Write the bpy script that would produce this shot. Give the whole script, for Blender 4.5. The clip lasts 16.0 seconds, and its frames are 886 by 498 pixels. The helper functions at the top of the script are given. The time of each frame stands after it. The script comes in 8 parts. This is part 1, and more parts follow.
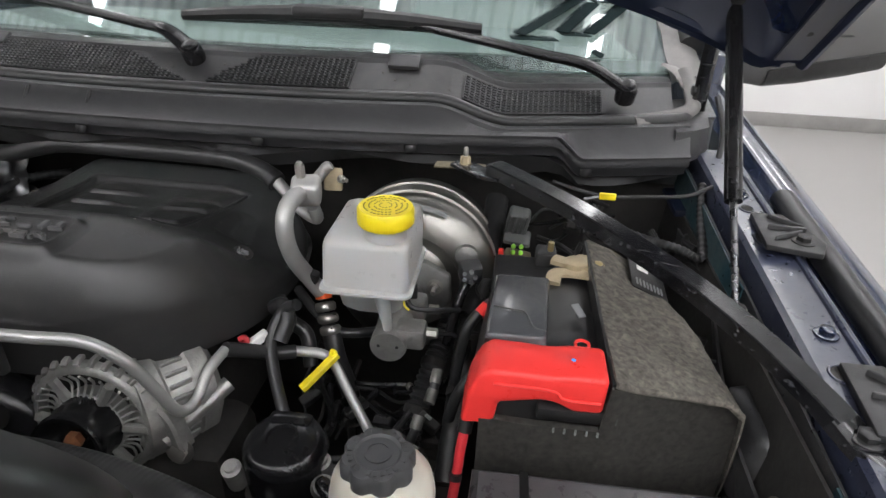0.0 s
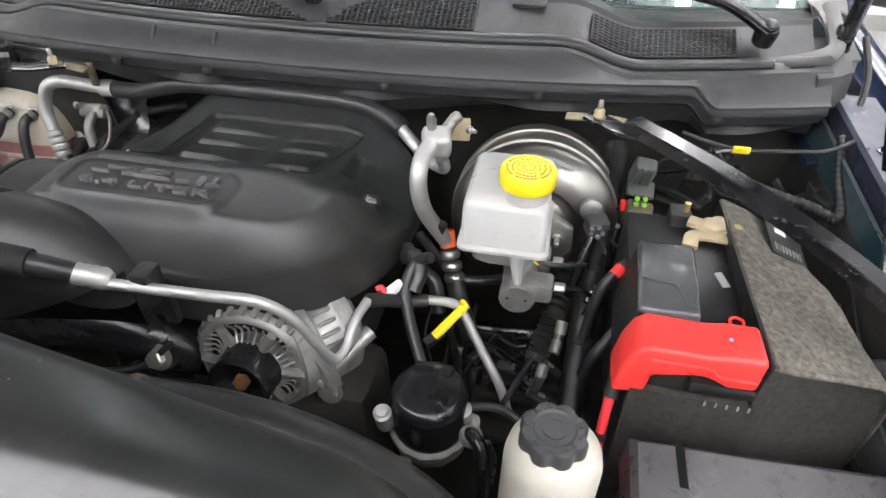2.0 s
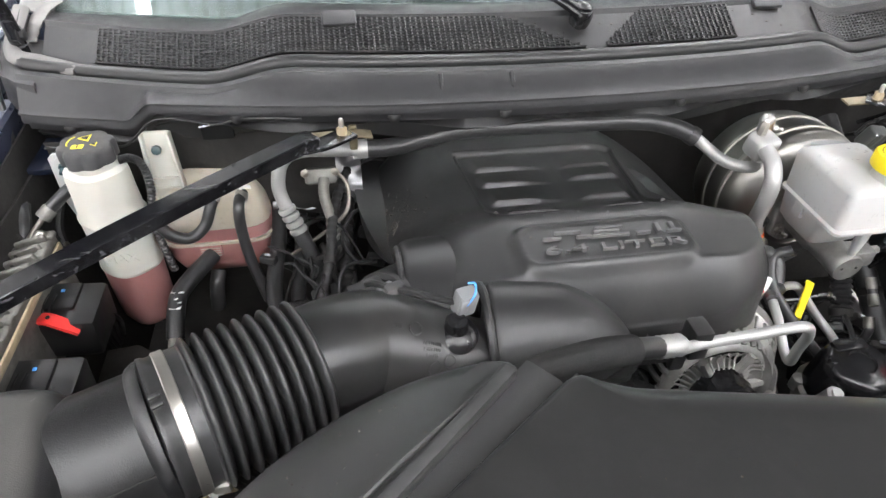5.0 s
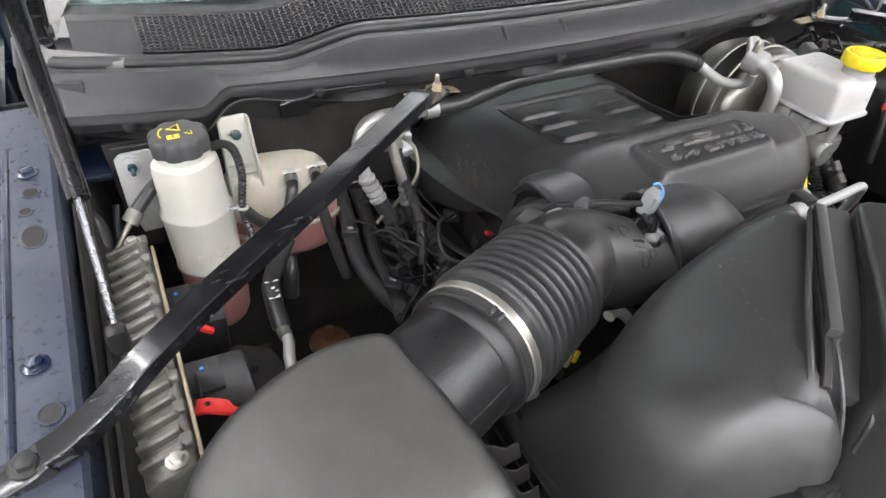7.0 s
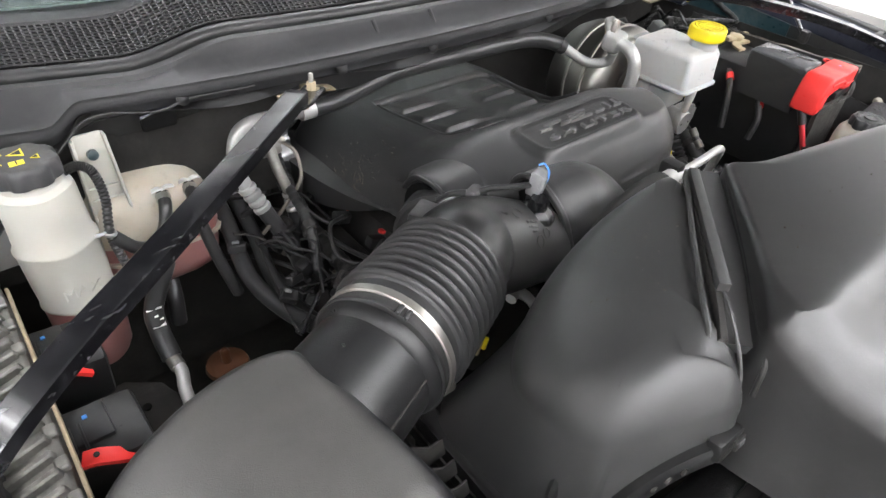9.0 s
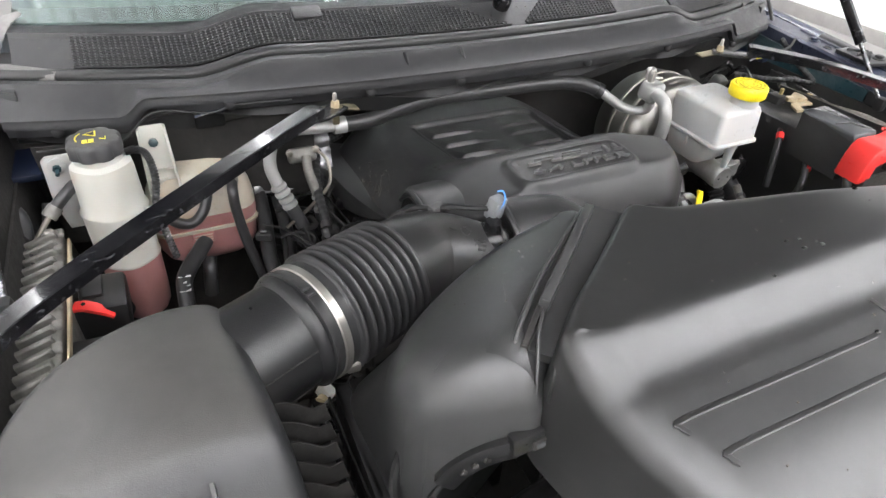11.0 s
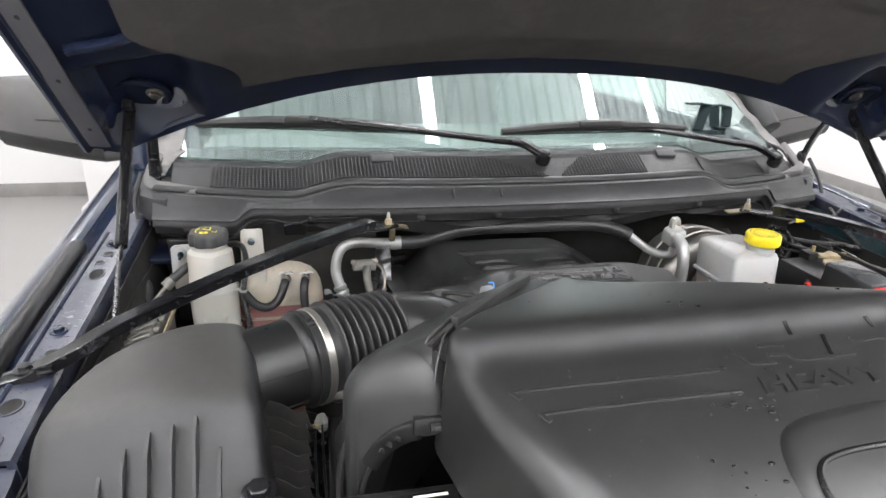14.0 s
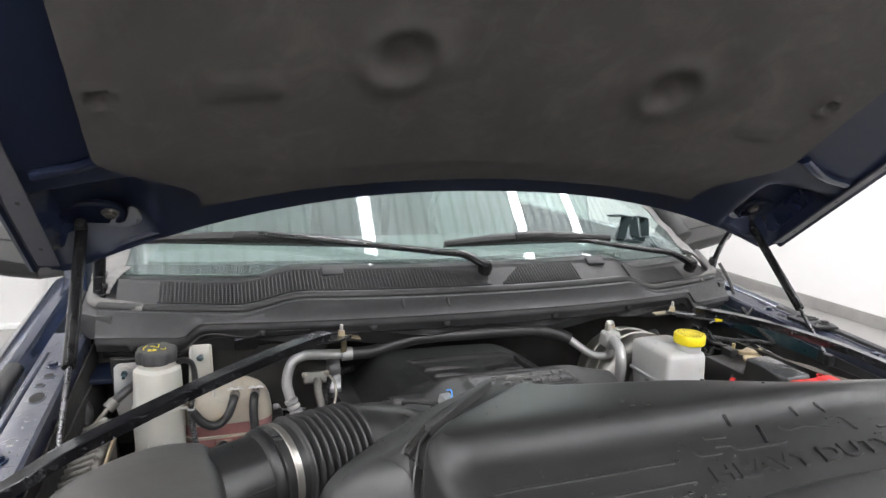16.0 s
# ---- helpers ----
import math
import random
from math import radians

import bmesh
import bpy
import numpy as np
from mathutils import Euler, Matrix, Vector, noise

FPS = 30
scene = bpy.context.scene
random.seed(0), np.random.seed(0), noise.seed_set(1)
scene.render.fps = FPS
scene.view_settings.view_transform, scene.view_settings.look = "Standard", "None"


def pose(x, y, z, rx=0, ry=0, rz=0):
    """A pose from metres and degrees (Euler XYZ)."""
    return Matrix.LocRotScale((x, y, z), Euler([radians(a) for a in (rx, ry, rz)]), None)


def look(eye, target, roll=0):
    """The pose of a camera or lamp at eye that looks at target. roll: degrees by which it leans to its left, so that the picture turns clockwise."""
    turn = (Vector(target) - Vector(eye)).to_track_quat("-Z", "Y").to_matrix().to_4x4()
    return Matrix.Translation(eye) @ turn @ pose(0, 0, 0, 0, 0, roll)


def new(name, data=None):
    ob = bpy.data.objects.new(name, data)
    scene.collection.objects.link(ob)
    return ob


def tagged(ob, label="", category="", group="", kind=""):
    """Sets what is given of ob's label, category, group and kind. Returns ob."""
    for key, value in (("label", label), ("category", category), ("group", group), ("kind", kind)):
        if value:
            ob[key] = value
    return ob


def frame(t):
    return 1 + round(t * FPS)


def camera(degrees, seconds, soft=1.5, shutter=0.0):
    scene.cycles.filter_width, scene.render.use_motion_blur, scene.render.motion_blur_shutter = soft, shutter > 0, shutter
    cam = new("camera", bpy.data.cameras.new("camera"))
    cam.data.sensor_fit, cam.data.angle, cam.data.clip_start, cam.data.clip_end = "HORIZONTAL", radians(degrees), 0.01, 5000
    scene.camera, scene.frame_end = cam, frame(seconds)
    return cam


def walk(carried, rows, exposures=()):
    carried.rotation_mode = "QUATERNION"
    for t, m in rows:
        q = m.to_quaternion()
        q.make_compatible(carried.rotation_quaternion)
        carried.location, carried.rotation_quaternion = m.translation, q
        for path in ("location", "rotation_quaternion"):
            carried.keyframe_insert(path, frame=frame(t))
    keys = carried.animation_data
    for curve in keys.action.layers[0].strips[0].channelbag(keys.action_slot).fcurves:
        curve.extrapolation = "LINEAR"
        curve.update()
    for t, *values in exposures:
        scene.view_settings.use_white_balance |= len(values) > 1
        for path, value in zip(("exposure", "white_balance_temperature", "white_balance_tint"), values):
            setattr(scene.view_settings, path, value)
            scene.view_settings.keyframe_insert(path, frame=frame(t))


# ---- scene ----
cam = camera(71.5, 16.0)
PATH = [
    (0, (0.461, -0.783, 1.535), (0.278, 0.964, 0.58), 2.2),
    (0.5, (0.468, -0.769, 1.526), (0.214, 0.889, 0.438), 1.7),
    (1, (0.462, -0.763, 1.532), (0.184, 0.847, 0.379), 1.7),
    (1.5, (0.429, -0.762, 1.561), (0.142, 0.814, 0.363), 1.3),
    (2, (0.348, -0.773, 1.597), (0.049, 0.778, 0.371), 0.9),
    (2.5, (0.232, -0.788, 1.624), (-0.05, 0.749, 0.374), 0.4),
    (3, (0.139, -0.758, 1.61), (-0.067, 0.782, 0.351), 0.6),
    (3.5, (0.028, -0.728, 1.613), (-0.041, 0.811, 0.337), 0.8),
    (4, (-0.082, -0.72, 1.624), (-0.002, 0.811, 0.339), 1.1),
    (4.5, (-0.259, -0.726, 1.644), (-0.05, 0.795, 0.362), 1.5),
    (5, (-0.401, -0.741, 1.661), (-0.122, 0.758, 0.366), 1.5),
    (5.2, (-0.447, -0.758, 1.656), (-0.142, 0.753, 0.381), 1.2),
    (7.3, (-0.788, -0.708, 1.619), (0.045, 0.585, 0.341), 3.3),
    (7.5, (-0.788, -0.709, 1.618), (0.101, 0.55, 0.343), 3.6),
    (8, (-0.795, -0.708, 1.622), (0.19, 0.48, 0.351), 4.0),
    (8.5, (-0.789, -0.695, 1.613), (0.243, 0.454, 0.342), 4.4),
    (9, (-0.776, -0.697, 1.612), (0.259, 0.448, 0.34), 4.3),
    (9.2, (-0.771, -0.697, 1.612), (0.262, 0.451, 0.341), 4.2),
    (11.3, (-0.615, -0.896, 1.655), (0.02, 0.574, 0.457), 3.0),
    (11.5, (-0.583, -0.909, 1.646), (-0.023, 0.598, 0.457), 2.6),
    (12, (-0.496, -0.936, 1.639), (-0.095, 0.632, 0.465), 1.9),
    (12.5, (-0.422, -0.969, 1.614), (-0.082, 0.66, 0.505), 1.7),
    (13, (-0.411, -1.004, 1.607), (-0.075, 0.686, 0.592), 1.8),
    (13.5, (-0.482, -1.075, 1.62), (-0.127, 0.694, 0.757), 1.7),
    (14, (-0.566, -1.135, 1.63), (-0.13, 0.681, 0.914), 1.9),
    (14.5, (-0.635, -1.164, 1.63), (-0.171, 0.675, 0.996), 2.1),
    (15, (-0.676, -1.159, 1.638), (-0.198, 0.701, 1.078), 2.1),
    (15.5, (-0.67, -1.168, 1.654), (-0.145, 0.704, 1.181), 2.1),
    (16, (-0.623, -1.17, 1.651), (0.05, 0.675, 1.273), 2.3),
]
walk(cam, [(t, look(eye, target, roll)) for t, eye, target, roll in PATH],
     exposures=[(0, -0.2), (0.5, 0.17), (1.5, 0.51), (2.5, 0.73), (3.2, 0.82), (4.5, 0.92), (5.2, 0.86), (7.5, 0.77), (9.2, 0.72), (11.5, 0.66), (12.5, 0.63), (13.5, 0.5), (14.5, 0.30), (16, 0.16)])

# ---- world and light ----
XC = -0.055  # the truck's centre line
world = bpy.data.worlds.new("world")
scene.world = world
world.use_nodes = True
world.node_tree.nodes["Background"].inputs[0].default_value = (1, 1, 1, 1)
world.node_tree.nodes["Background"].inputs[1].default_value = 0.03
LAMP = 21.0


# ---- materials ----
def mat(name, col, rough=0.5, metal=0.0, var=0.2, scale=7.0, bump=0.0, bscale=150.0, dust=0.0, dustcol=(0.32, 0.29, 0.25),
        dscale=9.0, coat=0.0, spec=0.5, rvar=0.12, trans=0.0, sss=0.0, emit=0.0, ior=1.45, scratch=0.0, film=0.0):
    m = bpy.data.materials.new(name)
    m.use_nodes = True
    nt = m.node_tree
    b = nt.nodes["Principled BSDF"]
    link = nt.links.new
    tc = nt.nodes.new("ShaderNodeTexCoord")

    def tex(s, detail=5.0, rough_=0.6, dist=0.0):
        n = nt.nodes.new("ShaderNodeTexNoise")
        n.inputs["Scale"].default_value, n.inputs["Detail"].default_value = s, detail
        n.inputs["Roughness"].default_value, n.inputs["Distortion"].default_value = rough_, dist
        link(tc.outputs["Object"], n.inputs["Vector"])
        return n.outputs["Fac"]

    def remap(sock, a, c, lo, hi):
        n = nt.nodes.new("ShaderNodeMapRange")
        for k, v in zip(range(1, 5), (a, c, lo, hi)):
            n.inputs[k].default_value = v
        link(sock, n.inputs[0])
        return n.outputs[0]

    def mix(fac, a, c):
        n = nt.nodes.new("ShaderNodeMix")
        n.data_type = "RGBA"
        if isinstance(fac, float):
            n.inputs[0].default_value = fac
        else:
            link(fac, n.inputs[0])
        for sock, v in ((n.inputs[6], a), (n.inputs[7], c)):
            if isinstance(v, tuple):
                sock.default_value = (*v, 1)
            else:
                link(v, sock)
        return n.outputs[2]

    big, fine = tex(scale), tex(scale * 9, 6.0, 0.7)
    lo = tuple(max(0, c * (1 - var)) for c in col)
    hi = tuple(min(1, c * (1 + var)) for c in col)
    colour = mix(remap(big, 0.3, 0.7, 0, 1), lo, hi)
    colour = mix(remap(fine, 0.45, 0.8, 0, 0.35), colour, tuple(min(1, c * (1 + var * 1.5)) for c in col))
    r = remap(fine, 0.3, 0.75, max(0.02, rough - rvar), min(1, rough + rvar))
    if dust:
        mask = remap(tex(dscale, 8.0, 0.72, 0.6), 0.48, 0.78, 0, dust)
        colour = mix(mask, colour, dustcol)
        add = nt.nodes.new("ShaderNodeMath")
        add.use_clamp = True
        add.operation = 'MULTIPLY_ADD'
        link(mask, add.inputs[0]), link(r, add.inputs[2])
        add.inputs[1].default_value = 0.5
        r = add.outputs[0]
    if film:  # settled dust on faces that look up; also carries their lighter shading
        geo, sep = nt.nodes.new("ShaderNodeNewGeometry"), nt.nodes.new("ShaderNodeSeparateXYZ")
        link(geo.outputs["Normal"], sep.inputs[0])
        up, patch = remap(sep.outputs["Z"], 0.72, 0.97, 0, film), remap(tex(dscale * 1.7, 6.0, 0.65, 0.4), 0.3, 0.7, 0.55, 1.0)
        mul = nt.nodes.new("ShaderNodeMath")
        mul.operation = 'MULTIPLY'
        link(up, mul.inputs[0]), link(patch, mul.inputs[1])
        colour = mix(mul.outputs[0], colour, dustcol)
    if scratch:
        w = nt.nodes.new("ShaderNodeTexNoise")
        mp = nt.nodes.new("ShaderNodeMapping")
        mp.inputs["Scale"].default_value = (12, 160, 160)
        mp.inputs["Rotation"].default_value = (0.2, 0.4, 0.6)
        w.inputs["Scale"].default_value = 1.0
        link(tc.outputs["Object"], mp.inputs[0]), link(mp.outputs[0], w.inputs["Vector"])
        colour = mix(remap(w.outputs["Fac"], 0.62, 0.72, 0, scratch), colour, (0.5, 0.5, 0.52))
    link(colour, b.inputs["Base Color"]), link(r, b.inputs["Roughness"])
    b.inputs["Metallic"].default_value = metal
    b.inputs["Specular IOR Level"].default_value = spec
    b.inputs["Coat Weight"].default_value, b.inputs["Coat Roughness"].default_value = coat, 0.08
    b.inputs["Transmission Weight"].default_value, b.inputs["IOR"].default_value = trans, ior
    if sss:
        b.inputs["Subsurface Weight"].default_value = sss
        b.inputs["Subsurface Radius"].default_value = (0.02, 0.015, 0.012)
    if emit:
        b.inputs["Emission Color"].default_value = (*col, 1)
        b.inputs["Emission Strength"].default_value = emit
    if bump:
        bn = nt.nodes.new("ShaderNodeBump")
        bn.inputs["Strength"].default_value, bn.inputs["Distance"].default_value = bump, 0.001
        link(tex(bscale, 3.0), bn.inputs["Height"]), link(bn.outputs[0], b.inputs["Normal"])
    return m


PLASTIC = mat("black_plastic", (0.013, 0.013, 0.0135), 0.34, var=0.2, bump=0.25, bscale=700, dust=0.05, rvar=0.07)
COVER = mat("cover_plastic", (0.023, 0.023, 0.0235), 0.36, var=0.18, scale=5, bump=0.3, bscale=900, dust=0.06, dscale=5, rvar=0.05, spec=0.60)
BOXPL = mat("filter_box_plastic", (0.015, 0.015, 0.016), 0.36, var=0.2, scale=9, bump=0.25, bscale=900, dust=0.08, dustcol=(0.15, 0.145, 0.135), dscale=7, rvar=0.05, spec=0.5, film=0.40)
LIDPL = mat("lid_plastic", (0.019, 0.019, 0.019), 0.31, var=0.12, scale=3, bump=0.06, bscale=900, rvar=0.015, spec=0.80, dust=0.05, dustcol=(0.25, 0.245, 0.24), dscale=18)
DUCTPL = mat("duct_plastic", (0.041, 0.041, 0.041), 0.335, var=0.16, scale=6, bump=0.12, bscale=900, rvar=0.03, spec=0.62)
COWLPL = mat("cowl_plastic", (0.029, 0.029, 0.0305), 0.40, var=0.2, scale=5, bump=0.35, bscale=900, dust=0.12, dustcol=(0.17, 0.167, 0.165), dscale=14)
ELBOWPL = mat("elbow_plastic", (0.022, 0.022, 0.022), 0.32, var=0.2, scale=8, bump=0.10, bscale=600, dust=0.04, rvar=0.05, spec=0.55)
DARKPL = mat("dark_plastic", (0.016, 0.016, 0.0165), 0.45, var=0.25, bump=0.2, bscale=500, dust=0.10, dscale=30, dustcol=(0.16, 0.15, 0.135))
GLOSSPL = mat("gloss_plastic", (0.010, 0.010, 0.011), 0.22, var=0.2, dust=0.05, rvar=0.06)
RUBBER = mat("rubber", (0.026, 0.026, 0.0265), 0.33, var=0.2, bump=0.12, bscale=400, dust=0.08, dscale=25, dustcol=(0.14, 0.135, 0.125), rvar=0.06)
SLEEVEFOAM = mat("foam_rubber", (0.020, 0.020, 0.020), 0.8, var=0.25, scale=60, bump=0.5, bscale=500, dust=0.06, spec=0.35)
# dull black for grime, and for shade painted into holes and slots
GRIMESHADE = mat("grime_and_shade_black", (0.020, 0.019, 0.018), 0.75, var=0.5, scale=14, bump=0.4, bscale=120, dust=0.16, dscale=26, dustcol=(0.10, 0.09, 0.08), spec=0.35)
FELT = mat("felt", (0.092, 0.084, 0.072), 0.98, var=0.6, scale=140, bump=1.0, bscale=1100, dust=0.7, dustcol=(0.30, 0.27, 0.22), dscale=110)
# darker copy of the felt: the front's shade put into the colour
FELTSHADE = mat("shaded_felt", (0.024, 0.022, 0.019), 0.98, var=0.6, scale=140, bump=1.0, bscale=1100, dust=0.25, dustcol=(0.07, 0.065, 0.06), dscale=120)
LINER = mat("hood_liner_fibre", (0.046, 0.0425, 0.040), 0.95, var=0.14, scale=4, bump=0.6, bscale=700, dust=0.1)
BLUE = mat("navy_paint", (0.010, 0.016, 0.040), 0.22, var=0.15, coat=0.7, dust=0.03, rvar=0.08)
BLUEDUST = mat("dusty_navy_paint", (0.022, 0.026, 0.045), 0.34, var=0.2, scale=10, coat=0.15, dust=0.12, dustcol=(0.30, 0.30, 0.33), dscale=12)
BLUEIN = mat("navy_primer_coat", (0.005, 0.009, 0.025), 0.42, var=0.12, rvar=0.03)
PLUGGREY = mat("grey_connector", (0.085, 0.088, 0.086), 0.45, var=0.15, dust=0.15)
# grey base paints the white wall's reflection on the navy flange
FLANGE = mat("flange_reflection_grey", (0.060, 0.059, 0.068), 0.5, var=0.12, rvar=0.03)
CAPINK = mat("cap_print", (0.30, 0.23, 0.01), 0.5)
TEAL = mat("teal_paint", (0.012, 0.040, 0.050), 0.35, var=0.3, coat=0.3, dust=0.3)
BLACKPAINT = mat("black_paint", (0.006, 0.006, 0.007), 0.20, var=0.2, coat=0.4, dust=0.20, dustcol=(0.13, 0.13, 0.14), dscale=24, scratch=0.12, rvar=0.06)
ALU = mat("aluminium", (0.43, 0.43, 0.42), 0.48, 0.6, var=0.10, bump=0.15, bscale=300, dust=0.2, dustcol=(0.42, 0.41, 0.39))
CAST = mat("cast_aluminium", (0.36, 0.355, 0.34), 0.52, 0.8, var=0.25, scale=30, bump=0.7, bscale=260, dust=0.3)
DIRTCAST = mat("dirty_casting", (0.20, 0.195, 0.18), 0.55, 0.7, var=0.3, scale=30, bump=0.7, bscale=260, dust=0.5, dscale=30, dustcol=(0.14, 0.12, 0.10))
STEEL = mat("plated_steel", (0.46, 0.445, 0.41), 0.36, 0.9, var=0.1, dust=0.08)
CHROME = mat("chrome_rod", (0.13, 0.13, 0.135), 0.30, 1.0, var=0.1)
BOOST = mat("booster_steel", (0.31, 0.30, 0.28), 0.36, 1.0, var=0.12, scale=5, dust=0.12, rvar=0.05)
ZINC = mat("yellow_zinc", (0.5, 0.4, 0.2), 0.4, 0.8, var=0.2, dust=0.3)
RUST = mat("rusty_steel", (0.22, 0.09, 0.04), 0.8, 0.3, var=0.4, scale=60)
FOIL = mat("heat_foil", (0.26, 0.26, 0.265), 0.40, 1.0, var=0.3, scale=30, bump=0.8, bscale=60, dust=0.2)
TANK = mat("milky_plastic", (0.48, 0.46, 0.40), 0.38, var=0.06, sss=0.4, dust=0.10, dustcol=(0.42, 0.34, 0.24), spec=0.4)
TANKW = mat("white_reservoir_plastic", (0.42, 0.42, 0.41), 0.35, var=0.04, sss=0.4, dust=0.08)
TANKP = mat("aged_tank_plastic", (0.50, 0.46, 0.38), 0.34, var=0.10, scale=9, sss=0.5, dust=0.22, dustcol=(0.40, 0.25, 0.16), dscale=8)
COOLANT = mat("pink_coolant_level", (0.37, 0.18, 0.17), 0.4, var=0.12, sss=0.3, dust=0.2, dustcol=(0.42, 0.30, 0.25))
YELLOW = mat("yellow_plastic", (0.85, 0.68, 0.02), 0.38, var=0.06, bump=0.2)
RED = mat("red_plastic", (0.74, 0.040, 0.036), 0.36, var=0.05, bump=0.15, spec=0.4)
REDWIRE = mat("red_cable", (0.55, 0.03, 0.04), 0.45, var=0.1)
ORANGE = mat("orange_tape", (0.8, 0.13, 0.03), 0.5, var=0.1)
GREYPL = mat("grey_plastic", (0.20, 0.205, 0.21), 0.45, var=0.12, dust=0.15)
CAPGREY = mat("dark_grey_cap", (0.05, 0.05, 0.052), 0.55, var=0.15, dust=0.15)
FUSEPL = mat("fuse_box_plastic", (0.046, 0.043, 0.045), 0.33, var=0.2, bump=0.2, bscale=500, dust=0.25, dustcol=(0.2, 0.17, 0.17), dscale=5)
BEIGE = mat("beige_plastic", (0.38, 0.31, 0.20), 0.5, var=0.25, scale=30, dust=0.3)
WHITEPL = mat("white_plastic", (0.75, 0.75, 0.73), 0.45, var=0.05, dust=0.1)
GREEN = mat("green_plastic", (0.25, 0.6, 0.05), 0.4)
BLUEWIRE = mat("blue_wire", (0.08, 0.3, 0.75), 0.45)
AMBER = mat("amber_lens", (0.95, 0.62, 0.30), 0.2, emit=0.9)
BEAD = mat("water_bead", (0.012, 0.012, 0.012), 0.05, var=0.0, rvar=0.01)
PRINT = mat("yellow_print", (0.80, 0.65, 0.05), 0.5)
INK = mat("dark_print", (0.02, 0.02, 0.02), 0.6)
WHITEINK = mat("white_print", (0.75, 0.75, 0.73), 0.6)
GLASS = mat("windscreen_glass", (0.70, 0.83, 0.80), 0.02, var=0.0, rvar=0.01, trans=0.95, ior=1.5)
WALL = mat("white_wall_paint", (0.82, 0.81, 0.80), 0.6, var=0.03, scale=1.0, bump=0.1, bscale=80)
FLOORM = mat("grey_epoxy_floor", (0.36, 0.352, 0.338), 0.5, var=0.015, scale=0.5, rvar=0.02, spec=0.35)
CEIL = mat("ceiling_sheet", (0.86, 0.87, 0.88), 0.5, var=0.04, scale=1.0)
TUBE = mat("lamp_diffuser", (0.985, 0.98, 1.0), 0.5, var=0.0, emit=LAMP)
SEAM = mat("grey_ceiling_seam", (0.36, 0.365, 0.37), 0.6, var=0.1)
SKIRT = mat("grey_skirting", (0.30, 0.29, 0.28), 0.5, var=0.1)
SEATM = mat("dash_fabric", (0.17, 0.185, 0.18), 0.8, var=0.2)
MIRRORPL = mat("mirror_shell", (0.078, 0.076, 0.075), 0.5, var=0.08, bump=0.3, bscale=600)
SEAL = mat("pale_dusty_rubber", (0.16, 0.155, 0.15), 0.8, var=0.25, dust=0.4, dustcol=(0.36, 0.34, 0.33))
DIRTZINC = mat("dirty_zinc", (0.20, 0.17, 0.11), 0.5, 0.6, var=0.4, scale=40, dust=0.5, dscale=40)
CLEARTANK = mat("translucent_bottle_plastic", (0.53, 0.52, 0.47), 0.42, var=0.03, rvar=0.02, sss=0.2, dust=0.0, dustcol=(0.50, 0.42, 0.32), dscale=6, spec=0.5)
DARKSTEEL = mat("dull_steel", (0.20, 0.185, 0.16), 0.42, 0.85, var=0.2, dust=0.3, dscale=40)
WINMARK = mat("window_marker", (0.008, 0.015, 0.016), 0.9, spec=0.1)
# near-black for plates that paint the shade inside openings
OPENSHADE = mat("opening_shade_black", (0.004, 0.004, 0.004), 0.9, var=0.2, spec=0.2)
PANELPL = mat("cowl_screen_plastic", (0.017, 0.017, 0.018), 0.38, var=0.2, scale=6, bump=0.3, bscale=900, dust=0.10, dscale=12)
GUARDPL = mat("guard_plastic", (0.030, 0.030, 0.031), 0.36, var=0.3, scale=9, bump=0.3, bscale=500, dust=0.30, dustcol=(0.16, 0.155, 0.145), dscale=14)
SPECK = mat("dried_dirt", (0.085, 0.074, 0.060), 0.9, var=0.3)
SMOKE = mat("smoked_cover_plastic", (0.06, 0.062, 0.066), 0.16, var=0.2, dust=0.2, dscale=20)
# dusty letters, base lightened to paint the highlights on their bevels
LETTER = mat("dusty_highlit_plastic", (0.085, 0.085, 0.087), 0.4, var=0.25, scale=40, dust=0.3)
COPPER = mat("tarnished_copper", (0.10, 0.042, 0.020), 0.5, 0.4, var=0.3)


# ---- mesh helpers ----
def smooth(bm, angle=40):
    for f in bm.faces:
        f.smooth = True
    lim = radians(angle)
    for e in bm.edges:
        if len(e.link_faces) == 2 and e.calc_face_angle(0) > lim:
            e.smooth = False
    return bm


BASES = {}


def thing(name, label, category, base, group="", kind=""):
    e = new(name)
    e.empty_display_size = 0.05
    e.location = base
    BASES[e.name] = Vector(base)
    return tagged(e, label, category, group, kind)


def part(name, bm, material, parent, label="", angle=40):
    """One mesh object under a thing or a part, from a bmesh in world metres."""
    base = BASES[parent.name]
    bmesh.ops.translate(bm, vec=-base, verts=bm.verts)
    bmesh.ops.recalc_face_normals(bm, faces=bm.faces)
    smooth(bm, angle)
    me = bpy.data.meshes.new(name)
    bm.to_mesh(me)
    bm.free()
    me.materials.append(material)
    ob = new(name, me)
    ob.parent = parent
    BASES[ob.name] = base
    return tagged(ob, label)


def solo(name, bm, material, label, category, kind="", angle=40, group=""):
    """A thing that is one mesh."""
    bmesh.ops.recalc_face_normals(bm, faces=bm.faces)
    lo = [min(v.co[i] for v in bm.verts) for i in range(3)]
    hi = [max(v.co[i] for v in bm.verts) for i in range(3)]
    base = Vector(((lo[0] + hi[0]) / 2, (lo[1] + hi[1]) / 2, lo[2]))
    bmesh.ops.translate(bm, vec=-base, verts=bm.verts)
    smooth(bm, angle)
    me = bpy.data.meshes.new(name)
    bm.to_mesh(me)
    bm.free()
    me.materials.append(material)
    ob = new(name, me)
    ob.location = base
    BASES[ob.name] = base
    return tagged(ob, label, category, group, kind)


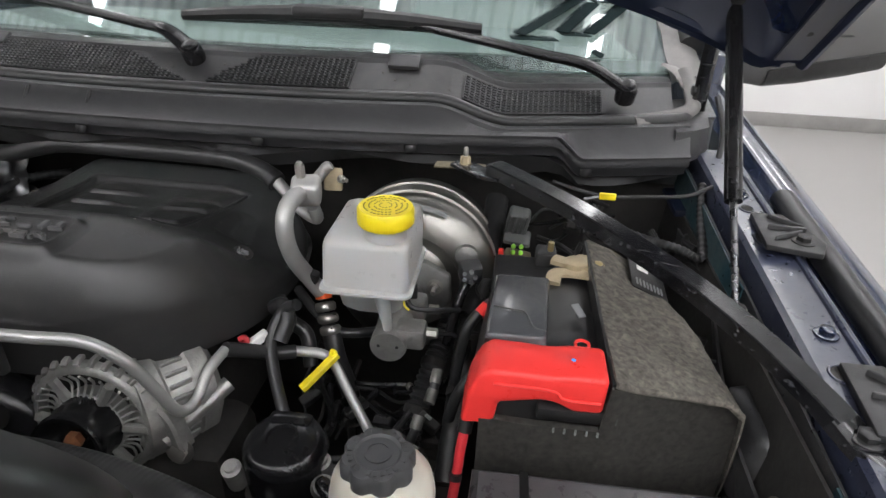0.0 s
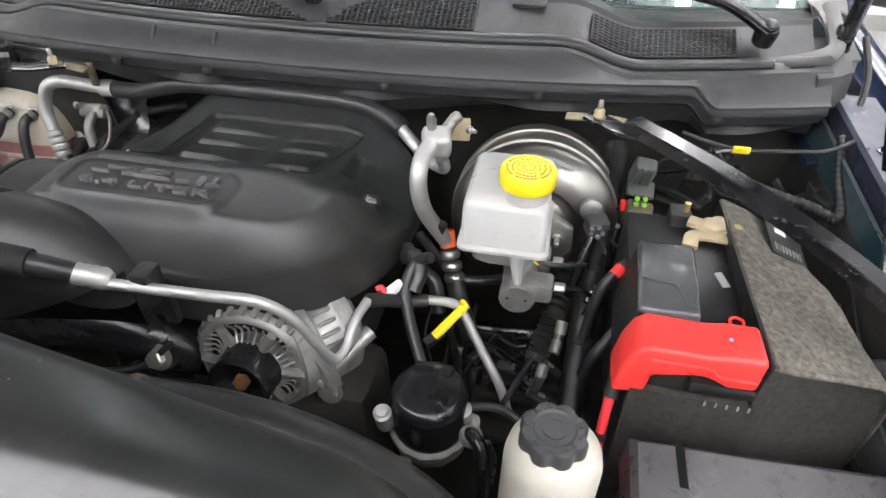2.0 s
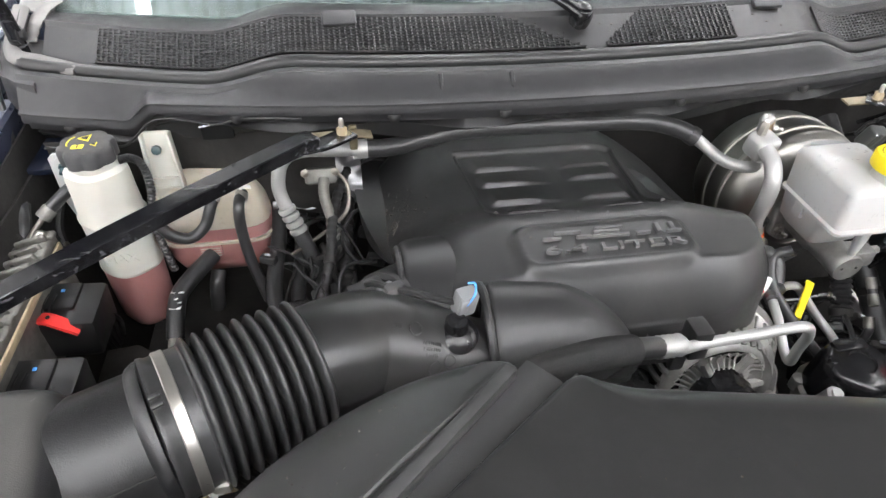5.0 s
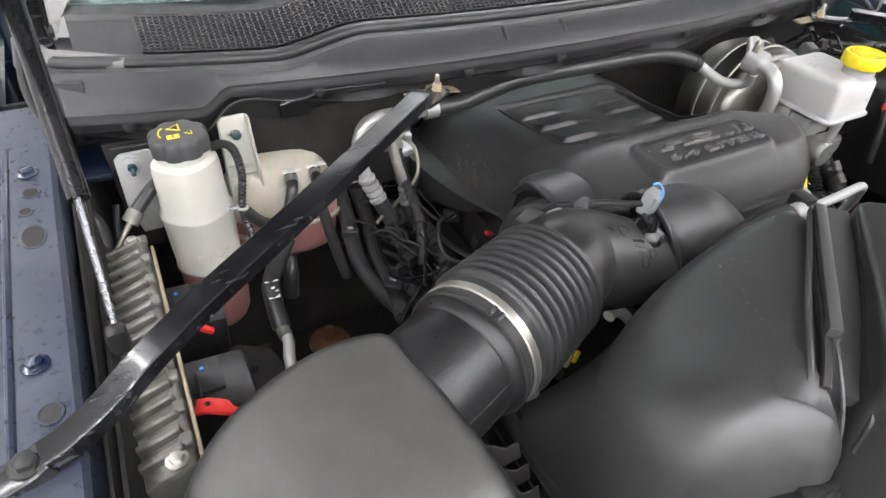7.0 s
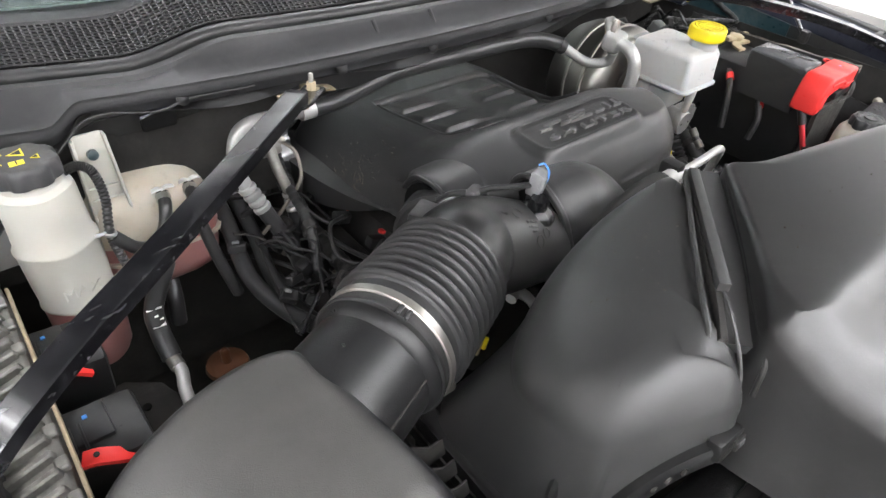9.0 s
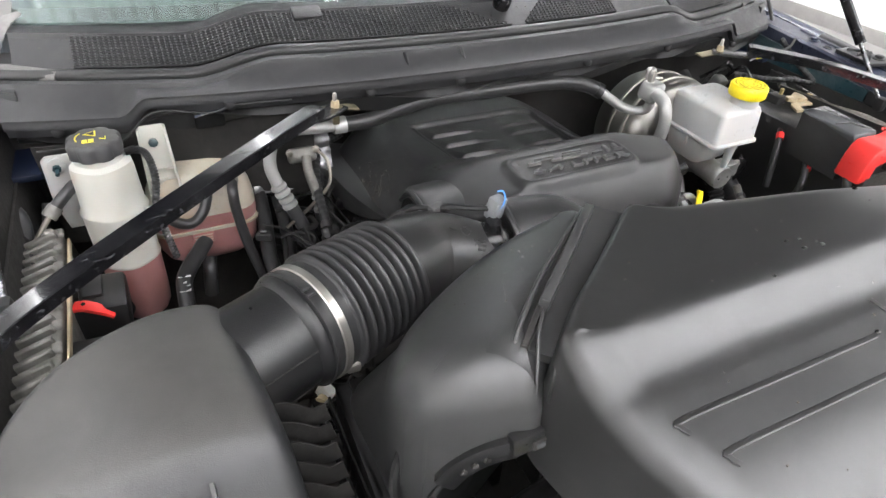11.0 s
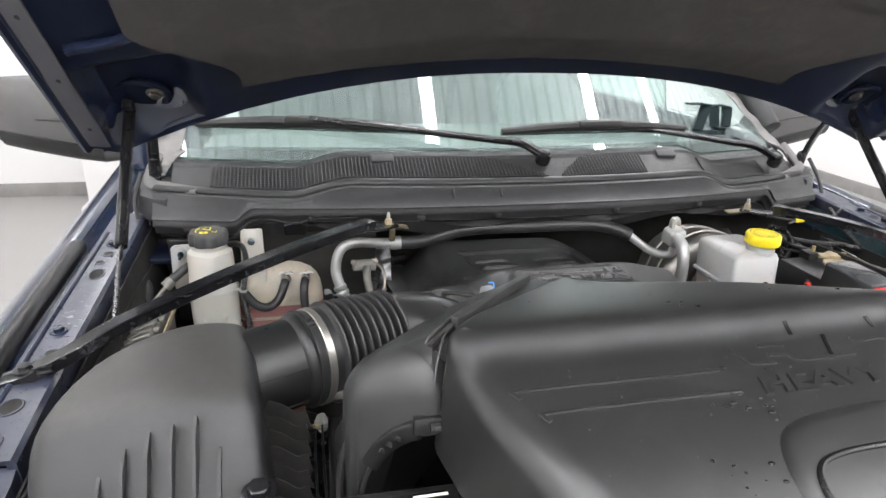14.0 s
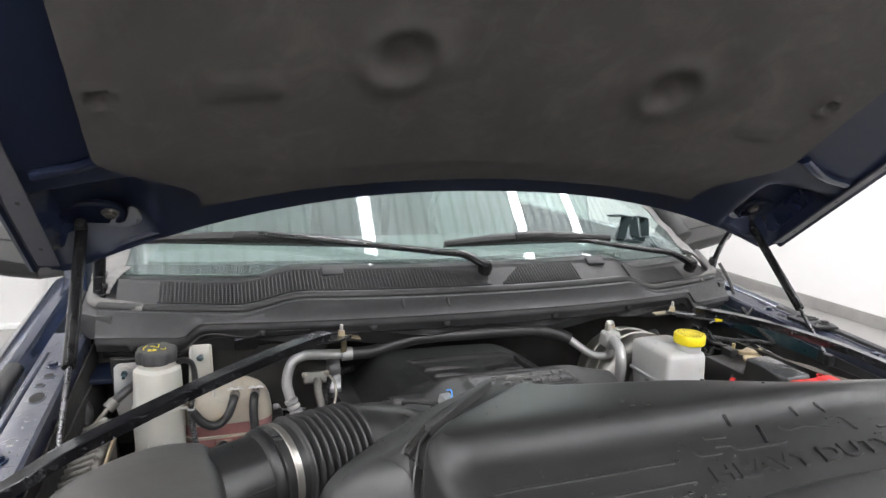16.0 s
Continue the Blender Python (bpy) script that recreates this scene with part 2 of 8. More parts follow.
def spline(pts, n=6):
    p = [Vector(q) for q in pts]
    if len(p) < 3:
        return [p[0].lerp(p[1], i / n) for i in range(n + 1)]
    e = [2 * p[0] - p[1], *p, 2 * p[-1] - p[-2]]
    out = []
    for i in range(1, len(e) - 2):
        for k in range(n):
            t = k / n
            a, b, c, d = e[i - 1], e[i], e[i + 1], e[i + 2]
            out.append(0.5 * ((2 * b) + (c - a) * t + (2 * a - 5 * b + 4 * c - d) * t * t + (3 * b - a - 3 * c + d) * t ** 3))
    return out + [p[-1]]


def loft(rings, bm=None, caps=True, close=True):
    """Skin rings of the same count."""
    bm = bm or bmesh.new()
    vs = [[bm.verts.new(c) for c in r] for r in rings]
    n = len(vs[0])
    for a, b in zip(vs, vs[1:]):
        for i in range(n if close else n - 1):
            j = (i + 1) % n
            bm.faces.new((a[i], a[j], b[j], b[i]))
    if caps and close:
        bm.faces.new(vs[0][::-1])
        bm.faces.new(vs[-1])
    return bm


def tube(pts, r, n=12, k=6, bm=None, flat=1.0, straight=False):
    """A swept round (or flattened) bar; r is a number or a function of 0..1."""
    path = [Vector(q) for q in pts] if straight else spline(pts, k)
    m = len(path)
    tan = [(path[min(i + 1, m - 1)] - path[max(i - 1, 0)]).normalized() for i in range(m)]
    up = Vector((0, 0, 1)) if abs(tan[0].z) < 0.9 else Vector((0, 1, 0))
    side = tan[0].cross(up).normalized()
    rings = []
    for i in range(m):
        side = (side - side.dot(tan[i]) * tan[i]).normalized()
        nor = side.cross(tan[i])
        rad = r(i / (m - 1)) if callable(r) else r
        rings.append([path[i] + rad * (math.cos(a) * side + flat * math.sin(a) * nor) for a in (2 * math.pi * j / n for j in range(n))])
    return loft(rings, bm)


def frame_of(axis):
    w = Vector(axis).normalized()
    u = w.cross(Vector((0, 0, 1)) if abs(w.z) < 0.9 else Vector((0, 1, 0))).normalized()
    return u, w.cross(u), w


def lathe(prof, loc, axis=(0, 0, 1), n=32, bm=None, wave=None):
    """Turn (radius, height) pairs round an axis; wave(angle, radius) changes the radius."""
    u, v, w = frame_of(axis)
    rings = []
    for r, h in prof:
        ring = []
        for j in range(n):
            a = 2 * math.pi * j / n
            q = wave(a, r) if wave else r
            ring.append(Vector(loc) + h * w + max(q, 1e-4) * (math.cos(a) * u + math.sin(a) * v))
        rings.append(ring)
    return loft(rings, bm)


def bar(pts, w, h, k=6, r=0.3, bm=None):
    """A swept bar of rounded rectangular section, w wide and h high."""
    path = spline(pts, k)
    m = len(path)
    rings = []
    for i in range(m):
        t = (path[min(i + 1, m - 1)] - path[max(i - 1, 0)]).normalized()
        side = t.cross(Vector((0, 0, 1))).normalized()
        up = side.cross(t)
        ring = []
        for sx, sy in ((1, 1), (-1, 1), (-1, -1), (1, -1)):
            for a, b in (((1 - r, 1), (1, 1 - r)) if sx * sy < 0 else ((1, 1 - r), (1 - r, 1))):
                ring.append(path[i] + side * sx * a * w / 2 + up * sy * b * h / 2)
        rings.append(ring)
    return loft(rings, bm)


def rbox(c, s, bev=0.004, rot=(0, 0, 0), segs=2, bm=None, taper=1.0):
    """A box with rounded edges; taper narrows its top."""
    b = bmesh.new()
    bmesh.ops.create_cube(b, size=1.0)
    for v in b.verts:
        k = taper if v.co.z > 0 else 1.0
        v.co = Vector((v.co.x * s[0] * k, v.co.y * s[1] * k, v.co.z * s[2]))
    if bev:
        bmesh.ops.bevel(b, geom=list(b.edges), offset=bev, segments=segs, affect="EDGES", profile=0.5)
    bmesh.ops.transform(b, matrix=pose(*c, *rot), verts=b.verts)
    return merge(bm, b)


def merge(bm, b):
    if bm is None:
        return b
    me = bpy.data.meshes.new("tmp")
    b.to_mesh(me)
    b.free()
    bm.from_mesh(me)
    bpy.data.meshes.remove(me)
    return bm


def prism(poly, lo, hi, axis="z", bev=0.0, bm=None, segs=2):
    """Push a polygon along an axis. poly holds the other two coordinates."""
    def at(a, b, h):
        return {"z": (a, b, h), "y": (a, h, b), "x": (h, a, b)}[axis]
    b = loft([[Vector(at(*p, lo)) for p in poly], [Vector(at(*p, hi)) for p in poly]])
    bmesh.ops.recalc_face_normals(b, faces=b.faces)
    if bev:
        bmesh.ops.bevel(b, geom=list(b.edges), offset=bev, segments=segs, affect="EDGES", profile=0.5)
    return merge(bm, b)


def sheet(f, nu, nv, thick=0.003, bm=None, back=(0, 0, 1)):
    """A surface f(u, v), u and v from 0 to 1, with a thickness towards -back."""
    off = -thick * Vector(back).normalized()
    bm = bm or bmesh.new()
    top = [[bm.verts.new(f(i / nu, j / nv)) for j in range(nv + 1)] for i in range(nu + 1)]
    bot = [[bm.verts.new(top[i][j].co + off) for j in range(nv + 1)] for i in range(nu + 1)]
    for i in range(nu):
        for j in range(nv):
            bm.faces.new((top[i][j], top[i + 1][j], top[i + 1][j + 1], top[i][j + 1]))
            bm.faces.new((bot[i][j + 1], bot[i + 1][j + 1], bot[i + 1][j], bot[i][j]))
    for i in range(nu):
        bm.faces.new((top[i][0], bot[i][0], bot[i + 1][0], top[i + 1][0]))
        bm.faces.new((top[i + 1][nv], bot[i + 1][nv], bot[i][nv], top[i][nv]))
    for j in range(nv):
        bm.faces.new((top[0][j + 1], bot[0][j + 1], bot[0][j], top[0][j]))
        bm.faces.new((top[nu][j], bot[nu][j], bot[nu][j + 1], top[nu][j + 1]))
    return bm


def outline(pts, n=160):
    """A closed smooth outline through points, in even steps."""
    p = [Vector((*q[:2], 0)) for q in pts]
    m = len(p)
    fine = []
    for i in range(m):
        a, b, c, d = p[i - 1], p[i], p[(i + 1) % m], p[(i + 2) % m]
        for k in range(16):
            t = k / 16
            fine.append(0.5 * ((2 * b) + (c - a) * t + (2 * a - 5 * b + 4 * c - d) * t * t + (3 * b - a - 3 * c + d) * t ** 3))
    fine.append(fine[0])
    cum = [0]
    for a, b in zip(fine, fine[1:]):
        cum.append(cum[-1] + (b - a).length)
    out, j = [], 0
    for i in range(n):
        s = cum[-1] * i / n
        while cum[j + 1] < s:
            j += 1
        out.append(fine[j].lerp(fine[j + 1], (s - cum[j]) / max(1e-9, cum[j + 1] - cum[j])))
    return out


def dome(pts, top, r, zb_, rings=14, n=160, arc=7, pull=0.0, bm=None):
    """A moulded hood: an outline with a rounded rim of radius r under a top height top(x, y), and a skirt down to zb.
    pull: how far the skirt's foot stands out."""
    zb = zb_ if callable(zb_) else lambda x, y: zb_
    o = outline(pts, n)
    area = sum(a.x * b.y - b.x * a.y for a, b in zip(o, o[1:] + o[:1]))
    if area < 0:
        o = o[::-1]
    nor = []
    for i in range(n):
        t = o[(i + 1) % n] - o[i - 1]
        nor.append(Vector((-t.y, t.x, 0)).normalized())
    cen = sum(o, Vector()) / n
    out = pull if callable(pull) else lambda x, y: pull
    skin = [[Vector((q.x, q.y, 0)) - out(q.x, q.y) * v + Vector((0, 0, zb(q.x, q.y))) for q, v in zip(o, nor)]]
    for a in range(arc + 1):
        th = a / arc * math.pi / 2
        ring = []
        for i in range(n):
            rim = r(o[i].x, o[i].y) if callable(r) else r
            d, drop = rim * (1 - math.cos(th)), rim * (1 - math.sin(th))
            q = o[i] + d * nor[i]
            ring.append(Vector((q.x, q.y, top(q.x, q.y) - drop)))
        skin.append(ring)
    last = skin[-1]
    for k in range(1, rings + 1):
        f = 1 - (k / rings) ** 0.9 * 0.985
        ring = []
        for q in last:
            x, y = cen.x + (q.x - cen.x) * f, cen.y + (q.y - cen.y) * f
            ring.append(Vector((x, y, top(x, y))))
        skin.append(ring)
    return loft(skin, bm)


def sstep(x, a, b):
    t = min(1.0, max(0.0, (x - a) / (b - a)))
    return t * t * (3 - 2 * t)


def hexbolt(name, loc, axis, r, material, parent, h=None, flange=True):
    """A flanged hexagon bolt head."""
    h = h or r * 0.9
    bm = lathe([(r * 1.5, 0), (r * 1.5, h * 0.18), (r * 1.05, h * 0.3)] if flange else [(r, 0), (r, 0.001)], loc, axis, 20)
    u, v, w = frame_of(axis)
    hexa = [math.cos(math.pi / 3 * i) * u * r + math.sin(math.pi / 3 * i) * v * r for i in range(6)]
    p = Vector(loc)
    loft([[p + q * k + w * z for q in hexa] for k, z in ((1, h * 0.2), (1, h * 0.9), (0.86, h))], bm)
    return part(name, bm, material, parent)


def lettering(text, size, m, depth, material, parent, name="lettering", label="", bold=0.0, shear=0.0):
    """Raised writing in the built-in font, laid in the pose m (x along the line, z out of the surface)."""
    cu = bpy.data.curves.new(name, "FONT")
    cu.body, cu.size, cu.extrude, cu.align_x, cu.align_y = text, size, depth, "CENTER", "CENTER"
    cu.offset, cu.shear = bold, shear
    ob = bpy.data.objects.new(name, cu)
    me = bpy.data.meshes.new_from_object(ob)
    bpy.data.objects.remove(ob)
    bm = bmesh.new()
    bm.from_mesh(me)
    bpy.data.meshes.remove(me)
    bmesh.ops.transform(bm, matrix=m, verts=bm.verts)
    return part(name, bm, material, parent, label, 20)


# ---- the hall ----
solo("floor", rbox((0, 0, -0.05), (15, 16, 0.1), 0), FLOORM, "grey glossy epoxy workshop floor", "floor", "structure")
solo("wall_north", rbox((0, 4.9, 2.0), (15, 0.2, 4.2), 0), WALL, "unseen white workshop wall added behind the camera behind the truck", "wall", "structure")
# unseen south wall, added to close the hall and bounce light
solo("wall_south", rbox((0, -7.1, 2.0), (15, 0.2, 4.2), 0), WALL, "unseen white workshop wall added behind the camera", "wall", "structure")
solo("wall_west", rbox((-4.6, -1.1, 2.0), (0.2, 11.8, 4.2), 0), WALL, "white painted workshop side wall", "wall", "structure")
solo("wall_east", rbox((5.2, -1.1, 2.0), (0.2, 11.8, 4.2), 0), WALL, "white painted workshop side wall", "wall", "structure")
bm = rbox((0, 0, 4.06), (15, 16, 0.06), 0)
solo("ceiling", bm, CEIL, "pale sheet ceiling with dark seams", "ceiling", "structure")
bm = bmesh.new()
for i in range(64):
    rbox((-4.48 + i * 0.152, -1.1, 4.015), (0.030, 11.8, 0.030), 0.004, segs=1, bm=bm)
solo("trim", bm, SEAM, "dark grey seams between the ceiling sheets", "ceiling trim", "structure")
for nm, c, s in (("baseboard_north", (0.3, 4.79, 0.06), (9.5, 0.02, 0.12)), ("baseboard_east", (5.09, -1.1, 0.06), (0.02, 11.6, 0.12)),
                 ("baseboard_west", (-4.49, -1.1, 0.06), (0.02, 11.6, 0.12))):
    solo(nm, rbox(c, s, 0.004), SKIRT, "grey skirting board along the wall foot", "baseboard", "structure")
pil = thing("column", "white square column with a base plate", "column", (-2.15, 4.45, 0))
part("shaft", rbox((-2.15, 4.45, 2.0), (0.30, 0.30, 3.96), 0.01), WALL, pil)
part("base_plate", rbox((-2.15, 4.45, 0.02), (0.40, 0.40, 0.04), 0.006), WALL, pil)


def ceiling_lamp(x, y, length):
    t = thing("ceiling_lamp", "long white linear lamp hung below the ceiling", "lamp", (x, y, 3.70), "ceiling lamps")
    part("spine", rbox((x, y, 3.742), (0.05, length, 0.03), 0.006), WHITEPL, t)
    part("diffuser", rbox((x, y, 3.70), (0.11, length - 0.04, 0.05), 0.012), TUBE, t)
    for e in (-0.4, 0.4):
        part("hanger", rbox((x, y + e * length, 3.87), (0.01, 0.01, 0.24), 0), STEEL, t)


for lx in (-2.25, 0.03, 1.62, 2.5):
    ceiling_lamp(lx, 2.0, 5.2)
# nine unseen front lamps, added to brighten the engine bay
for i in range(9):
    ceiling_lamp(-3.6 + 0.9 * i, -3.3, 5.0)


# ---- the truck's body ----
def fender(sx, e, name, zt, label):
    """The wing with its outer edge, gutter and inner rail; sx is the side, -1 or 1."""
    def X(d):
        return XC + sx * d

    def rise(y):
        return 0.078 * (y + 0.237) - 0.5 * max(0, -y - 0.55) ** 2

    def tuck(y):
        return 0.16 * max(0, -y - 0.42) ** 1.6
    t = thing(name, label, "car wing", (X(e), -0.2, 0.6))
    prof = [(e - 0.055, zt - 0.05), (e - 0.05, zt - 0.012), (e - 0.035, zt - 0.004), (e - 0.03, zt + 0.006), (e - 0.012, zt + 0.012),
            (e + 0.012, zt + 0.004), (e + 0.05, zt - 0.04), (e + 0.07, zt - 0.11), (e + 0.075, zt - 0.45), (e + 0.06, zt - 0.45), (e + 0.04, zt - 0.1),
            (e - 0.03, zt - 0.06)]
    ys = [0.62, 0.4, 0.2, 0.0, -0.2, -0.4, -0.6, -0.8, -0.95]
    part("wing_skin", loft([[Vector((X(d - tuck(y)), y, z + rise(y))) for d, z in prof] for y in ys]), BLUE, t)
    rings = []
    for y in [0.22, 0.1, 0.0, -0.1, -0.2, -0.3, -0.4, -0.5]:
        z = zt + 0.012 + rise(y)
        w = [(e - 0.130, z - 0.05), (e - 0.127, z - 0.002), (e - 0.122, z + 0.003), (e - 0.066, z + 0.003), (e - 0.060, z - 0.006), (e - 0.054, z - 0.06), (e - 0.06, z - 0.06),
             (e - 0.066, z - 0.006), (e - 0.117, z - 0.003), (e - 0.122, z - 0.05)]
        rings.append([Vector((X(d - tuck(y)), y, zz)) for d, zz in w])
    part("inner_rail", loft(rings), BLUEDUST, t, "dusty navy painted inner wing rail", 30)
    z = zt + 0.004 + rise(-0.5)
    part("front_step", loft([[Vector((X(d), y, zz + dz)) for d, zz in ((e - 0.135, z - 0.05), (e - 0.128, z), (e - 0.060, z), (e - 0.052, z - 0.05))] for y, dz in ((-0.497, 0.0), (-0.515, -0.008), (-0.70, -0.035))]), BLUEDUST, t, "lower front step of the rail", 30)
    chan = [(X(e - 0.028 - tuck(y)), y, zt + 0.002 + rise(y)) for y in (0.09, 0.0, -0.1, -0.2, -0.4, -0.6, -0.75)]
    part("gutter_rail", tube(chan, 0.017, 12, 6, flat=0.9), PLASTIC, t, "satin black rounded gutter rail")
    part("apron", sheet(lambda u, v: Vector((X(e - 0.142 - 0.05 * v), 0.3 - 1.0 * u, zt - 0.03 - 0.42 * v)), 8, 4, 0.004, back=(sx, 0, 0)), GRIMESHADE, t)
    part("apron_edge", sheet(lambda u, v: Vector((X(e - 0.134 - 0.004 * v), 0.25 - 0.85 * u, zt - 0.012 - 0.05 * v + rise(0.25 - 0.85 * u))), 10, 2, 0.003, back=(sx, 0, 0)), GUARDPL if sx > 0 else GRIMESHADE, t)
    if sx > 0:
        for ya, yb in ((0.24, -0.13), (-0.40, -0.60)):
            part("painted_edge", sheet(lambda u, v: Vector((X(e - 0.138 - 0.004 * v), ya + (yb - ya) * u, zt - 0.012 - 0.05 * v + rise(ya + (yb - ya) * u))), 8, 2, 0.002, back=(sx, 0, 0)), TEAL, t, "dark teal painted inner edge")

    def on_rail(d, y):
        return Vector((X(e + d), y, zt + 0.0152 + rise(y)))
    for d, y, a, b in ((-0.100, -0.058, 0.012, 0.019), (-0.094, -0.012, 0.007, 0.007), (-0.100, 0.022, 0.009, 0.010), (-0.104, -0.295, 0.010, 0.011), (-0.092, -0.405, 0.013, 0.016), (-0.096, -0.47, 0.009, 0.014)):
        o = [on_rail(d, y) + Vector((a * math.cos(q), b * math.sin(q), 0.078 * b * math.sin(q))) for q in (2 * math.pi * k / 20 for k in range(20))]
        hole = part("rail_hole", loft([[p + Vector((0, 0, -0.0006)) for p in o], [p + Vector((0, 0, 0.0006)) for p in o]]), GRIMESHADE, t, "dark pressed hole")
        part("hole_rim", tube(o + [o[0]], 0.0016, 6, 1, straight=True), BLUEDUST, hole)
    for d, y in ((-0.095, -0.237), (-0.098, 0.063)):
        hexbolt("rail_bolt", on_rail(d, y), (0, 0, 1), 0.0082, BLUE, t)
    part("rib", tube([on_rail(-0.075, 0.12), on_rail(-0.074, -0.1), on_rail(-0.075, -0.40)], 0.004, 8), BLUEDUST, t)
    return t, e


wing_l, EL = fender(-1, 0.963, "wing", 1.163, "navy painted front wing with a dusty inner rail")
wing_r, ER = fender(1, 0.943, "wing", 1.163, "navy painted front wing with a dusty inner rail")


def cowl_y(x):
    return 0.026 + 0.13 * (abs(x - XC) / 0.78) ** 2.2


def cowl_zt(x):
    return 1.262 + 0.031 * sstep(x, -0.60, -0.46) - 0.034 * sstep(x, 0.34, 0.46)


def cowl_zb(x):
    k = (abs(x - XC) / 0.78) ** 2
    return 1.252 - (0.010 * k + 0.034 * sstep(x, 0.528, 0.575) if x > XC else 0.018 * k + 0.028 * sstep(-x, 0.664, 0.709))


XL, XR = -0.87, 0.74
cowl = thing("scuttle_cowl", "dusty black plastic cowl panel with mesh air intakes", "cowl", (XC, 0.1, 1.2))


def along(prof, x0, x1, n, bm=None):
    """Sweep a section prof(x) of (y, z) pairs across the truck."""
    return loft([[Vector((x, y, z)) for y, z in prof(x)] for x in (x0 + (x1 - x0) * i / n for i in range(n + 1))], bm)


def beam_prof(x):
    y, a, b = cowl_y(x), cowl_zb(x), cowl_zt(x)
    return [(y + 0.03, a - 0.03), (y + 0.012, a - 0.022), (y + 0.01, a - 0.006), (y - 0.003, a - 0.005), (y - 0.004, a + 0.001), (y - 0.001, a + 0.008), (y - 0.006, a + 0.0095), (y - 0.006, a + 0.0125), (y + 0.004, a + 0.016),
            (y + 0.030, b - 0.007), (y + 0.034, b - 0.001), (y + 0.046, b), (y + 0.05, b - 0.006), (y + 0.052, b - 0.02), (y + 0.052, a - 0.03)]


part("beam", along(beam_prof, XL, XR, 220), COWLPL, cowl, "grey-black plastic cowl front beam")
for x in (-0.262, -0.160):
    y, a, b = cowl_y(x), cowl_zb(x), cowl_zt(x)
    part("beam_rib", tube([(x, y + 0.004, a + 0.004), (x, y + 0.016, (a + b) / 2), (x, y + 0.0305, b - 0.004)], 0.0035, 8), COWLPL, cowl)
for x in (-0.80, -0.55, -0.33, -0.17, 0.10, 0.32, 0.58):
    part("push_clip", lathe([(0.009, 0), (0.009, 0.003), (0.006, 0.006), (0.002, 0.007)], (x, cowl_y(x) + 0.006, cowl_zb(x) - 0.012), (0, -1, 0.25), 16), DARKPL, cowl)
part("lower_flange", along(lambda x: [(cowl_y(x) + 0.02, cowl_zb(x) - 0.026), (cowl_y(x) + 0.01, cowl_zb(x) - 0.03 - 0.008 * math.sin(x * 23)), (cowl_y(x) + 0.02, cowl_zb(x) - 0.045 - 0.01 * math.sin(x * 17)),
     (cowl_y(x) + 0.06, cowl_zb(x) - 0.05), (cowl_y(x) + 0.06, cowl_zb(x) - 0.03)], XL + 0.01, XR - 0.01, 60), DARKPL, cowl)
part("bonnet_seal", tube([(XL - 0.004, 0.31, 1.312), (XL - 0.012, 0.275, 1.285), (XL - 0.008, 0.25, 1.268)] + [(x, cowl_y(x) + 0.062, cowl_zt(x) + 0.001) for x in (XL + 0.01 + (XR - XL - 0.02) * i / 40 for i in range(41))] + [(XR + 0.010, 0.25, 1.262), (XR + 0.014, 0.275, 1.280), (XR + 0.006, 0.31, 1.310)], 0.0105, 10, 2), RUBBER, cowl, "black rubber bonnet seal")
for e, x0 in ((-1, XL), (1, XR)):
    part("seal_end", tube([(x0 + 0.004 * e, 0.315, 1.318), (x0 + 0.014 * e, 0.275, 1.288), (x0 + 0.008 * e, 0.242, 1.272), (x0 - 0.03 * e, cowl_y(x0) + 0.060, cowl_zt(x0) + 0.003), (x0 - 0.09 * e, cowl_y(x0 - 0.09 * e) + 0.058, cowl_zt(x0 - 0.09 * e) + 0.001)], 0.0125, 10, 6, flat=0.7), SEAL, cowl, "pale dusty end of the bonnet seal")


def panel_pt(x, v, lift=0.0):
    y = cowl_y(x) + 0.073 + 0.062 * v
    return Vector((x, y, cowl_zt(x) + 0.004 + 0.034 * v + lift))


part("panel_lip", tube([panel_pt(x, -0.03, 0.001) for x in (XL + 0.035 + (XR - XL - 0.06) * i / 40 for i in range(41))], 0.0032, 8, 2), COWLPL, cowl)
part("upper_panel", sheet(lambda u, v: panel_pt(XL + 0.03 + (XR - XL - 0.05) * u, v), 90, 4, 0.004), PANELPL, cowl)
part("rear_lip", along(lambda x: [(cowl_y(x) + 0.130, cowl_zt(x) + 0.034), (cowl_y(x) + 0.136, cowl_zt(x) + 0.043), (cowl_y(x) + 0.160, cowl_zt(x) + 0.045),
     (cowl_y(x) + 0.24, cowl_zt(x) + 0.03), (cowl_y(x) + 0.24, cowl_zt(x) + 0.02), (cowl_y(x) + 0.14, cowl_zt(x) + 0.03)], XL + 0.03, XR - 0.02, 80), COWLPL, cowl)


def mesh_field(x0, x1, cut=lambda x: (0.06, 0.94)):
    """A field of crossed bars over a dark intake."""
    bm = bmesh.new()
    n = int((x1 - x0) / 0.0080)
    xs = [x0 + (x1 - x0) * i / n for i in range(n + 1)]
    for x in xs:
        a, b = cut(x)
        if b - a > 0.05:
            p, q = panel_pt(x, a, 0.003), panel_pt(x, b, 0.003)
            rbox((p + q) / 2, (0.0026, (q - p).length, 0.004), 0, rot=(math.degrees(math.atan2(q.z - p.z, q.y - p.y)), 0, 0), bm=bm)
    for k in range(12):
        v = 0.06 + 0.88 * k / 11
        line = [x for x in xs if cut(x)[0] - 0.02 <= v <= cut(x)[1] + 0.02]
        if len(line) > 2:
            tube([panel_pt(x, v, 0.0042) for x in line], 0.0017, 4, 1, bm, straight=True)
    return bm


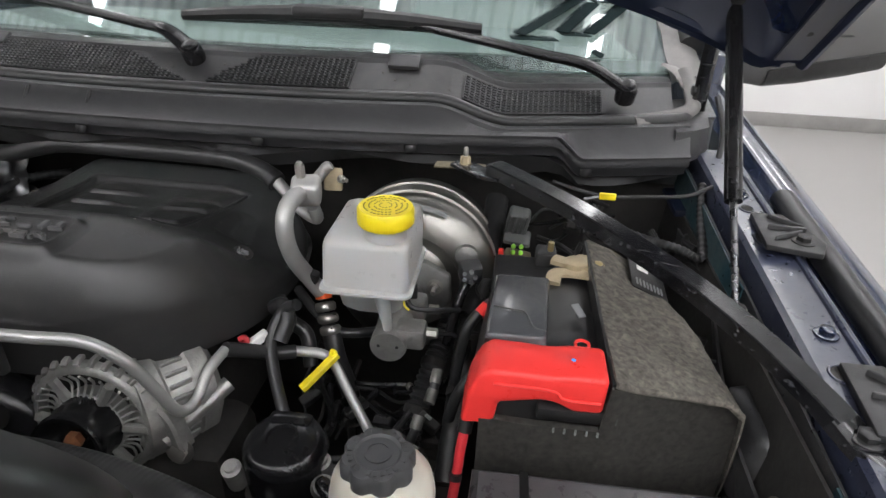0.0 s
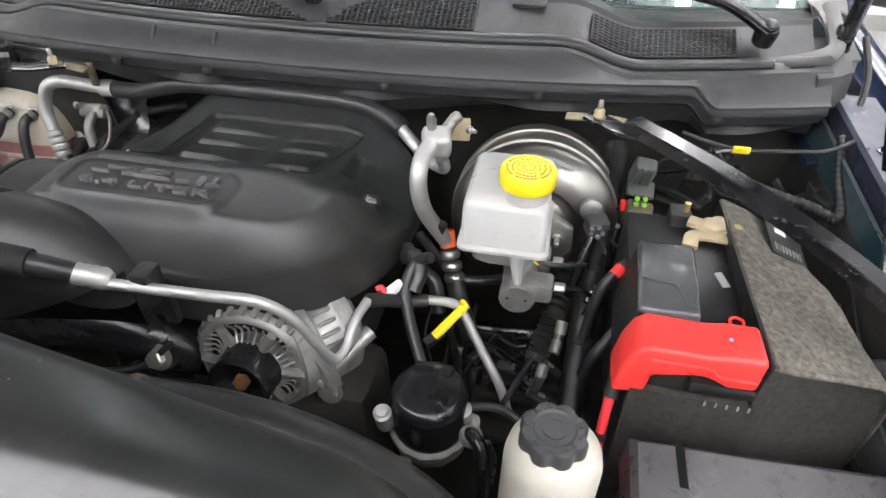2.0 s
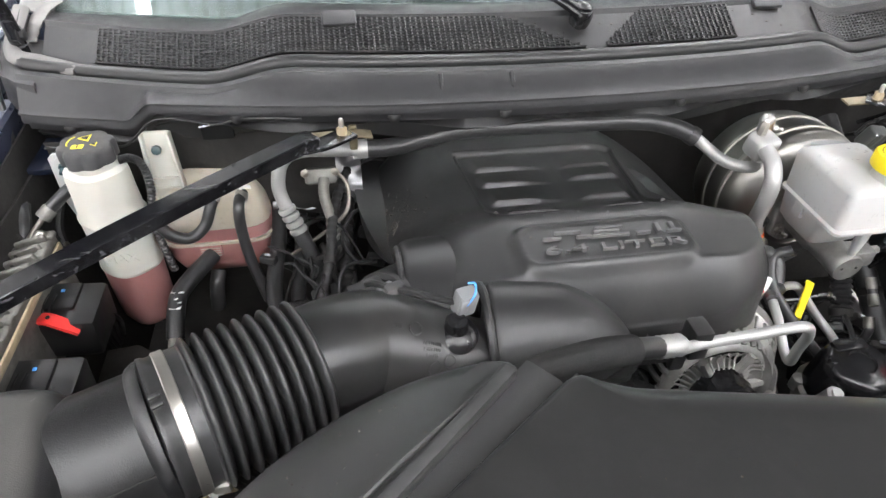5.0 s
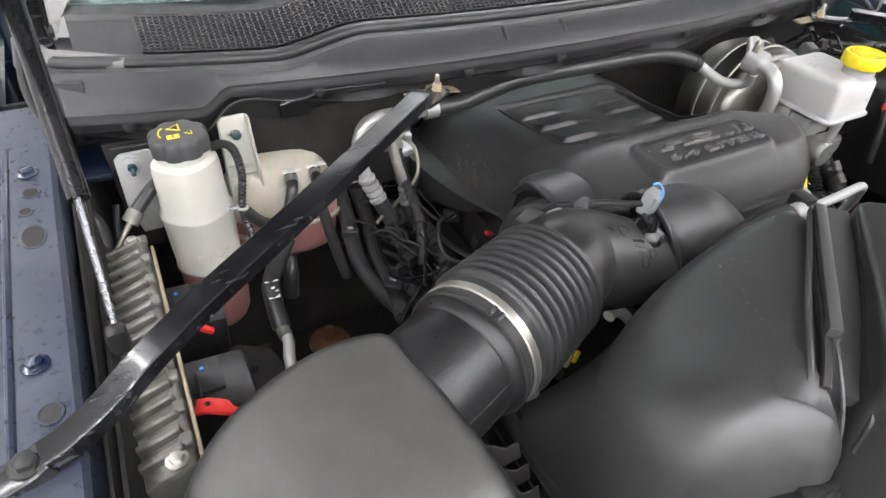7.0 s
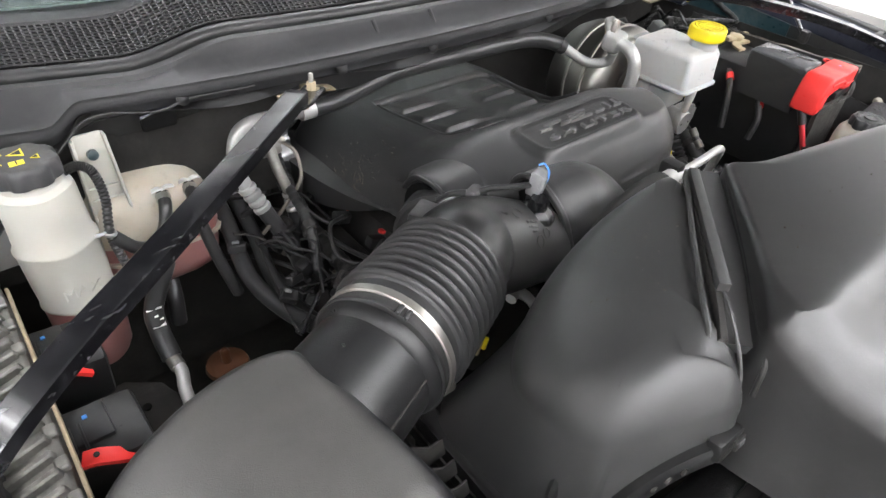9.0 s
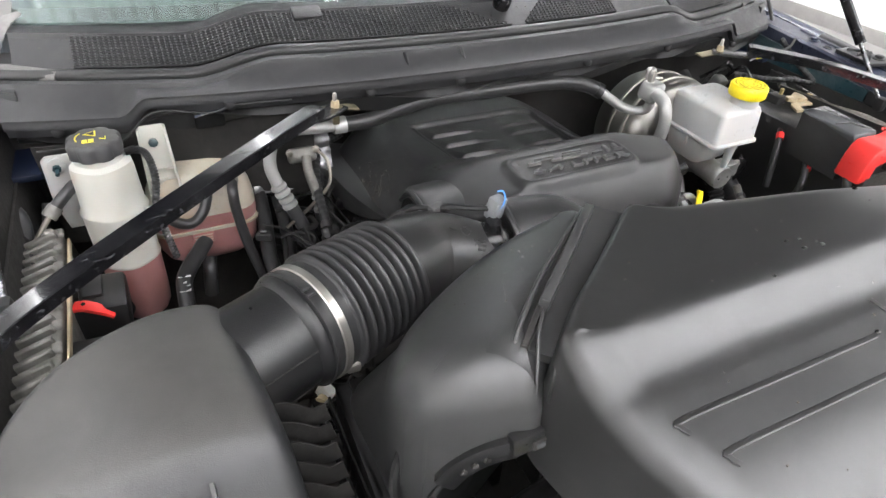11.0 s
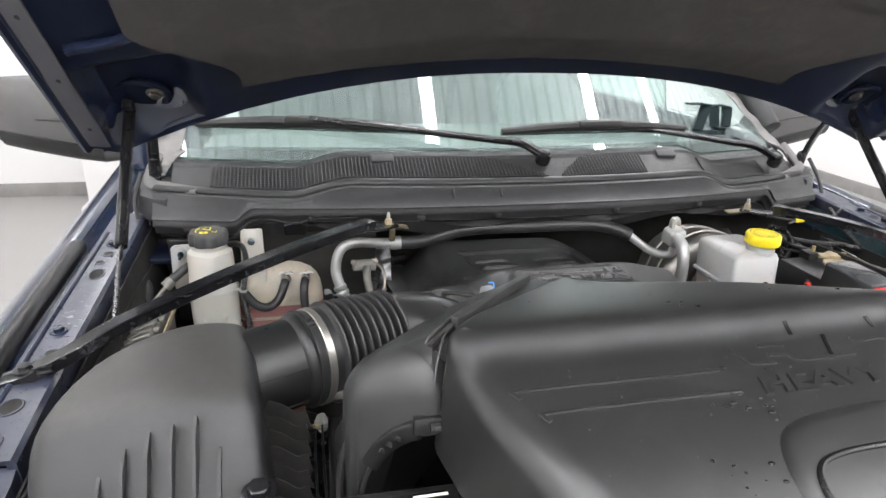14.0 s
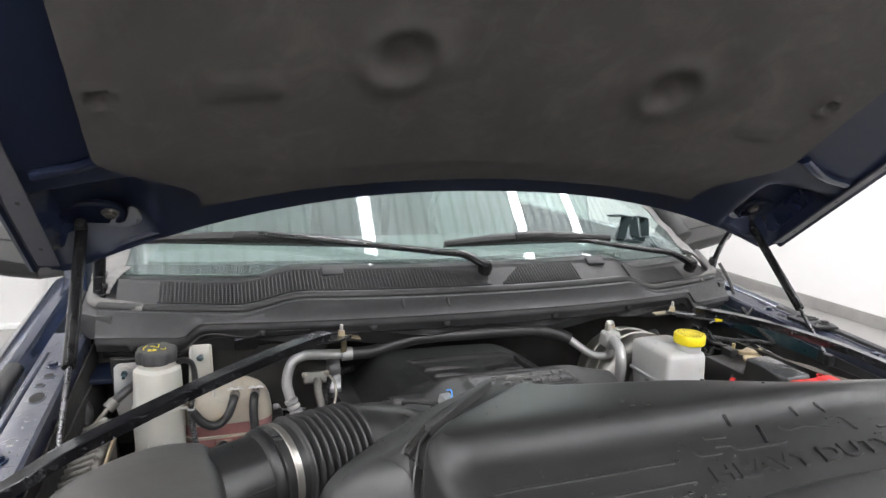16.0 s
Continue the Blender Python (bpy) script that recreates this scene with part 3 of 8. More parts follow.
# Flat black sheet that paints the shade behind the mesh holes.
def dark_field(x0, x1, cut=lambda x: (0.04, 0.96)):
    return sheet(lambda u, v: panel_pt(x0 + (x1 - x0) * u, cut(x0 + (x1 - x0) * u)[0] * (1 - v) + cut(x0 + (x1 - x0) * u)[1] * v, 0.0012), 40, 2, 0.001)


def cut1(x):
    return 0.06, 0.94 - 0.86 * sstep(x, -0.17, -0.02) if x > -0.17 else 0.94


def cut2(x):
    return 0.06, 0.94 * min(1, 0.1 + (x + 0.005) / 0.075)


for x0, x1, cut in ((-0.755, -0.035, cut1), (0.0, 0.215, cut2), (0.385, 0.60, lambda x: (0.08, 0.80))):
    part("intake_shadow", dark_field(x0, x1, cut), OPENSHADE, cowl)
    g = part("intake_mesh", mesh_field(x0, x1, cut), PANELPL, cowl, "black plastic intake mesh", 20)
    g["kind"] = "stuff"
for x in (-0.394, 0.29):
    p = panel_pt(x, 0.95)
    part("locating_tab", rbox(p + Vector((0, -0.004, 0.003)), (0.050, 0.028, 0.009), 0.004, (29, 0, 0)), COWLPL, cowl)

# windscreen and the dark cab behind it
def screen_pt(u, v):
    x = XC + (u - 0.5) * (1.60 - 0.22 * v)
    k = abs(u - 0.5) * 2
    return Vector((x, 0.185 + 0.16 * k ** 2.2 + 0.78 * v, 1.325 - 0.02 * k ** 2 + 0.50 * v - 0.03 * (k * v) ** 2))


scr = thing("windscreen", "tinted laminated windscreen reflecting the ceiling lamps", "windscreen", (XC, 0.3, 1.3))
gl = part("glass", sheet(screen_pt, 32, 16, 0.005, back=(0, -0.5, 0.85)), GLASS, scr)
gl.visible_shadow = False
for u0, u1 in ((-0.030, 0.012), (1.030, 0.988)):
    part("side_seal", sheet(lambda u, v: screen_pt(u0 + (u1 - u0) * u, -0.02 + 0.42 * v) + Vector((0, -0.006 + 0.02 * (1 - u), 0.010 * math.sin(math.pi * u) + 0.003 * math.sin(26 * v))), 8, 30, 0.004, back=(0, -0.5, 0.85)), SEAL, scr, "pale dusty rubber side seal")
part("edge_band", sheet(lambda u, v: screen_pt(u, 0.002 + 0.035 * v) + Vector((0, 0.004, -0.006)), 40, 2, 0.001, back=(0, -0.5, 0.85)), GLOSSPL, scr, "black ceramic edge band")
cab = thing("cab", "navy pickup cab with grey dashboard", "pickup cab", (XC, 1.4, 0.5))
part("dashboard", along(lambda x: [(0.40 + 0.1 * abs(x - XC), 1.30), (0.9, 1.28), (1.0, 1.22), (1.0, 0.9), (0.5, 0.9)], -0.80, 0.69, 12), SEATM, cab)
part("roof", rbox((XC, 1.85, 1.86), (1.5, 1.7, 0.05), 0.02), BLUE, cab)
part("headliner", rbox((XC, 1.85, 1.825), (1.4, 1.6, 0.01), 0.0), SEATM, cab)
part("rear_panel", rbox((XC, 2.7, 1.2), (1.7, 0.04, 1.3), 0.01), SEATM, cab)
for sx in (-1, 1):
    part("pillar", tube([(XC + sx * 0.835, 0.42, 1.34), (XC + sx * 0.80, 0.62, 1.52), (XC + sx * 0.715, 1.0, 1.83)], 0.035, 10, 5), DARKPL, cab)
    part("door_skin", rbox((XC + sx * 0.93, 1.55, 0.85), (0.06, 1.9, 0.9), 0.02), BLUE, cab)
    part("seat", rbox((XC + sx * 0.4, 1.75, 1.25), (0.45, 0.16, 0.8), 0.06, (10, 0, 0)), SEATM, cab)
    p = [(XC + sx * 0.765, 0.335, 1.322), (XC + sx * 0.79, 0.32, 1.312), (XC + sx * 0.805, 0.30, 1.295), (XC + sx * 0.81, 0.285, 1.275)]
    part("pillar_seal", tube(p, lambda s: 0.008 + 0.012 * math.sin(s * 3) + 0.001 * math.sin(s * 40), 10, 10, flat=0.3), SEAL, cab, "pale dusty rubber pillar seal")
for sx in (-1, 1):
    w = part("side_window", rbox((XC + sx * 0.79, 1.75, 1.56), (0.006, 1.55, 0.50), 0.0, (0, sx * -12, 0)), GLASS, cab, "tinted side window")
    w.visible_shadow = False
part("steering_wheel", lathe([(0.185, 0), (0.20, 0.012), (0.185, 0.025), (0.172, 0.012)], (0.34, 1.12, 1.30), (0, -0.9, 0.35), 32), SEATM, cab)

for sx in (-1, 1):
    d = 0.80 if sx > 0 else 0.815
    part("end_block", loft([[Vector((XC + sx * (d - a), y, z)) for y, z in ((cowl_y(XC + sx * (d - a)) + 0.012 + b, 1.205), (cowl_y(XC + sx * (d - a)) + 0.020 + b, 1.252), (cowl_y(XC + sx * (d - a)) + 0.06, 1.262), (cowl_y(XC + sx * (d - a)) + 0.13, 1.275), (cowl_y(XC + sx * (d - a)) + 0.13, 1.20))]
         for a, b in ((0.03, 0.0), (0.0, 0.004), (-0.03, 0.02), (-0.045, 0.05))]), COWLPL, cowl, "black plastic cowl end moulding", 30)
    pk = thing("hinge_pocket", "navy pocket between cowl and wing, its shaded gap painted black", "body panel", (XC + sx * 0.86, 0.3, 0.9), "hinge pockets")
    # black wall fills the gap behind, its shade put into the colour
    part("rear_wall", rbox((XC + sx * 0.865, 0.34, 0.94), (0.15, 0.012, 0.46), 0.004), GRIMESHADE, pk)
    part("shelf", rbox((XC + sx * 0.862, 0.24, 1.135), (0.16, 0.22, 0.012), 0.004), BLUEIN, pk)
    part("drain_hose", tube([(XC + sx * 0.845, 0.26, 1.29), (XC + sx * 0.855, 0.22, 1.24), (XC + sx * 0.84, 0.17, 1.19), (XC + sx * 0.83, 0.12, 1.15)], 0.005, 8), RUBBER, pk)

# firewall and the dark depths of the bay
solo("bulkhead", rbox((XC, 0.235, 0.87), (1.80, 0.02, 0.62), 0.004), GRIMESHADE, "grimy dark engine bay bulkhead", "bulkhead", "structure")
# dark fill plate: paints the shade in the bay's depths
solo("bay_floor", rbox((XC, -0.36, 0.60), (1.7, 1.2, 0.03), 0.004), GRIMESHADE, "black fill for the shade under the engine bay", "engine bay", "structure")
sup = thing("radiator_support", "black plastic radiator top panel with a label", "radiator panel", (XC, -0.75, 0.7))
part("panel", prism([(-0.83, -0.95), (-0.83, -0.70), (-0.60, -0.665), (-0.43, -0.668), (0.3, -0.65), (0.70, -0.70), (0.70, -0.95)], 1.17, 1.20, "z", 0.006), PLASTIC, sup)
lb = part("label", rbox((-0.47, -0.705, 1.2012), (0.15, 0.05, 0.001), 0), GLOSSPL, sup, "black warning label with yellow and white print")
part("label_print", rbox((-0.448, -0.7135, 1.2020), (0.026, 0.010, 0.0006), 0), PRINT, lb)
for x, y, w in ((-0.462, -0.685, 0.034), (-0.500, -0.705, 0.030), (-0.500, -0.714, 0.022)):
    part("label_print", rbox((x, y, 1.2020), (w, 0.0035, 0.0006), 0), WHITEINK, lb)
part("grille_wall", rbox((XC, -0.93, 0.9), (1.6, 0.05, 0.56), 0.01), DARKPL, sup)

# bonnet
HOOD_A = radians(41)
HD = Vector((0, -math.cos(HOOD_A), math.sin(HOOD_A)))
HN = Vector((0, math.sin(HOOD_A), math.cos(HOOD_A)))
HW = 0.895


def hood_pt(k, s, off=0.0):
    """k across from -1 to 1, s metres from the rear line, off metres outward."""
    crown = 0.125 * (1 - abs(k) ** 2.2)
    return Vector((XC + k * HW, 0.125, 1.345)) + HD * s + HN * (crown + off)


def rear_s(k):
    return 0.125 * (1 - abs(k) ** 2.4) + 0.05 * sstep(abs(k), 0.95, 1.0)


hood = thing("bonnet", "raised navy bonnet with dark fibre liner underneath", "car bonnet", (XC, 0.125, 1.345))
def pocket(k, s):
    """The pressed recess behind the rear lip that takes the strut's head."""
    return 0.062 * sstep(abs(k), 0.74, 0.82) * sstep(-abs(k), -0.985, -0.945) * sstep(s, 0.030 + 0.4 * rear_s(k), 0.075 + 0.4 * rear_s(k)) * sstep(-s, -0.275, -0.215)


def skin_pt(u, v):
    k = 2 * u - 1
    return hood_pt(k, rear_s(k) + (1.28 - rear_s(k)) * v, 0.012 + 0.070 * sstep(-abs(k), -1.0, -0.90) * sstep(v, 0, 0.06) * sstep(-v, -1, -0.94))


def frame_pt(u, v):
    k = (2 * u - 1) * 0.985
    s = rear_s(2 * u - 1) + 0.003 + (1.26 - rear_s(2 * u - 1)) * v
    return hood_pt(k, s, pocket(k, s))


part("outer_skin", sheet(skin_pt, 60, 40, 0.004, back=HN), BLUE, hood)
part("inner_frame", sheet(frame_pt, 150, 110, 0.004, back=HN), BLUEIN, hood)
for sx in (-1, 1):
    part("side_flange", sheet(lambda u, v: hood_pt(sx * (0.945 + 0.042 * u), 0.06 + 1.18 * v, -0.012 + 0.014 * u), 4, 20, 0.004, back=HN), FLANGE, hood, "lighter flange along the edge, wall reflection painted in")
    for q in range(8):
        part('flange_hole', lathe([(0.0045, 0), (0.0045, 0.0015)], hood_pt(sx * 0.962, 0.12 + 0.14 * q, -0.009), -HN, 12), GRIMESHADE, hood)
    rim = [hood_pt(sx * 0.995, 0.04 + 1.2 * i / 12, 0.006) for i in range(13)]
    part("hem", tube(rim, 0.009, 8, 2), BLUEIN, hood)
    part("brace_pocket", tube([hood_pt(sx * 0.93, 0.315, -0.004), hood_pt(sx * 0.85, 0.325, -0.010), hood_pt(sx * 0.76, 0.36, -0.008)], 0.018, 12, 6, flat=0.55), BLUE, hood, "pressed cross rib in glossy navy")
part("rear_hem", tube([hood_pt(-0.97 + 1.94 * i / 30, rear_s(-0.97 + 1.94 * i / 30) + 0.006, 0.008) for i in range(31)], 0.010, 8, 2), BLUEIN, hood)


def liner_pt(u, v):
    s = 0.175 + 0.95 * v
    half = 0.62 + 0.16 * sstep(s, 0.20, 0.36) - 0.05 * sstep(s, 0.8, 1.1)
    w = 2 * u - 1
    k = -0.055 + w * half
    s2 = s + (1 - w ** 2) * 0.030 * (1 - v)
    sag = -0.018 - 0.014 * (1 - w ** 6) * min(1, 12 * v, 12 * (1 - v))
    for hk, hs, rad, dep in ((-0.34, 0.545, 0.042, 0.016), (0.24, 0.515, 0.042, 0.016), (-0.34, 0.85, 0.042, 0.016), (0.24, 0.85, 0.042, 0.016), (-0.80, 0.48, 0.014, 0.008), (0.64, 0.53, 0.014, 0.008)):
        d = math.hypot((k - hk) * HW, s2 - hs)
        sag += 1.25 * dep * math.exp(-(d / rad) ** 4) - 0.6 * dep * math.exp(-((d - 1.35 * rad) / (0.5 * rad)) ** 2)
    for hk, hs in ((-0.60, 0.49), (0.54, 0.44)):
        a, b = abs((k - hk) * HW), abs(s2 - hs)
        sag -= 0.006 * sstep(0.055 - a, 0, 0.012) * sstep(0.028 - b, 0, 0.012)
    sag += 0.004 * noise.noise(Vector((k * 4, s2 * 4, 1))) + 0.0012 * noise.noise(Vector((k * 22, s2 * 22, 3)))
    return hood_pt(k, s2, sag)


part("liner", sheet(liner_pt, 130, 100, 0.008, back=HN), LINER, hood, "dark grey-brown fibre sound liner")


# ---- struts, braces, wipers, mirrors ----
def strut(top, mid, low):
    t = thing("bonnet_strut", "black gas strut with a bright rod holding the bonnet", "gas strut", low, "bonnet struts")
    a, m, b = Vector(top), Vector(mid), Vector(low)
    d = (m - a).normalized()
    part("cylinder", tube([a + d * 0.02, a + d * 0.03, m - d * 0.006, m], lambda s: 0.0105 if 0.02 < s < 0.98 else 0.007, 14, 6, straight=False), GLOSSPL, t)
    part("rod", tube([m, b], 0.0045, 10), CHROME, t, "bright chrome rod")
    part("ball_socket", rbox(a + d * 0.008, (0.02, 0.022, 0.045), 0.007, (41, 0, 0)), DARKPL, t)
    part("foot_socket", rbox(b, (0.02, 0.02, 0.03), 0.006), DARKPL, t)
    return t


strut((-0.869, 0.121, 1.45), (-0.856, -0.108, 1.272), (-0.858, -0.215, 1.160))
strut((0.741, 0.135, 1.450), (0.730, -0.070, 1.258), (0.730, -0.175, 1.150))
for sx, x in ((-1, -0.845), (1, 0.735)):
    part("strut_bracket", rbox((x, 0.105, 1.475), (0.05, 0.085, 0.012), 0.005, (-41, 0, 0)), BLUEIN, hood)
    part("strut_pocket", tube([Vector((x, 0.105, 1.475)) + Vector((0.048 * math.cos(a), 0.038 * math.sin(a) * 0.755, -0.038 * math.sin(a) * 0.656)) for a in (radians(24 * q) for q in range(16))], 0.007, 8, 3), BLUEIN, hood)
    hexbolt("bracket_bolt", (x + 0.03 * -sx, 0.082, 1.480), (0, -0.656, -0.755), 0.010, DARKSTEEL, hood)


for sx in (-1, 1):
    part("hinge_arm", tube([(XC + sx * 0.82, 0.26, 1.20), (XC + sx * 0.815, 0.25, 1.30), (XC + sx * 0.80, 0.19, 1.40), (XC + sx * 0.79, 0.10, 1.49)], 0.012, 8, 5, flat=0.35), BLACKPAINT, hood)
    part("hinge_plate", rbox((XC + sx * 0.83, 0.26, 1.17), (0.010, 0.06, 0.08), 0.004), BLACKPAINT, hood)
    hexbolt("hinge_pivot", (XC + sx * 0.808, 0.25, 1.30), (-sx, 0, 0), 0.009, DARKPL, hood)


def brace(pts, sx):
    """The box-section bay brace from the cowl to the wing rail, with flattened ends."""
    a, b = Vector(pts[0]), Vector(pts[-1])
    t = thing("bay_brace", "glossy black steel engine bay brace, dusty and scuffed", "brace", b, "bay braces")
    p = [Vector(q) for q in pts]
    part("bar", bar([p[0].lerp(p[1], 0.7)] + p[1:-1] + [p[-2].lerp(p[-1], 0.6)], 0.0265, 0.017, r=0.12), BLACKPAINT, t, angle=25)
    part("cowl_lug", bar([a - (p[1] - a).normalized() * 0.014 + Vector((0, 0, -0.012)), a.lerp(p[1], 0.5) + Vector((0, 0, -0.012)), p[1] + Vector((0, 0, -0.006))], 0.030, 0.006), BLACKPAINT, t)
    d = (b - p[-2]).normalized()
    part("wing_lug", bar([p[-2].lerp(b, 0.5), b + Vector((0, 0, -0.002)), b + d * 0.026 + Vector((0, 0, 0.001))], 0.031, 0.017), BLACKPAINT, t)
    hexbolt("wing_bolt", b + Vector((0, 0, 0.007)), (0, 0, 1), 0.009, DARKPL, t)
    part("tube_end", rbox(b + d * 0.026 + Vector((0, 0, 0.001)), (0.004, 0.020, 0.010), 0.001, (0, 0, math.degrees(math.atan2(d.y, d.x)))), GRIMESHADE, t)
    s = thing("cowl_stud", "yellow zinc plated stud and nut on the cowl edge", "stud", a + Vector((0, 0, -0.02)), "cowl studs")
    part("nut", lathe([(0.007, -0.010), (0.007, 0.0), (0.0055, 0.002)], a, (0, 0, 1), 6), BEIGE, s)
    part("washer", lathe([(0.013, -0.013), (0.013, -0.010), (0.008, -0.009)], a, (0, 0, 1), 20), DIRTZINC, s)
    part("stud", lathe([(0.0035, 0), (0.0035, 0.012), (0.0025, 0.014)], a, (0, 0, 1), 12), STEEL, s)
    part("bracket", bar([a + Vector((-0.042, 0.012, -0.018)), a + Vector((0, 0.008, -0.015)), a + Vector((0.022, 0.014, -0.018)), a + Vector((0.040, 0.016, -0.022))], 0.022, 0.003), DIRTZINC, s, "dirty zinc plated bracket")


brace([(-0.405, 0.0, 1.250), (-0.46, -0.050, 1.257), (-0.53, -0.108, 1.257), (-0.62, -0.175, 1.251), (-0.706, -0.230, 1.238), (-0.77, -0.264, 1.223), (-0.83, -0.303, 1.210), (-0.868, -0.326, 1.195), (-0.90, -0.337, 1.182), (-0.930, -0.343, 1.173)], -1)
brace([(0.405, 0.0, 1.250), (0.46, -0.050, 1.250), (0.55, -0.130, 1.240), (0.645, -0.218, 1.218), (0.705, -0.282, 1.197), (0.745, -0.334, 1.178), (0.772, -0.375, 1.163)], 1)


def wiper(piv, bend, reach, b0, b1):
    t = thing("wiper", "black windscreen wiper lying on the glass", "wiper", piv, "wipers")
    p, q, r = Vector(piv), Vector(bend), Vector(reach)
    part("pivot_head", lathe([(0.016, -0.02), (0.017, 0.0), (0.014, 0.008), (0.006, 0.011)], p, (0, -0.45, 0.9), 20), GLOSSPL, t)
    part("pivot_cap", lathe([(0.0125, 0.007), (0.0125, 0.012), (0.010, 0.014), (0.004, 0.0145)], p, (0, -0.45, 0.9), 24), GLOSSPL, t)
    part("arm", tube([p, p.lerp(q, 0.45) + Vector((0, 0, 0.012)), q, q.lerp(r, 0.4), r], lambda s: 0.0165 - 0.006 * s, 10, 6, flat=0.6), GLOSSPL, t)
    a, b = Vector(b0), Vector(b1)
    m = a.lerp(b, 0.5) + Vector((0, -0.006, 0.012))
    part("blade", tube([a, a.lerp(m, 0.5) + Vector((0, 0, 0.003)), m, m.lerp(b, 0.5) + Vector((0, 0, 0.003)), b], lambda s: 0.0135 * (0.65 + 0.35 * math.sin(math.pi * s)), 8, 6), DARKPL, t)
    part("squeegee", tube([a + Vector((0, 0.01, -0.008)), b + Vector((0, 0.01, -0.008))], 0.004, 6), RUBBER, t)
    part("adapter", rbox(m + Vector((0, -0.002, 0.004)), (0.12, 0.028, 0.022), 0.008, (0, math.degrees(math.atan2(a.z - b.z, b.x - a.x)), math.degrees(math.atan2(b.y - a.y, b.x - a.x)))), DARKPL, t)


wiper((-0.035, 0.140, 1.338), (-0.14, 0.185, 1.367), (-0.54, 0.325, 1.395), (-0.80, 0.40, 1.372), (-0.28, 0.275, 1.372))
wiper((0.635, 0.205, 1.305), (0.50, 0.235, 1.345), (0.17, 0.29, 1.390), (-0.10, 0.25, 1.372), (0.40, 0.275, 1.372))


def door_mirror(sx, x0):
    t = thing("door_mirror", "grey-black plastic towing mirror with an amber lamp", "door mirror", (x0, 0.78, 1.25), "door mirrors")
    rings = []
    for i, (d, zl, zh, yy) in enumerate(((0.0, 1.215, 1.32, 0.03), (0.06, 1.210, 1.375, 0.06), (0.13, 1.222, 1.428, 0.075), (0.23, 1.245, 1.442, 0.075), (0.30, 1.262, 1.438, 0.06), (0.335, 1.29, 1.41, 0.03))):
        ring = []
        for j in range(20):
            a = 2 * math.pi * j / 20
            c, s = math.cos(a), math.sin(a)
            ring.append(Vector((x0 + sx * d, 0.75 + yy * math.copysign(abs(c) ** 0.6, c), (zl + zh) / 2 + (zh - zl) / 2 * math.copysign(abs(s) ** 0.6, s))))
        rings.append(ring)
    part("shell", loft(rings), MIRRORPL, t)
    part("lower_shell", loft([[v + Vector((0, -0.004 if v.y < 0.75 else 0.0, 0)) for v in ring[11:20]] + [ring[0] * 0.5 + ring[10] * 0.5] for ring in rings[1:5]]), DARKPL, t, "darker lower half of the mirror shell")
    part("seam", tube([(x0 + sx * 0.02, 0.70, 1.305), (x0 + sx * 0.15, 0.672, 1.335), (x0 + sx * 0.32, 0.70, 1.335)], 0.003, 6), DARKPL, t)
    part("turn_lamp", rbox((x0 + sx * 0.300, 0.70, 1.41), (0.03, 0.02, 0.03), 0.008), AMBER, t, "lit amber turn lamp")
    part("stalk", tube([(x0 - sx * 0.10, 0.8, 1.20), (x0, 0.78, 1.26), (x0 + sx * 0.05, 0.76, 1.28)], 0.03, 10), DARKPL, t)


door_mirror(-1, -1.03), door_mirror(1, 0.96)


# ---- engine cover ----
def window_edges(y):
    """Left and right limits of the louvred window."""
    return -0.214 - 0.07 * max(0, y + 0.12) ** 1.2, 0.010 + 0.125 * max(0, y + 0.12)


def cover_top(x, y):
    base = 1.128 + 0.018 * sstep(-y, -0.10, 0.10)
    far = sstep(x, 0.02, 0.07)
    rise = sstep(-y, 0.05, 0.185) * (1 - far) + sstep(-y, 0.03, 0.20) * far
    ridge = 0.061 * rise * (1 - 0.92 * sstep(-x, 0.21, 0.37)) - 0.04 * max(0, -y - 0.19)
    if x > 0.02 and y < -0.19:
        d = 0.113 - math.hypot(x - 0.02, y + 0.19)
    else:
        d = y + 0.303 if y < -0.19 else min(y + 0.303, 0.133 + 0.14 * (y + 0.19) - x)
    ridge -= 0.060 * max(0, 1 - max(0, d) / 0.038) ** 1.5 * (sstep(-y, 0.05, 0.20) if x > -0.1 else sstep(-y, 0.20, 0.25))
    right = (0.046 - 0.030 * sstep(-y, 0.08, 0.20)) * (max(0, x) / 0.11) ** 1.5
    left = 0.065 * sstep(-x, 0.27, 0.41) + 0.04 * sstep(-x, 0.25, 0.40) * sstep(y, -0.20, -0.02)
    xa, xb = window_edges(y)
    well = 0.011 * sstep(x, xa - 0.006, xa + 0.003) * sstep(-x, -xb - 0.006, -xb + 0.003) * sstep(y, -0.150, -0.138) * sstep(-y, -0.118, -0.106)
    # the badge pad: a rounded plate with a bevelled border and a shallow inset
    qx, qy = abs(x + 0.116) - 0.111 + 0.030, abs(y + 0.232) - 0.0435 + 0.030
    sd = math.hypot(max(qx, 0), max(qy, 0)) + min(max(qx, qy), 0) - 0.030
    pad = 0.0085 * min(1, max(0, -sd / 0.010))
    inset = 0.0016 * sstep(-sd, 0.0135, 0.0155)
    z = base + ridge - right - left - well + pad - inset
    # the flat-bottomed finger scoop beside the lifting point
    edge = sstep(x, 0.046, 0.062) * sstep(y, -0.036, -0.026) * sstep(0.052 - y - 0.35 * max(0, x - 0.095), 0, 0.018)
    return z + edge * (min(z, 1.101) - z)


def cover_foot(x, y):
    return 1.045 + 0.030 * sstep(-y, 0.10, 0.27) - 0.02 * sstep(-x, 0.12, 0.3) * sstep(-y, 0.1, 0.2) + 0.022 * sstep(-x, 0.30, 0.35) * (1 + 0.9 * sstep(-y, 0.02, 0.20))


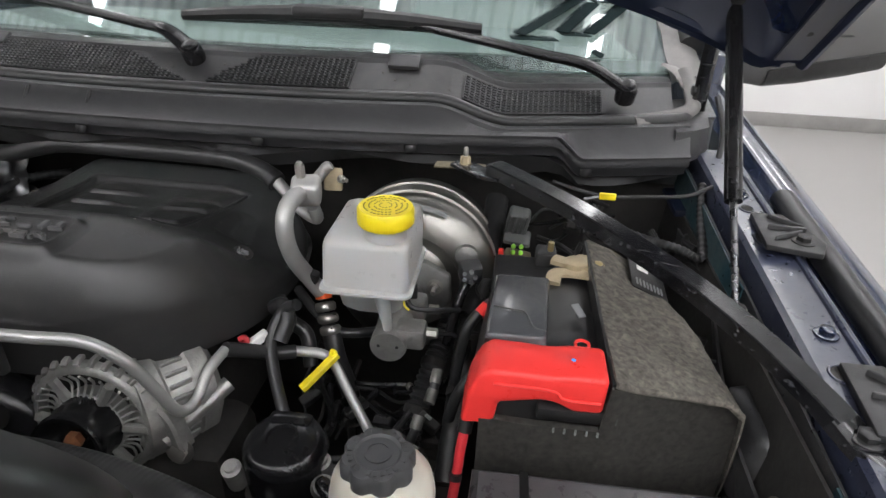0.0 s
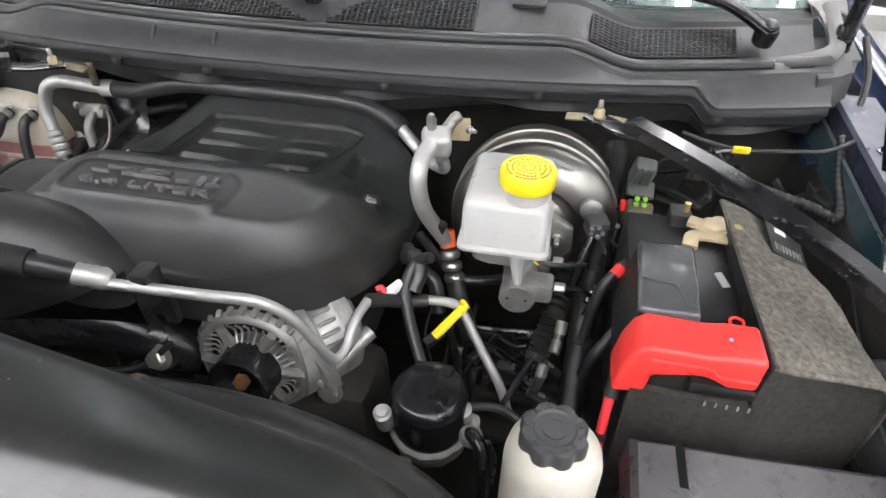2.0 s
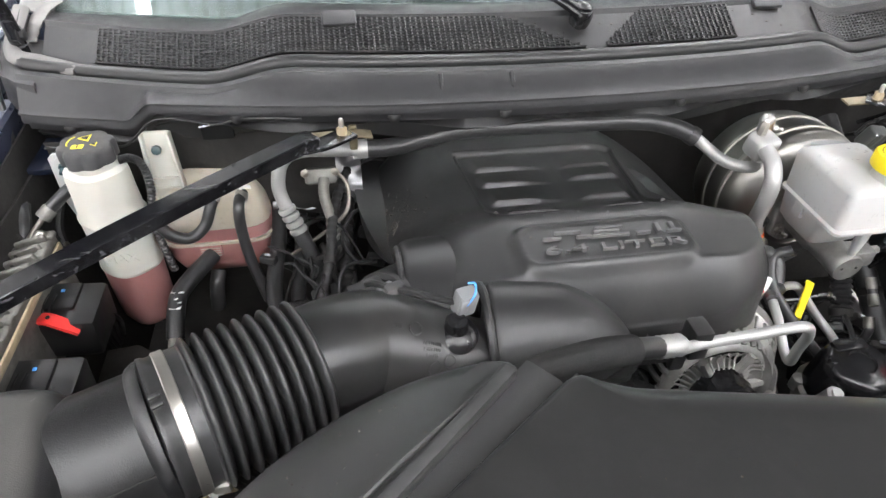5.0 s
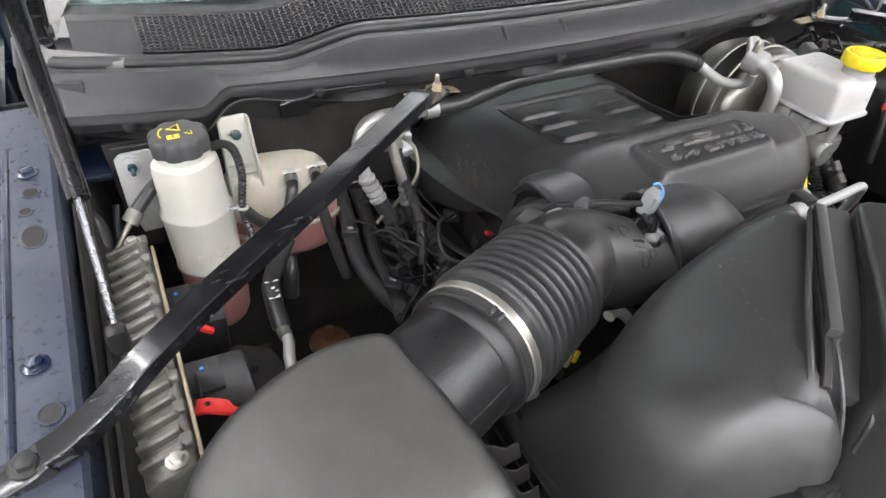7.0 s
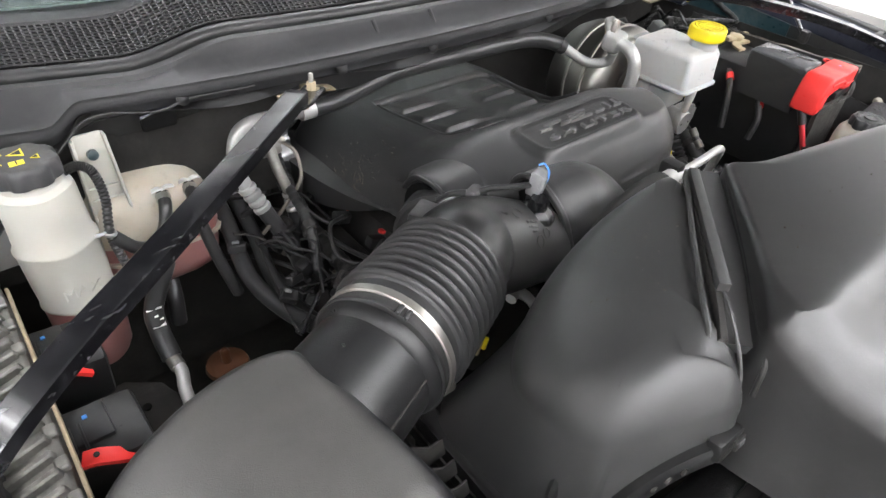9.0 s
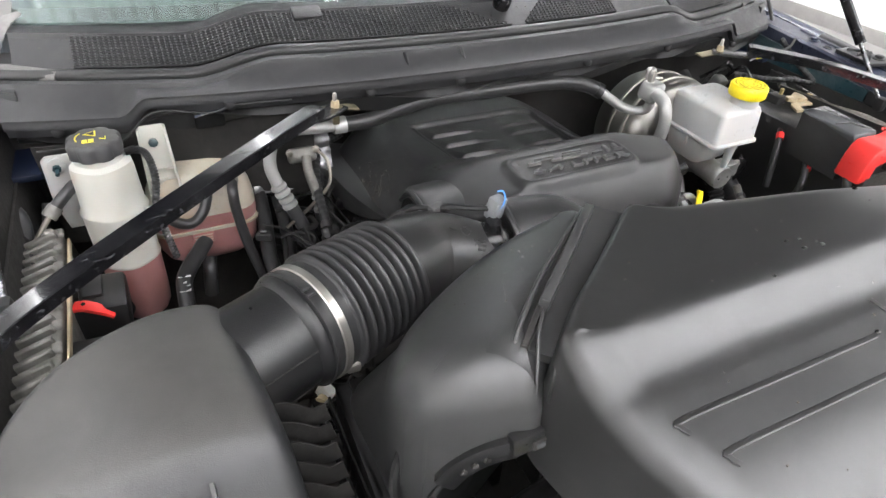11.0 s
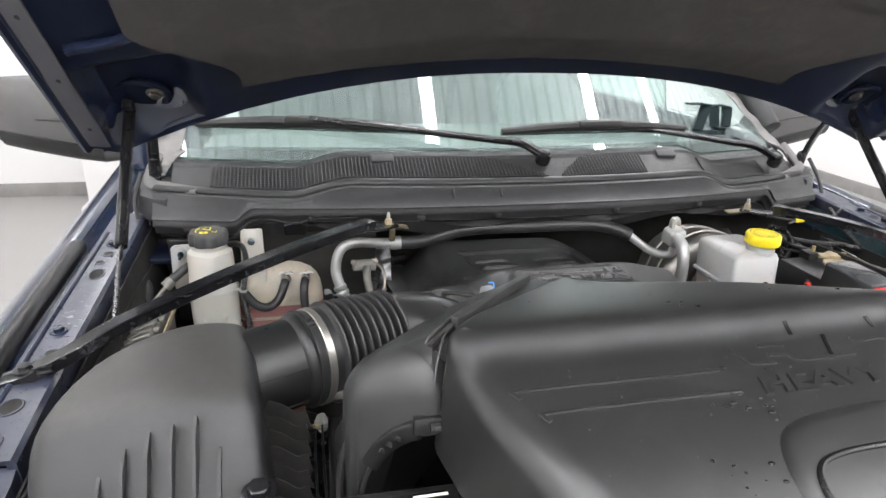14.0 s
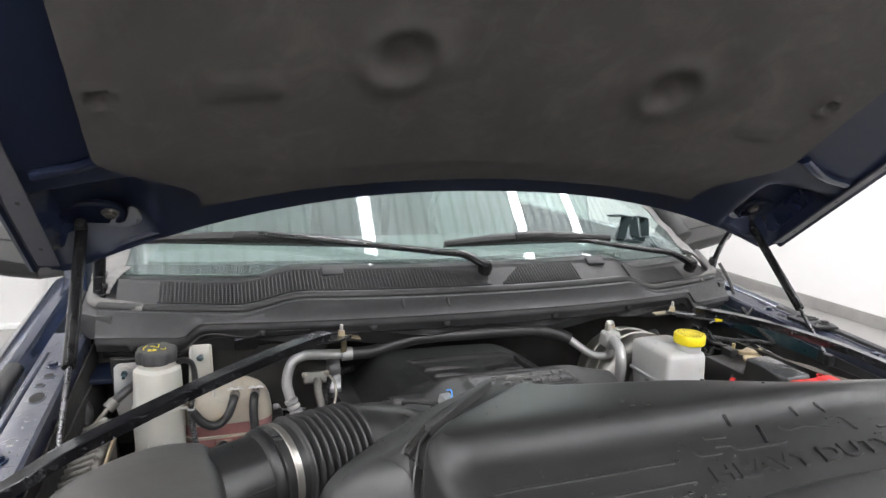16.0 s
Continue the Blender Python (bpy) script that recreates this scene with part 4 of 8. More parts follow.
def cover_rim(x, y):
    """A crisp front crease, a softer edge at the sides and rear."""
    return 0.020 - 0.013 * max(sstep(-y, 0.16, 0.24), 0.8 * sstep(x, 0.09, 0.14))


cover = thing("engine_cover", "satin black plastic engine cover with dusty raised lettering, highlights painted in", "engine cover", (-0.11, -0.1, 1.03))
part("shell", dome([(-0.378, 0.03), (-0.388, 0.12), (-0.380, 0.185), (-0.33, 0.205), (-0.20, 0.205), (-0.05, 0.20), (0.06, 0.18), (0.135, 0.11), (0.160, 0.0), (0.152, -0.10), (0.136, -0.19), (0.106, -0.252), (0.060, -0.288), (0.0, -0.303),
     (-0.11, -0.306), (-0.22, -0.300), (-0.29, -0.26), (-0.325, -0.17), (-0.352, -0.07)], cover_top, cover_rim, cover_foot, 110, 400, arc=7, pull=0.006), COVER, cover, angle=60)


def on_cover(x, y, lift=0.0):
    return Vector((x, y, cover_top(x, y) + lift))


def louvre_pt(u, v):
    """The stepped panel in the window: two columns of scoops that face the front."""
    y = -0.136 + 0.246 * v
    xa, xb = window_edges(y)
    x = xa + 0.001 + (xb - xa - 0.002) * u
    h = 0.0
    for fl, fr in ((-0.106, -0.110), (-0.046, -0.047), (0.011, 0.015), (0.062, 0.054)):
        a = sstep(y, fl - 0.005, fl + 0.003) * (1 - min(1, max(0, (y - fl) / 0.054))) * sstep(x, xa + 0.010, xa + 0.026) * (1 - sstep(x, -0.155, -0.085))
        b = sstep(y, fr - 0.005, fr + 0.003) * (1 - min(1, max(0, (y - fr) / 0.054))) * sstep(x, -0.075, -0.045) * sstep(-x, -xb + 0.006, -xb + 0.020)
        h = max(h, 0.0085 * a, 0.007 * b)
    return on_cover(x, y, 0.0012 + h + 0.004 * sstep(-v, -0.06, 0.0))


part("louvre_panel", sheet(louvre_pt, 110, 120, 0.001), COVER, cover, "stepped louvre panel with dusty ledges")
for side in (0, 1):
    part("window_lip", tube([on_cover(window_edges(y)[side] + (-0.004 if side == 0 else 0.004), y, 0.0008) for y in (0.10, 0.06, 0.0, -0.06, -0.10, -0.125)], 0.0030, 8, 6), COVER, cover)
PLM = Matrix.Translation((-0.107, -0.2375, 1.2134)) @ pose(0, 0, 0, 2, 0, -1)


def badge_bar(x0, x1, y0, y1, name="badge_bar"):
    b = rbox(((x0 + x1) / 2, (y0 + y1) / 2, 0.0), (x1 - x0, y1 - y0, 0.006), 0.0010)
    bmesh.ops.transform(b, matrix=PLM, verts=b.verts)
    return part(name, b, LETTER, cover)


# the maker's badge as plain raised bars
for x0, x1, y0, y1 in ((-0.066, -0.034, 0.0185, 0.0220), (-0.082, -0.060, 0.0095, 0.0130), (-0.042, -0.024, 0.0095, 0.0130), (-0.016, 0.018, 0.0215, 0.0250), (-0.020, 0.012, 0.0155, 0.0190),
                       (-0.024, 0.022, 0.0085, 0.0120), (0.030, 0.048, 0.0085, 0.0120), (0.056, 0.062, 0.0085, 0.0240), (0.068, 0.086, 0.0085, 0.0120), (0.074, 0.080, 0.0125, 0.0240)):
    badge_bar(x0, x1, y0, y1)
lettering("6.4 LITER", 0.0150, PLM @ pose(-0.001, -0.0085, 0.0010) @ Matrix.Diagonal((2.85, 1, 1, 1)), 0.0024, LETTER, cover)
lh = part("lift_hole", lathe([(0.014, 0), (0.014, 0.002), (0.009, 0.002)], on_cover(0.108, -0.074, 0.0015), (0.40, -0.1, 0.9), 20), GRIMESHADE, cover, "dark slot with a bright clip")
part("clip", rbox(on_cover(0.108, -0.074, 0.004), (0.016, 0.010, 0.004), 0.0015, (0, 24, 25)), GREYPL, lh)
for e in (-0.004, 0.0, 0.004):
    part("clip_tooth", rbox(on_cover(0.108 + e, -0.074, 0.0066), (0.0018, 0.010, 0.002), 0.0004, (0, 24, 25)), GREYPL, lh)
HX, HZ = 0.022, -0.012
part("throttle_hump", dome([(x + HX, y) for x, y in ((-0.372, -0.195), (-0.368, -0.14), (-0.32, -0.125), (-0.262, -0.14), (-0.25, -0.195), (-0.262, -0.25), (-0.32, -0.265), (-0.368, -0.25))],
     lambda x, y: 1.191 + HZ - 5.0 * (y + 0.195) ** 2 - 0.15 * max(0, x - HX + 0.30), 0.010, 1.06, 10, 90), COVER, cover)
part("hump_rim", tube([(-0.372 + HX, -0.258, 1.10), (-0.374 + HX, -0.25, 1.155 + HZ), (-0.374 + HX, -0.225, 1.183 + HZ), (-0.374 + HX, -0.195, 1.190 + HZ), (-0.374 + HX, -0.165, 1.183 + HZ), (-0.374 + HX, -0.14, 1.155 + HZ)], 0.004, 8), COVER, cover)
# flat black half-disc paints the shade inside the arch
part("hump_mouth_shade", prism([(-0.195 + 0.052 * math.cos(math.pi * q / 12), 1.130 + HZ + 0.053 * math.sin(math.pi * q / 12)) for q in range(13)], -0.376 + HX, -0.373 + HX, "x"), OPENSHADE, cover, "black shade plate under the arch")
DX = 0.020
part("duct_hump", dome([(x + DX, y) for x, y in ((-0.292, -0.325), (-0.285, -0.265), (-0.23, -0.245), (-0.17, -0.26), (-0.125, -0.30), (-0.115, -0.335), (-0.15, -0.362), (-0.22, -0.372), (-0.282, -0.368))],
     lambda x, y: 1.211 - 9.5 * (y + 0.302) ** 2 - 0.10 * max(0, x - DX + 0.286) - 5.0 * max(0, x - DX + 0.225) ** 2, 0.010,
     lambda x, y: 1.06 if y > -0.33 else 1.094 + 0.44 * (x - DX + 0.262), 12, 120), COVER, cover)
part("duct_rim", tube([(-0.286 + DX, -0.370, 1.10), (-0.291 + DX, -0.366, 1.150), (-0.294 + DX, -0.345, 1.190), (-0.294 + DX, -0.305, 1.210), (-0.294 + DX, -0.276, 1.203), (-0.292 + DX, -0.258, 1.175)], 0.005, 8), COVER, cover)
# another black half-disc, for the shaded gap round the elbow
part("duct_mouth_shade", prism([(-0.312 + 0.054 * math.cos(math.pi * q / 12), 1.135 + 0.062 * math.sin(math.pi * q / 12)) for q in range(13)], -0.292 + DX, -0.288 + DX, "x"), OPENSHADE, cover, "black shade plate round the elbow")


# ---- intake lid ----
def lid_top(x, y):
    z = 1.336 + 0.15 * min(max(-y - 0.50, 0), 0.15)
    z -= 0.025 / (1 + math.exp((0.666 + y) / 0.010)) + 0.14 * max(0, -y - 0.70) + 1.2 * max(0, -y - 0.75) ** 2
    return z - 0.055 * sstep(x, -0.1, 0.35) * sstep(y, -0.66, -0.55) - 0.012 * sstep(x, 0.1, 0.35)
def lid_rim(x, y):
    """A crisp edge beside the duct, a soft one elsewhere."""
    return 0.030 - 0.024 * sstep(-x, 0.22, 0.28) * sstep(y, -0.66, -0.60)
def lid_foot(x, y):
    return 1.222 - 0.09 * sstep(x, -0.36, -0.22)
LID = [(-0.266, -0.501), (-0.256, -0.4995), (-0.235, -0.505), (-0.15, -0.525), (0.0, -0.556), (0.15, -0.568), (0.26, -0.58), (0.315, -0.62), (0.33, -0.70), (0.33, -0.84), (0.28, -0.93), (0.1, -0.96), (-0.2, -0.96), (-0.33, -0.93), (-0.372, -0.86), (-0.400, -0.80),
       (-0.424, -0.735), (-0.434, -0.685), (-0.439, -0.642), (-0.427, -0.624), (-0.367, -0.579), (-0.285, -0.515)]
lid = thing("air_intake_housing", "satin black plastic air intake lid with moulded emblem", "air intake", (XC, -0.75, 1.12))
part("shell", dome(LID, lid_top, lid_rim, lid_foot, 60, 340, arc=9, pull=0.010), LIDPL, lid)


part("edge_bead", tube([(-0.262, -0.5015, 1.331), (-0.284, -0.516, 1.331), (-0.326, -0.548, 1.331), (-0.367, -0.580, 1.331), (-0.405, -0.608, 1.330), (-0.428, -0.626, 1.328), (-0.4385, -0.640, 1.318), (-0.4425, -0.644, 1.29)], 0.0022, 8), LIDPL, lid)


def on_lid(x, y, lift=0.0):
    return Vector((x, y, lid_top(x, y) + lift))


def lid_bar(pts, r=0.0012, name="moulded_line"):
    return part(name, bar([on_lid(x, y, 0.0004) for x, y in pts], r * 3.4, 0.0020, 4, 0.25), LIDPL, lid, angle=20)


for sx in (-1, 1):
    for y, a, b in ((-0.717, 0.146, 0.338), (-0.745, 0.144, 0.322)):
        lid_bar([(XC + sx * a, y), (XC + sx * (a + b) / 2, y), (XC + sx * b, y), (XC + sx * (b + 0.007), y - 0.004), (XC + sx * (b + 0.004), y - 0.010)])
tilt = math.degrees(math.atan((lid_top(0, -0.73) - lid_top(0, -0.75)) / 0.02))
LM = Matrix.Translation(on_lid(XC + 0.004, -0.751, 0.0005)) @ pose(0, 0, 0, tilt, 0, 0)
lettering("HEAVY DUTY", 0.030, LM @ pose(0, 0.007, 0) @ Matrix.Diagonal((1.42, 1, 1, 1)), 0.0026, LIDPL, lid, bold=0.0008, shear=0.2)
# the emblem as plain shapes
for pts in (((-0.172, -0.690), (-0.168, -0.706), (-0.164, -0.714), (-0.139, -0.715)), ((-0.141, -0.691), (-0.114, -0.693)), ((-0.139, -0.705), (-0.119, -0.707), (-0.111, -0.715), (-0.048, -0.714)),
            ((-0.034, -0.692), (-0.026, -0.698), (0.0, -0.696), (0.03, -0.704)), ((0.04, -0.690), (0.062, -0.692), (0.060, -0.714))):
    lid_bar(pts, 0.0012, "emblem_line")
for a, b in (((-0.092, -0.667), (-0.094, -0.681)), ((-0.060, -0.685), (-0.073, -0.712)), ((0.006, -0.669), (0.007, -0.681)), ((0.045, -0.668), (0.050, -0.682))):
    part("emblem_slot", bar([on_lid(*a, 0.0008), on_lid((a[0] + b[0]) / 2, (a[1] + b[1]) / 2, 0.0008), on_lid(*b, 0.0008)], 0.004, 0.002), GLOSSPL, lid)
part("latch_pad", dome([(-0.20, -0.79), (-0.12, -0.77), (0.02, -0.77), (0.10, -0.79), (0.12, -0.86), (0.08, -0.93), (-0.18, -0.93), (-0.22, -0.86)], lambda x, y: lid_top(x, y) + 0.006, 0.02, 1.25, 8, 80), LIDPL, lid)

part("pad_groove", tube([on_lid(x, y, 0.0068) for x, y in ((-0.190, -0.90), (-0.200, -0.86), (-0.191, -0.832), (-0.162, -0.822), (-0.10, -0.820), (0.0, -0.820), (0.06, -0.822), (0.088, -0.836), (0.095, -0.86), (0.085, -0.90))], 0.0028, 8, 6), GLOSSPL, lid, "dark groove round the latch pad")
# side duct between lid and filter box
def duct_top(x, y):
    # falls away from the lid's flank
    d = ((x + 0.268) * -0.66 + (y + 0.485) * 0.75)
    return 1.331 - 0.35 * max(0, d - 0.015) - 3.0 * max(0, d - 0.03) ** 2 - 0.25 * max(0, -y - 0.60)


def duct_foot(x, y):
    """The arched mouth in the front wall."""
    q = 1 - ((x + 0.440) / 0.083) ** 2
    if y > -0.585:
        return 1.112 if x < -0.40 else 1.04
    return 1.04 if q <= 0 else 1.13 + 0.118 * q ** 0.5


duct = thing("intake_duct", "satin black plastic side intake duct with strap clips", "intake duct", (-0.45, -0.58, 1.05))
part("shell", dome([(-0.292, -0.474), (-0.35, -0.449), (-0.42, -0.450), (-0.48, -0.472), (-0.517, -0.508), (-0.533, -0.548), (-0.533, -0.585), (-0.520, -0.607), (-0.480, -0.632), (-0.452, -0.644), (-0.436, -0.634), (-0.40, -0.600), (-0.35, -0.558)],
     duct_top, lambda x, y: 0.030 + 0.020 * sstep(-y, 0.54, 0.60), duct_foot, 20, 420, arc=11, pull=lambda x, y: 0.004 + 0.056 * math.exp(-((x + 0.488) ** 2 + (y + 0.478) ** 2) / 0.0022)), DUCTPL, duct)
# dark block paints the shade inside the duct
part("throat_shade", rbox((-0.46, -0.545, 1.12), (0.12, 0.02, 0.20), 0.004), GRIMESHADE, duct)
part("seam_rib", rbox((-0.3635, -0.5425, 1.334), (0.152, 0.0085, 0.012), 0.0012, (0, 0, 40.7)), DUCTPL, duct)
part("seam_bead", tube([(-0.313, -0.492, 1.3325), (-0.36, -0.527, 1.3325), (-0.403, -0.560, 1.332), (-0.446, -0.598, 1.3255), (-0.456, -0.610, 1.317)], 0.0024, 8), DUCTPL, duct)
part("seam_groove", bar([(-0.309, -0.492, 1.3285), (-0.366, -0.540, 1.3285), (-0.425, -0.592, 1.328), (-0.450, -0.614, 1.320)], 0.006, 0.009), GRIMESHADE, duct)
part("seam_flange", bar([(-0.281, -0.490, 1.321), (-0.34, -0.540, 1.322), (-0.40, -0.591, 1.322), (-0.437, -0.624, 1.313)], 0.030, 0.010, r=0.2), DUCTPL, duct)
part("flange_edge", tube([(-0.422, -0.594, 1.334), (-0.436, -0.610, 1.329), (-0.446, -0.628, 1.312), (-0.452, -0.638, 1.290), (-0.464, -0.636, 1.274)], 0.0015, 6), DUCTPL, duct)
arch = [(-0.440 + 0.081 * math.cos(a), 1.13 + 0.116 * math.sin(a)) for a in (radians(180 - 7 * i) for i in range(13))]


def arch_y(x):
    return -0.646 + 0.55 * max(0, -x - 0.455)


part("arch_lip", tube([(x, arch_y(x) - 0.001, z) for x, z in arch], 0.0032, 8, 2), DUCTPL, duct)
part("arch_strap", bar([(x, arch_y(x) - 0.005, z + 0.009) for x, z in arch[4:11]], 0.011, 0.019, 3), PLASTIC, duct, "black strap over the duct mouth")
for x, z in arch[6:9]:
    part("strap_slot", rbox((x, arch_y(x) - 0.0105, z + 0.009), (0.008, 0.003, 0.006), 0.0008, (0, 30, 0)), GRIMESHADE, duct)
part("clip", rbox((-0.456, -0.646, 1.254), (0.034, 0.012, 0.018), 0.003, (-10, 0, 0)), PLASTIC, duct)
part("clip_window", rbox((-0.450, -0.6525, 1.254), (0.014, 0.004, 0.010), 0.001, (-10, 0, 0)), GRIMESHADE, duct)
part("clip_tongue", rbox((-0.450, -0.654, 1.254), (0.008, 0.003, 0.005), 0.001, (-10, 0, 0)), CAPGREY, duct)
# ---- filter box, neck, bellows, elbow ----
def soft(t, k=0.012):
    return k * math.log1p(math.exp(min(60, t / k)))


def box_top(x, y):
    z = 1.262 - 0.5 * soft(-(x + 0.70)) ** 1.4 - 0.12 * soft(x + 0.70)
    return z - 1.22 * soft(-y - 0.560, 0.009) - 0.10 * soft(y + 0.44)
fbox = thing("air_filter_box", "satin black plastic air filter box with ribbed front", "air filter box", (-0.71, -0.52, 1.0))
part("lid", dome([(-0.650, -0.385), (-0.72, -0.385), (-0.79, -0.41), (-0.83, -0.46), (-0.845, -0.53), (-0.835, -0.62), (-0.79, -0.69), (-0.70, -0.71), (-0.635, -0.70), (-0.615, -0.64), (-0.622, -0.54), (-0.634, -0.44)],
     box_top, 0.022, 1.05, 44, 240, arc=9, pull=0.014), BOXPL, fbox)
part("lower_case", rbox((-0.72, -0.55, 0.98), (0.26, 0.34, 0.16), 0.02), DARKPL, fbox)
for x, y0, z0 in ((-0.772, -0.592, 1.205), (-0.749, -0.588, 1.222), (-0.726, -0.584, 1.236), (-0.703, -0.586, 1.244), (-0.681, -0.584, 1.249), (-0.660, -0.594, 1.216)):
    poly = [(y0, z0), (y0 - 0.022, z0 - 0.012), (y0 - 0.10, z0 - 0.13), (y0 - 0.06, z0 - 0.15), (y0 + 0.02, z0 - 0.04)]
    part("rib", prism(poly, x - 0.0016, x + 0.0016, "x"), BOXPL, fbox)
for i in range(9):
    y, z = -0.490 - 0.0165 * i, 1.164 - 0.0085 * i
    part("side_fin", bar([(-0.640, y + 0.010, z + 0.016), (-0.612, y + 0.006, z + 0.010), (-0.590, y, z - 0.002), (-0.573, y - 0.001, z)], 0.0022, 0.026, 4), GRIMESHADE, fbox)
hexbolt("fixing_bolt", (-0.620, -0.655, 1.204), (0, -0.1, 1), 0.011, GLOSSPL, fbox, 0.012)

NA, NB, NC = Vector((-0.69, -0.45, 1.192)), Vector((-0.578, -0.405, 1.196)), Vector((-0.452, -0.348, 1.190))
ax = (NC - NB).normalized()
ith = thing("intake_hose", "black rubber bellows intake hose with a steel clamp", "intake hose", NB + Vector((0, 0, -0.06)))
part("neck", lathe([(0.058, 0), (0.058, (NB - NA).length - 0.012), (0.061, (NB - NA).length - 0.010), (0.064, (NB - NA).length - 0.004), (0.064, (NB - NA).length)], NA, NB - NA, 40), PLASTIC, ith, "satin black plastic filter box neck")
for a in (-0.35, 0.55, 1.45):
    u, v, w = frame_of(NB - NA)
    e = (math.cos(a) * u + math.sin(a) * v) * 0.0582
    part("neck_seam", tube([NA + e, NB + e - 0.012 * w], 0.0011, 6), GRIMESHADE, ith)
part("cuff", lathe([(0.060, 0), (0.0655, 0.002), (0.0655, 0.006), (0.064, 0.008), (0.064, 0.034), (0.0665, 0.036)], NB - ax * 0.004, ax, 40), RUBBER, ith)
part("clamp_band", lathe([(0.0650, 0), (0.0660, 0.001), (0.0657, 0.005), (0.0660, 0.009), (0.0650, 0.010)], NB + ax * 0.010, ax, 40), STEEL, ith, "bright steel hose clamp band")
for a in (-0.03, 0.03):
    u, v, w = frame_of(ax)
    e = (Vector((0, -0.35, 0.94)) - Vector((0, -0.35, 0.94)).dot(ax) * ax).normalized()
    part("cuff_clip", rbox(NB + ax * 0.002 + (e + ax.cross(e) * a * 2).normalized() * 0.067, (0.010, 0.004, 0.005), 0.001, (20, 0, 24)), RUBBER, ith)
part("clamp_screw", rbox(NB + ax * 0.012 + Vector((0.035, -0.045, -0.032)), (0.016, 0.012, 0.012), 0.003), STEEL, ith)
L = (NC - NB).length
prof = []
NR = 9
for i in range(NR * 10 + 1):
    f = i / (NR * 10)
    r = 0.0545 + 0.0160 * abs(math.sin(math.pi * f * NR)) ** 0.85 - 0.003 * f
    prof.append((r, 0.030 + (L - 0.030) * f))
part("bellows", lathe(prof, NB, ax, 48), RUBBER, ith, "black ribbed rubber bellows")
part("elbow", tube([NC - ax * 0.01, NC + ax * 0.02, (-0.398, -0.322, 1.176), (-0.348, -0.326, 1.160), (-0.305, -0.328, 1.144), (-0.25, -0.318, 1.115)], lambda s: 0.057 + 0.002 * math.sin(s * 3) - 0.009 * sstep(s, 0.45, 0.9), 40, 8), ELBOWPL, ith, "smooth black plastic intake elbow")
EP = spline([NC - ax * 0.01, NC + ax * 0.02, (-0.398, -0.322, 1.176), (-0.348, -0.326, 1.160), (-0.305, -0.328, 1.144), (-0.25, -0.318, 1.115)], 8)


def elbow_pt(q, a, lift=0.0004):
    """A point on the elbow's skin: q runs along it, a turns from the front (0) up over the crown."""
    i = min(int(q * (len(EP) - 1)), len(EP) - 2)
    g = q * (len(EP) - 1) - i
    t = (EP[i + 1] - EP[i]).normalized()
    side = t.cross(Vector((0, 0, 1))).normalized()
    r = 0.057 + 0.002 * math.sin(q * 3) - 0.009 * sstep(q, 0.45, 0.9) + lift
    return EP[i].lerp(EP[i + 1], g) + r * (math.cos(radians(a)) * side + math.sin(radians(a)) * side.cross(t))


for k, (q, a, n) in enumerate(((0.46, 72, 5), (0.60, 62, 9), (0.60, 56, 8), (0.60, 50, 6))):
    for j in range(n):
        part("cast_mark", bar([elbow_pt(q + 0.008 * (j - n / 2), a - 1.6), elbow_pt(q + 0.008 * (j - n / 2), a), elbow_pt(q + 0.008 * (j - n / 2), a + 1.6)], 0.0012, 0.0010, 1), ELBOWPL, ith)
for q, a, w in ((0.53, 74, 0.022), (0.68, 48, 0.022), (0.62, 38, 0.026)):
    part("cast_ring", tube([elbow_pt(q + w * math.cos(c), a + w * 300 * math.sin(c), 0.0003) for c in (math.pi * j / 8 for j in range(17))], 0.0007, 5, 1, straight=True), ELBOWPL, ith)

iat = thing("air_sensor", "grey air temperature sensor plug with blue wire", "sensor", (-0.30, -0.326, 1.21))
part("grommet", lathe([(0.022, -0.012), (0.024, 0), (0.020, 0.006), (0.012, 0.010), (0.010, 0.022)], (-0.311, -0.336, 1.198), (0.05, -0.1, 1), 24), GLOSSPL, iat)
part("plug", rbox((-0.300, -0.323, 1.229), (0.021, 0.017, 0.030), 0.003, (8, 6, 20)), GREYPL, iat)
part("plug_tab", rbox((-0.303, -0.333, 1.233), (0.010, 0.006, 0.018), 0.002, (8, 6, 20)), GREYPL, iat)
part("lead", tube([(-0.307, -0.322, 1.228), (-0.331, -0.312, 1.229), (-0.350, -0.300, 1.228), (-0.366, -0.288, 1.222), (-0.385, -0.272, 1.218), (-0.393, -0.258, 1.204)], 0.0036, 8), DARKPL, iat)
part("tape_lump", rbox((-0.366, -0.288, 1.222), (0.022, 0.014, 0.013), 0.005, (0, 0, 20)), CAPGREY, iat)
part("blue_wire", tube([(-0.306, -0.330, 1.228), (-0.300, -0.335, 1.236), (-0.292, -0.330, 1.244), (-0.290, -0.320, 1.249), (-0.297, -0.318, 1.249)], 0.0011, 6), BLUEWIRE, iat, "blue insulated wire")
thr = thing("throttle_body", "cast throttle body with black connectors behind the elbow", "throttle body", (-0.37, -0.24, 1.1))
part("casting", lathe([(0.05, 0), (0.055, 0.005), (0.055, 0.05), (0.05, 0.055)], (-0.375, -0.235, 1.125), (0.6, 0.5, -0.2), 28), DARKPL, thr)
part("motor_cap", rbox((-0.392, -0.236, 1.170), (0.045, 0.032, 0.016), 0.005, (5, 5, 30)), DARKPL, thr)
part("connector", rbox((-0.372, -0.250, 1.186), (0.020, 0.014, 0.011), 0.003, (0, 0, 30)), GREYPL, thr)

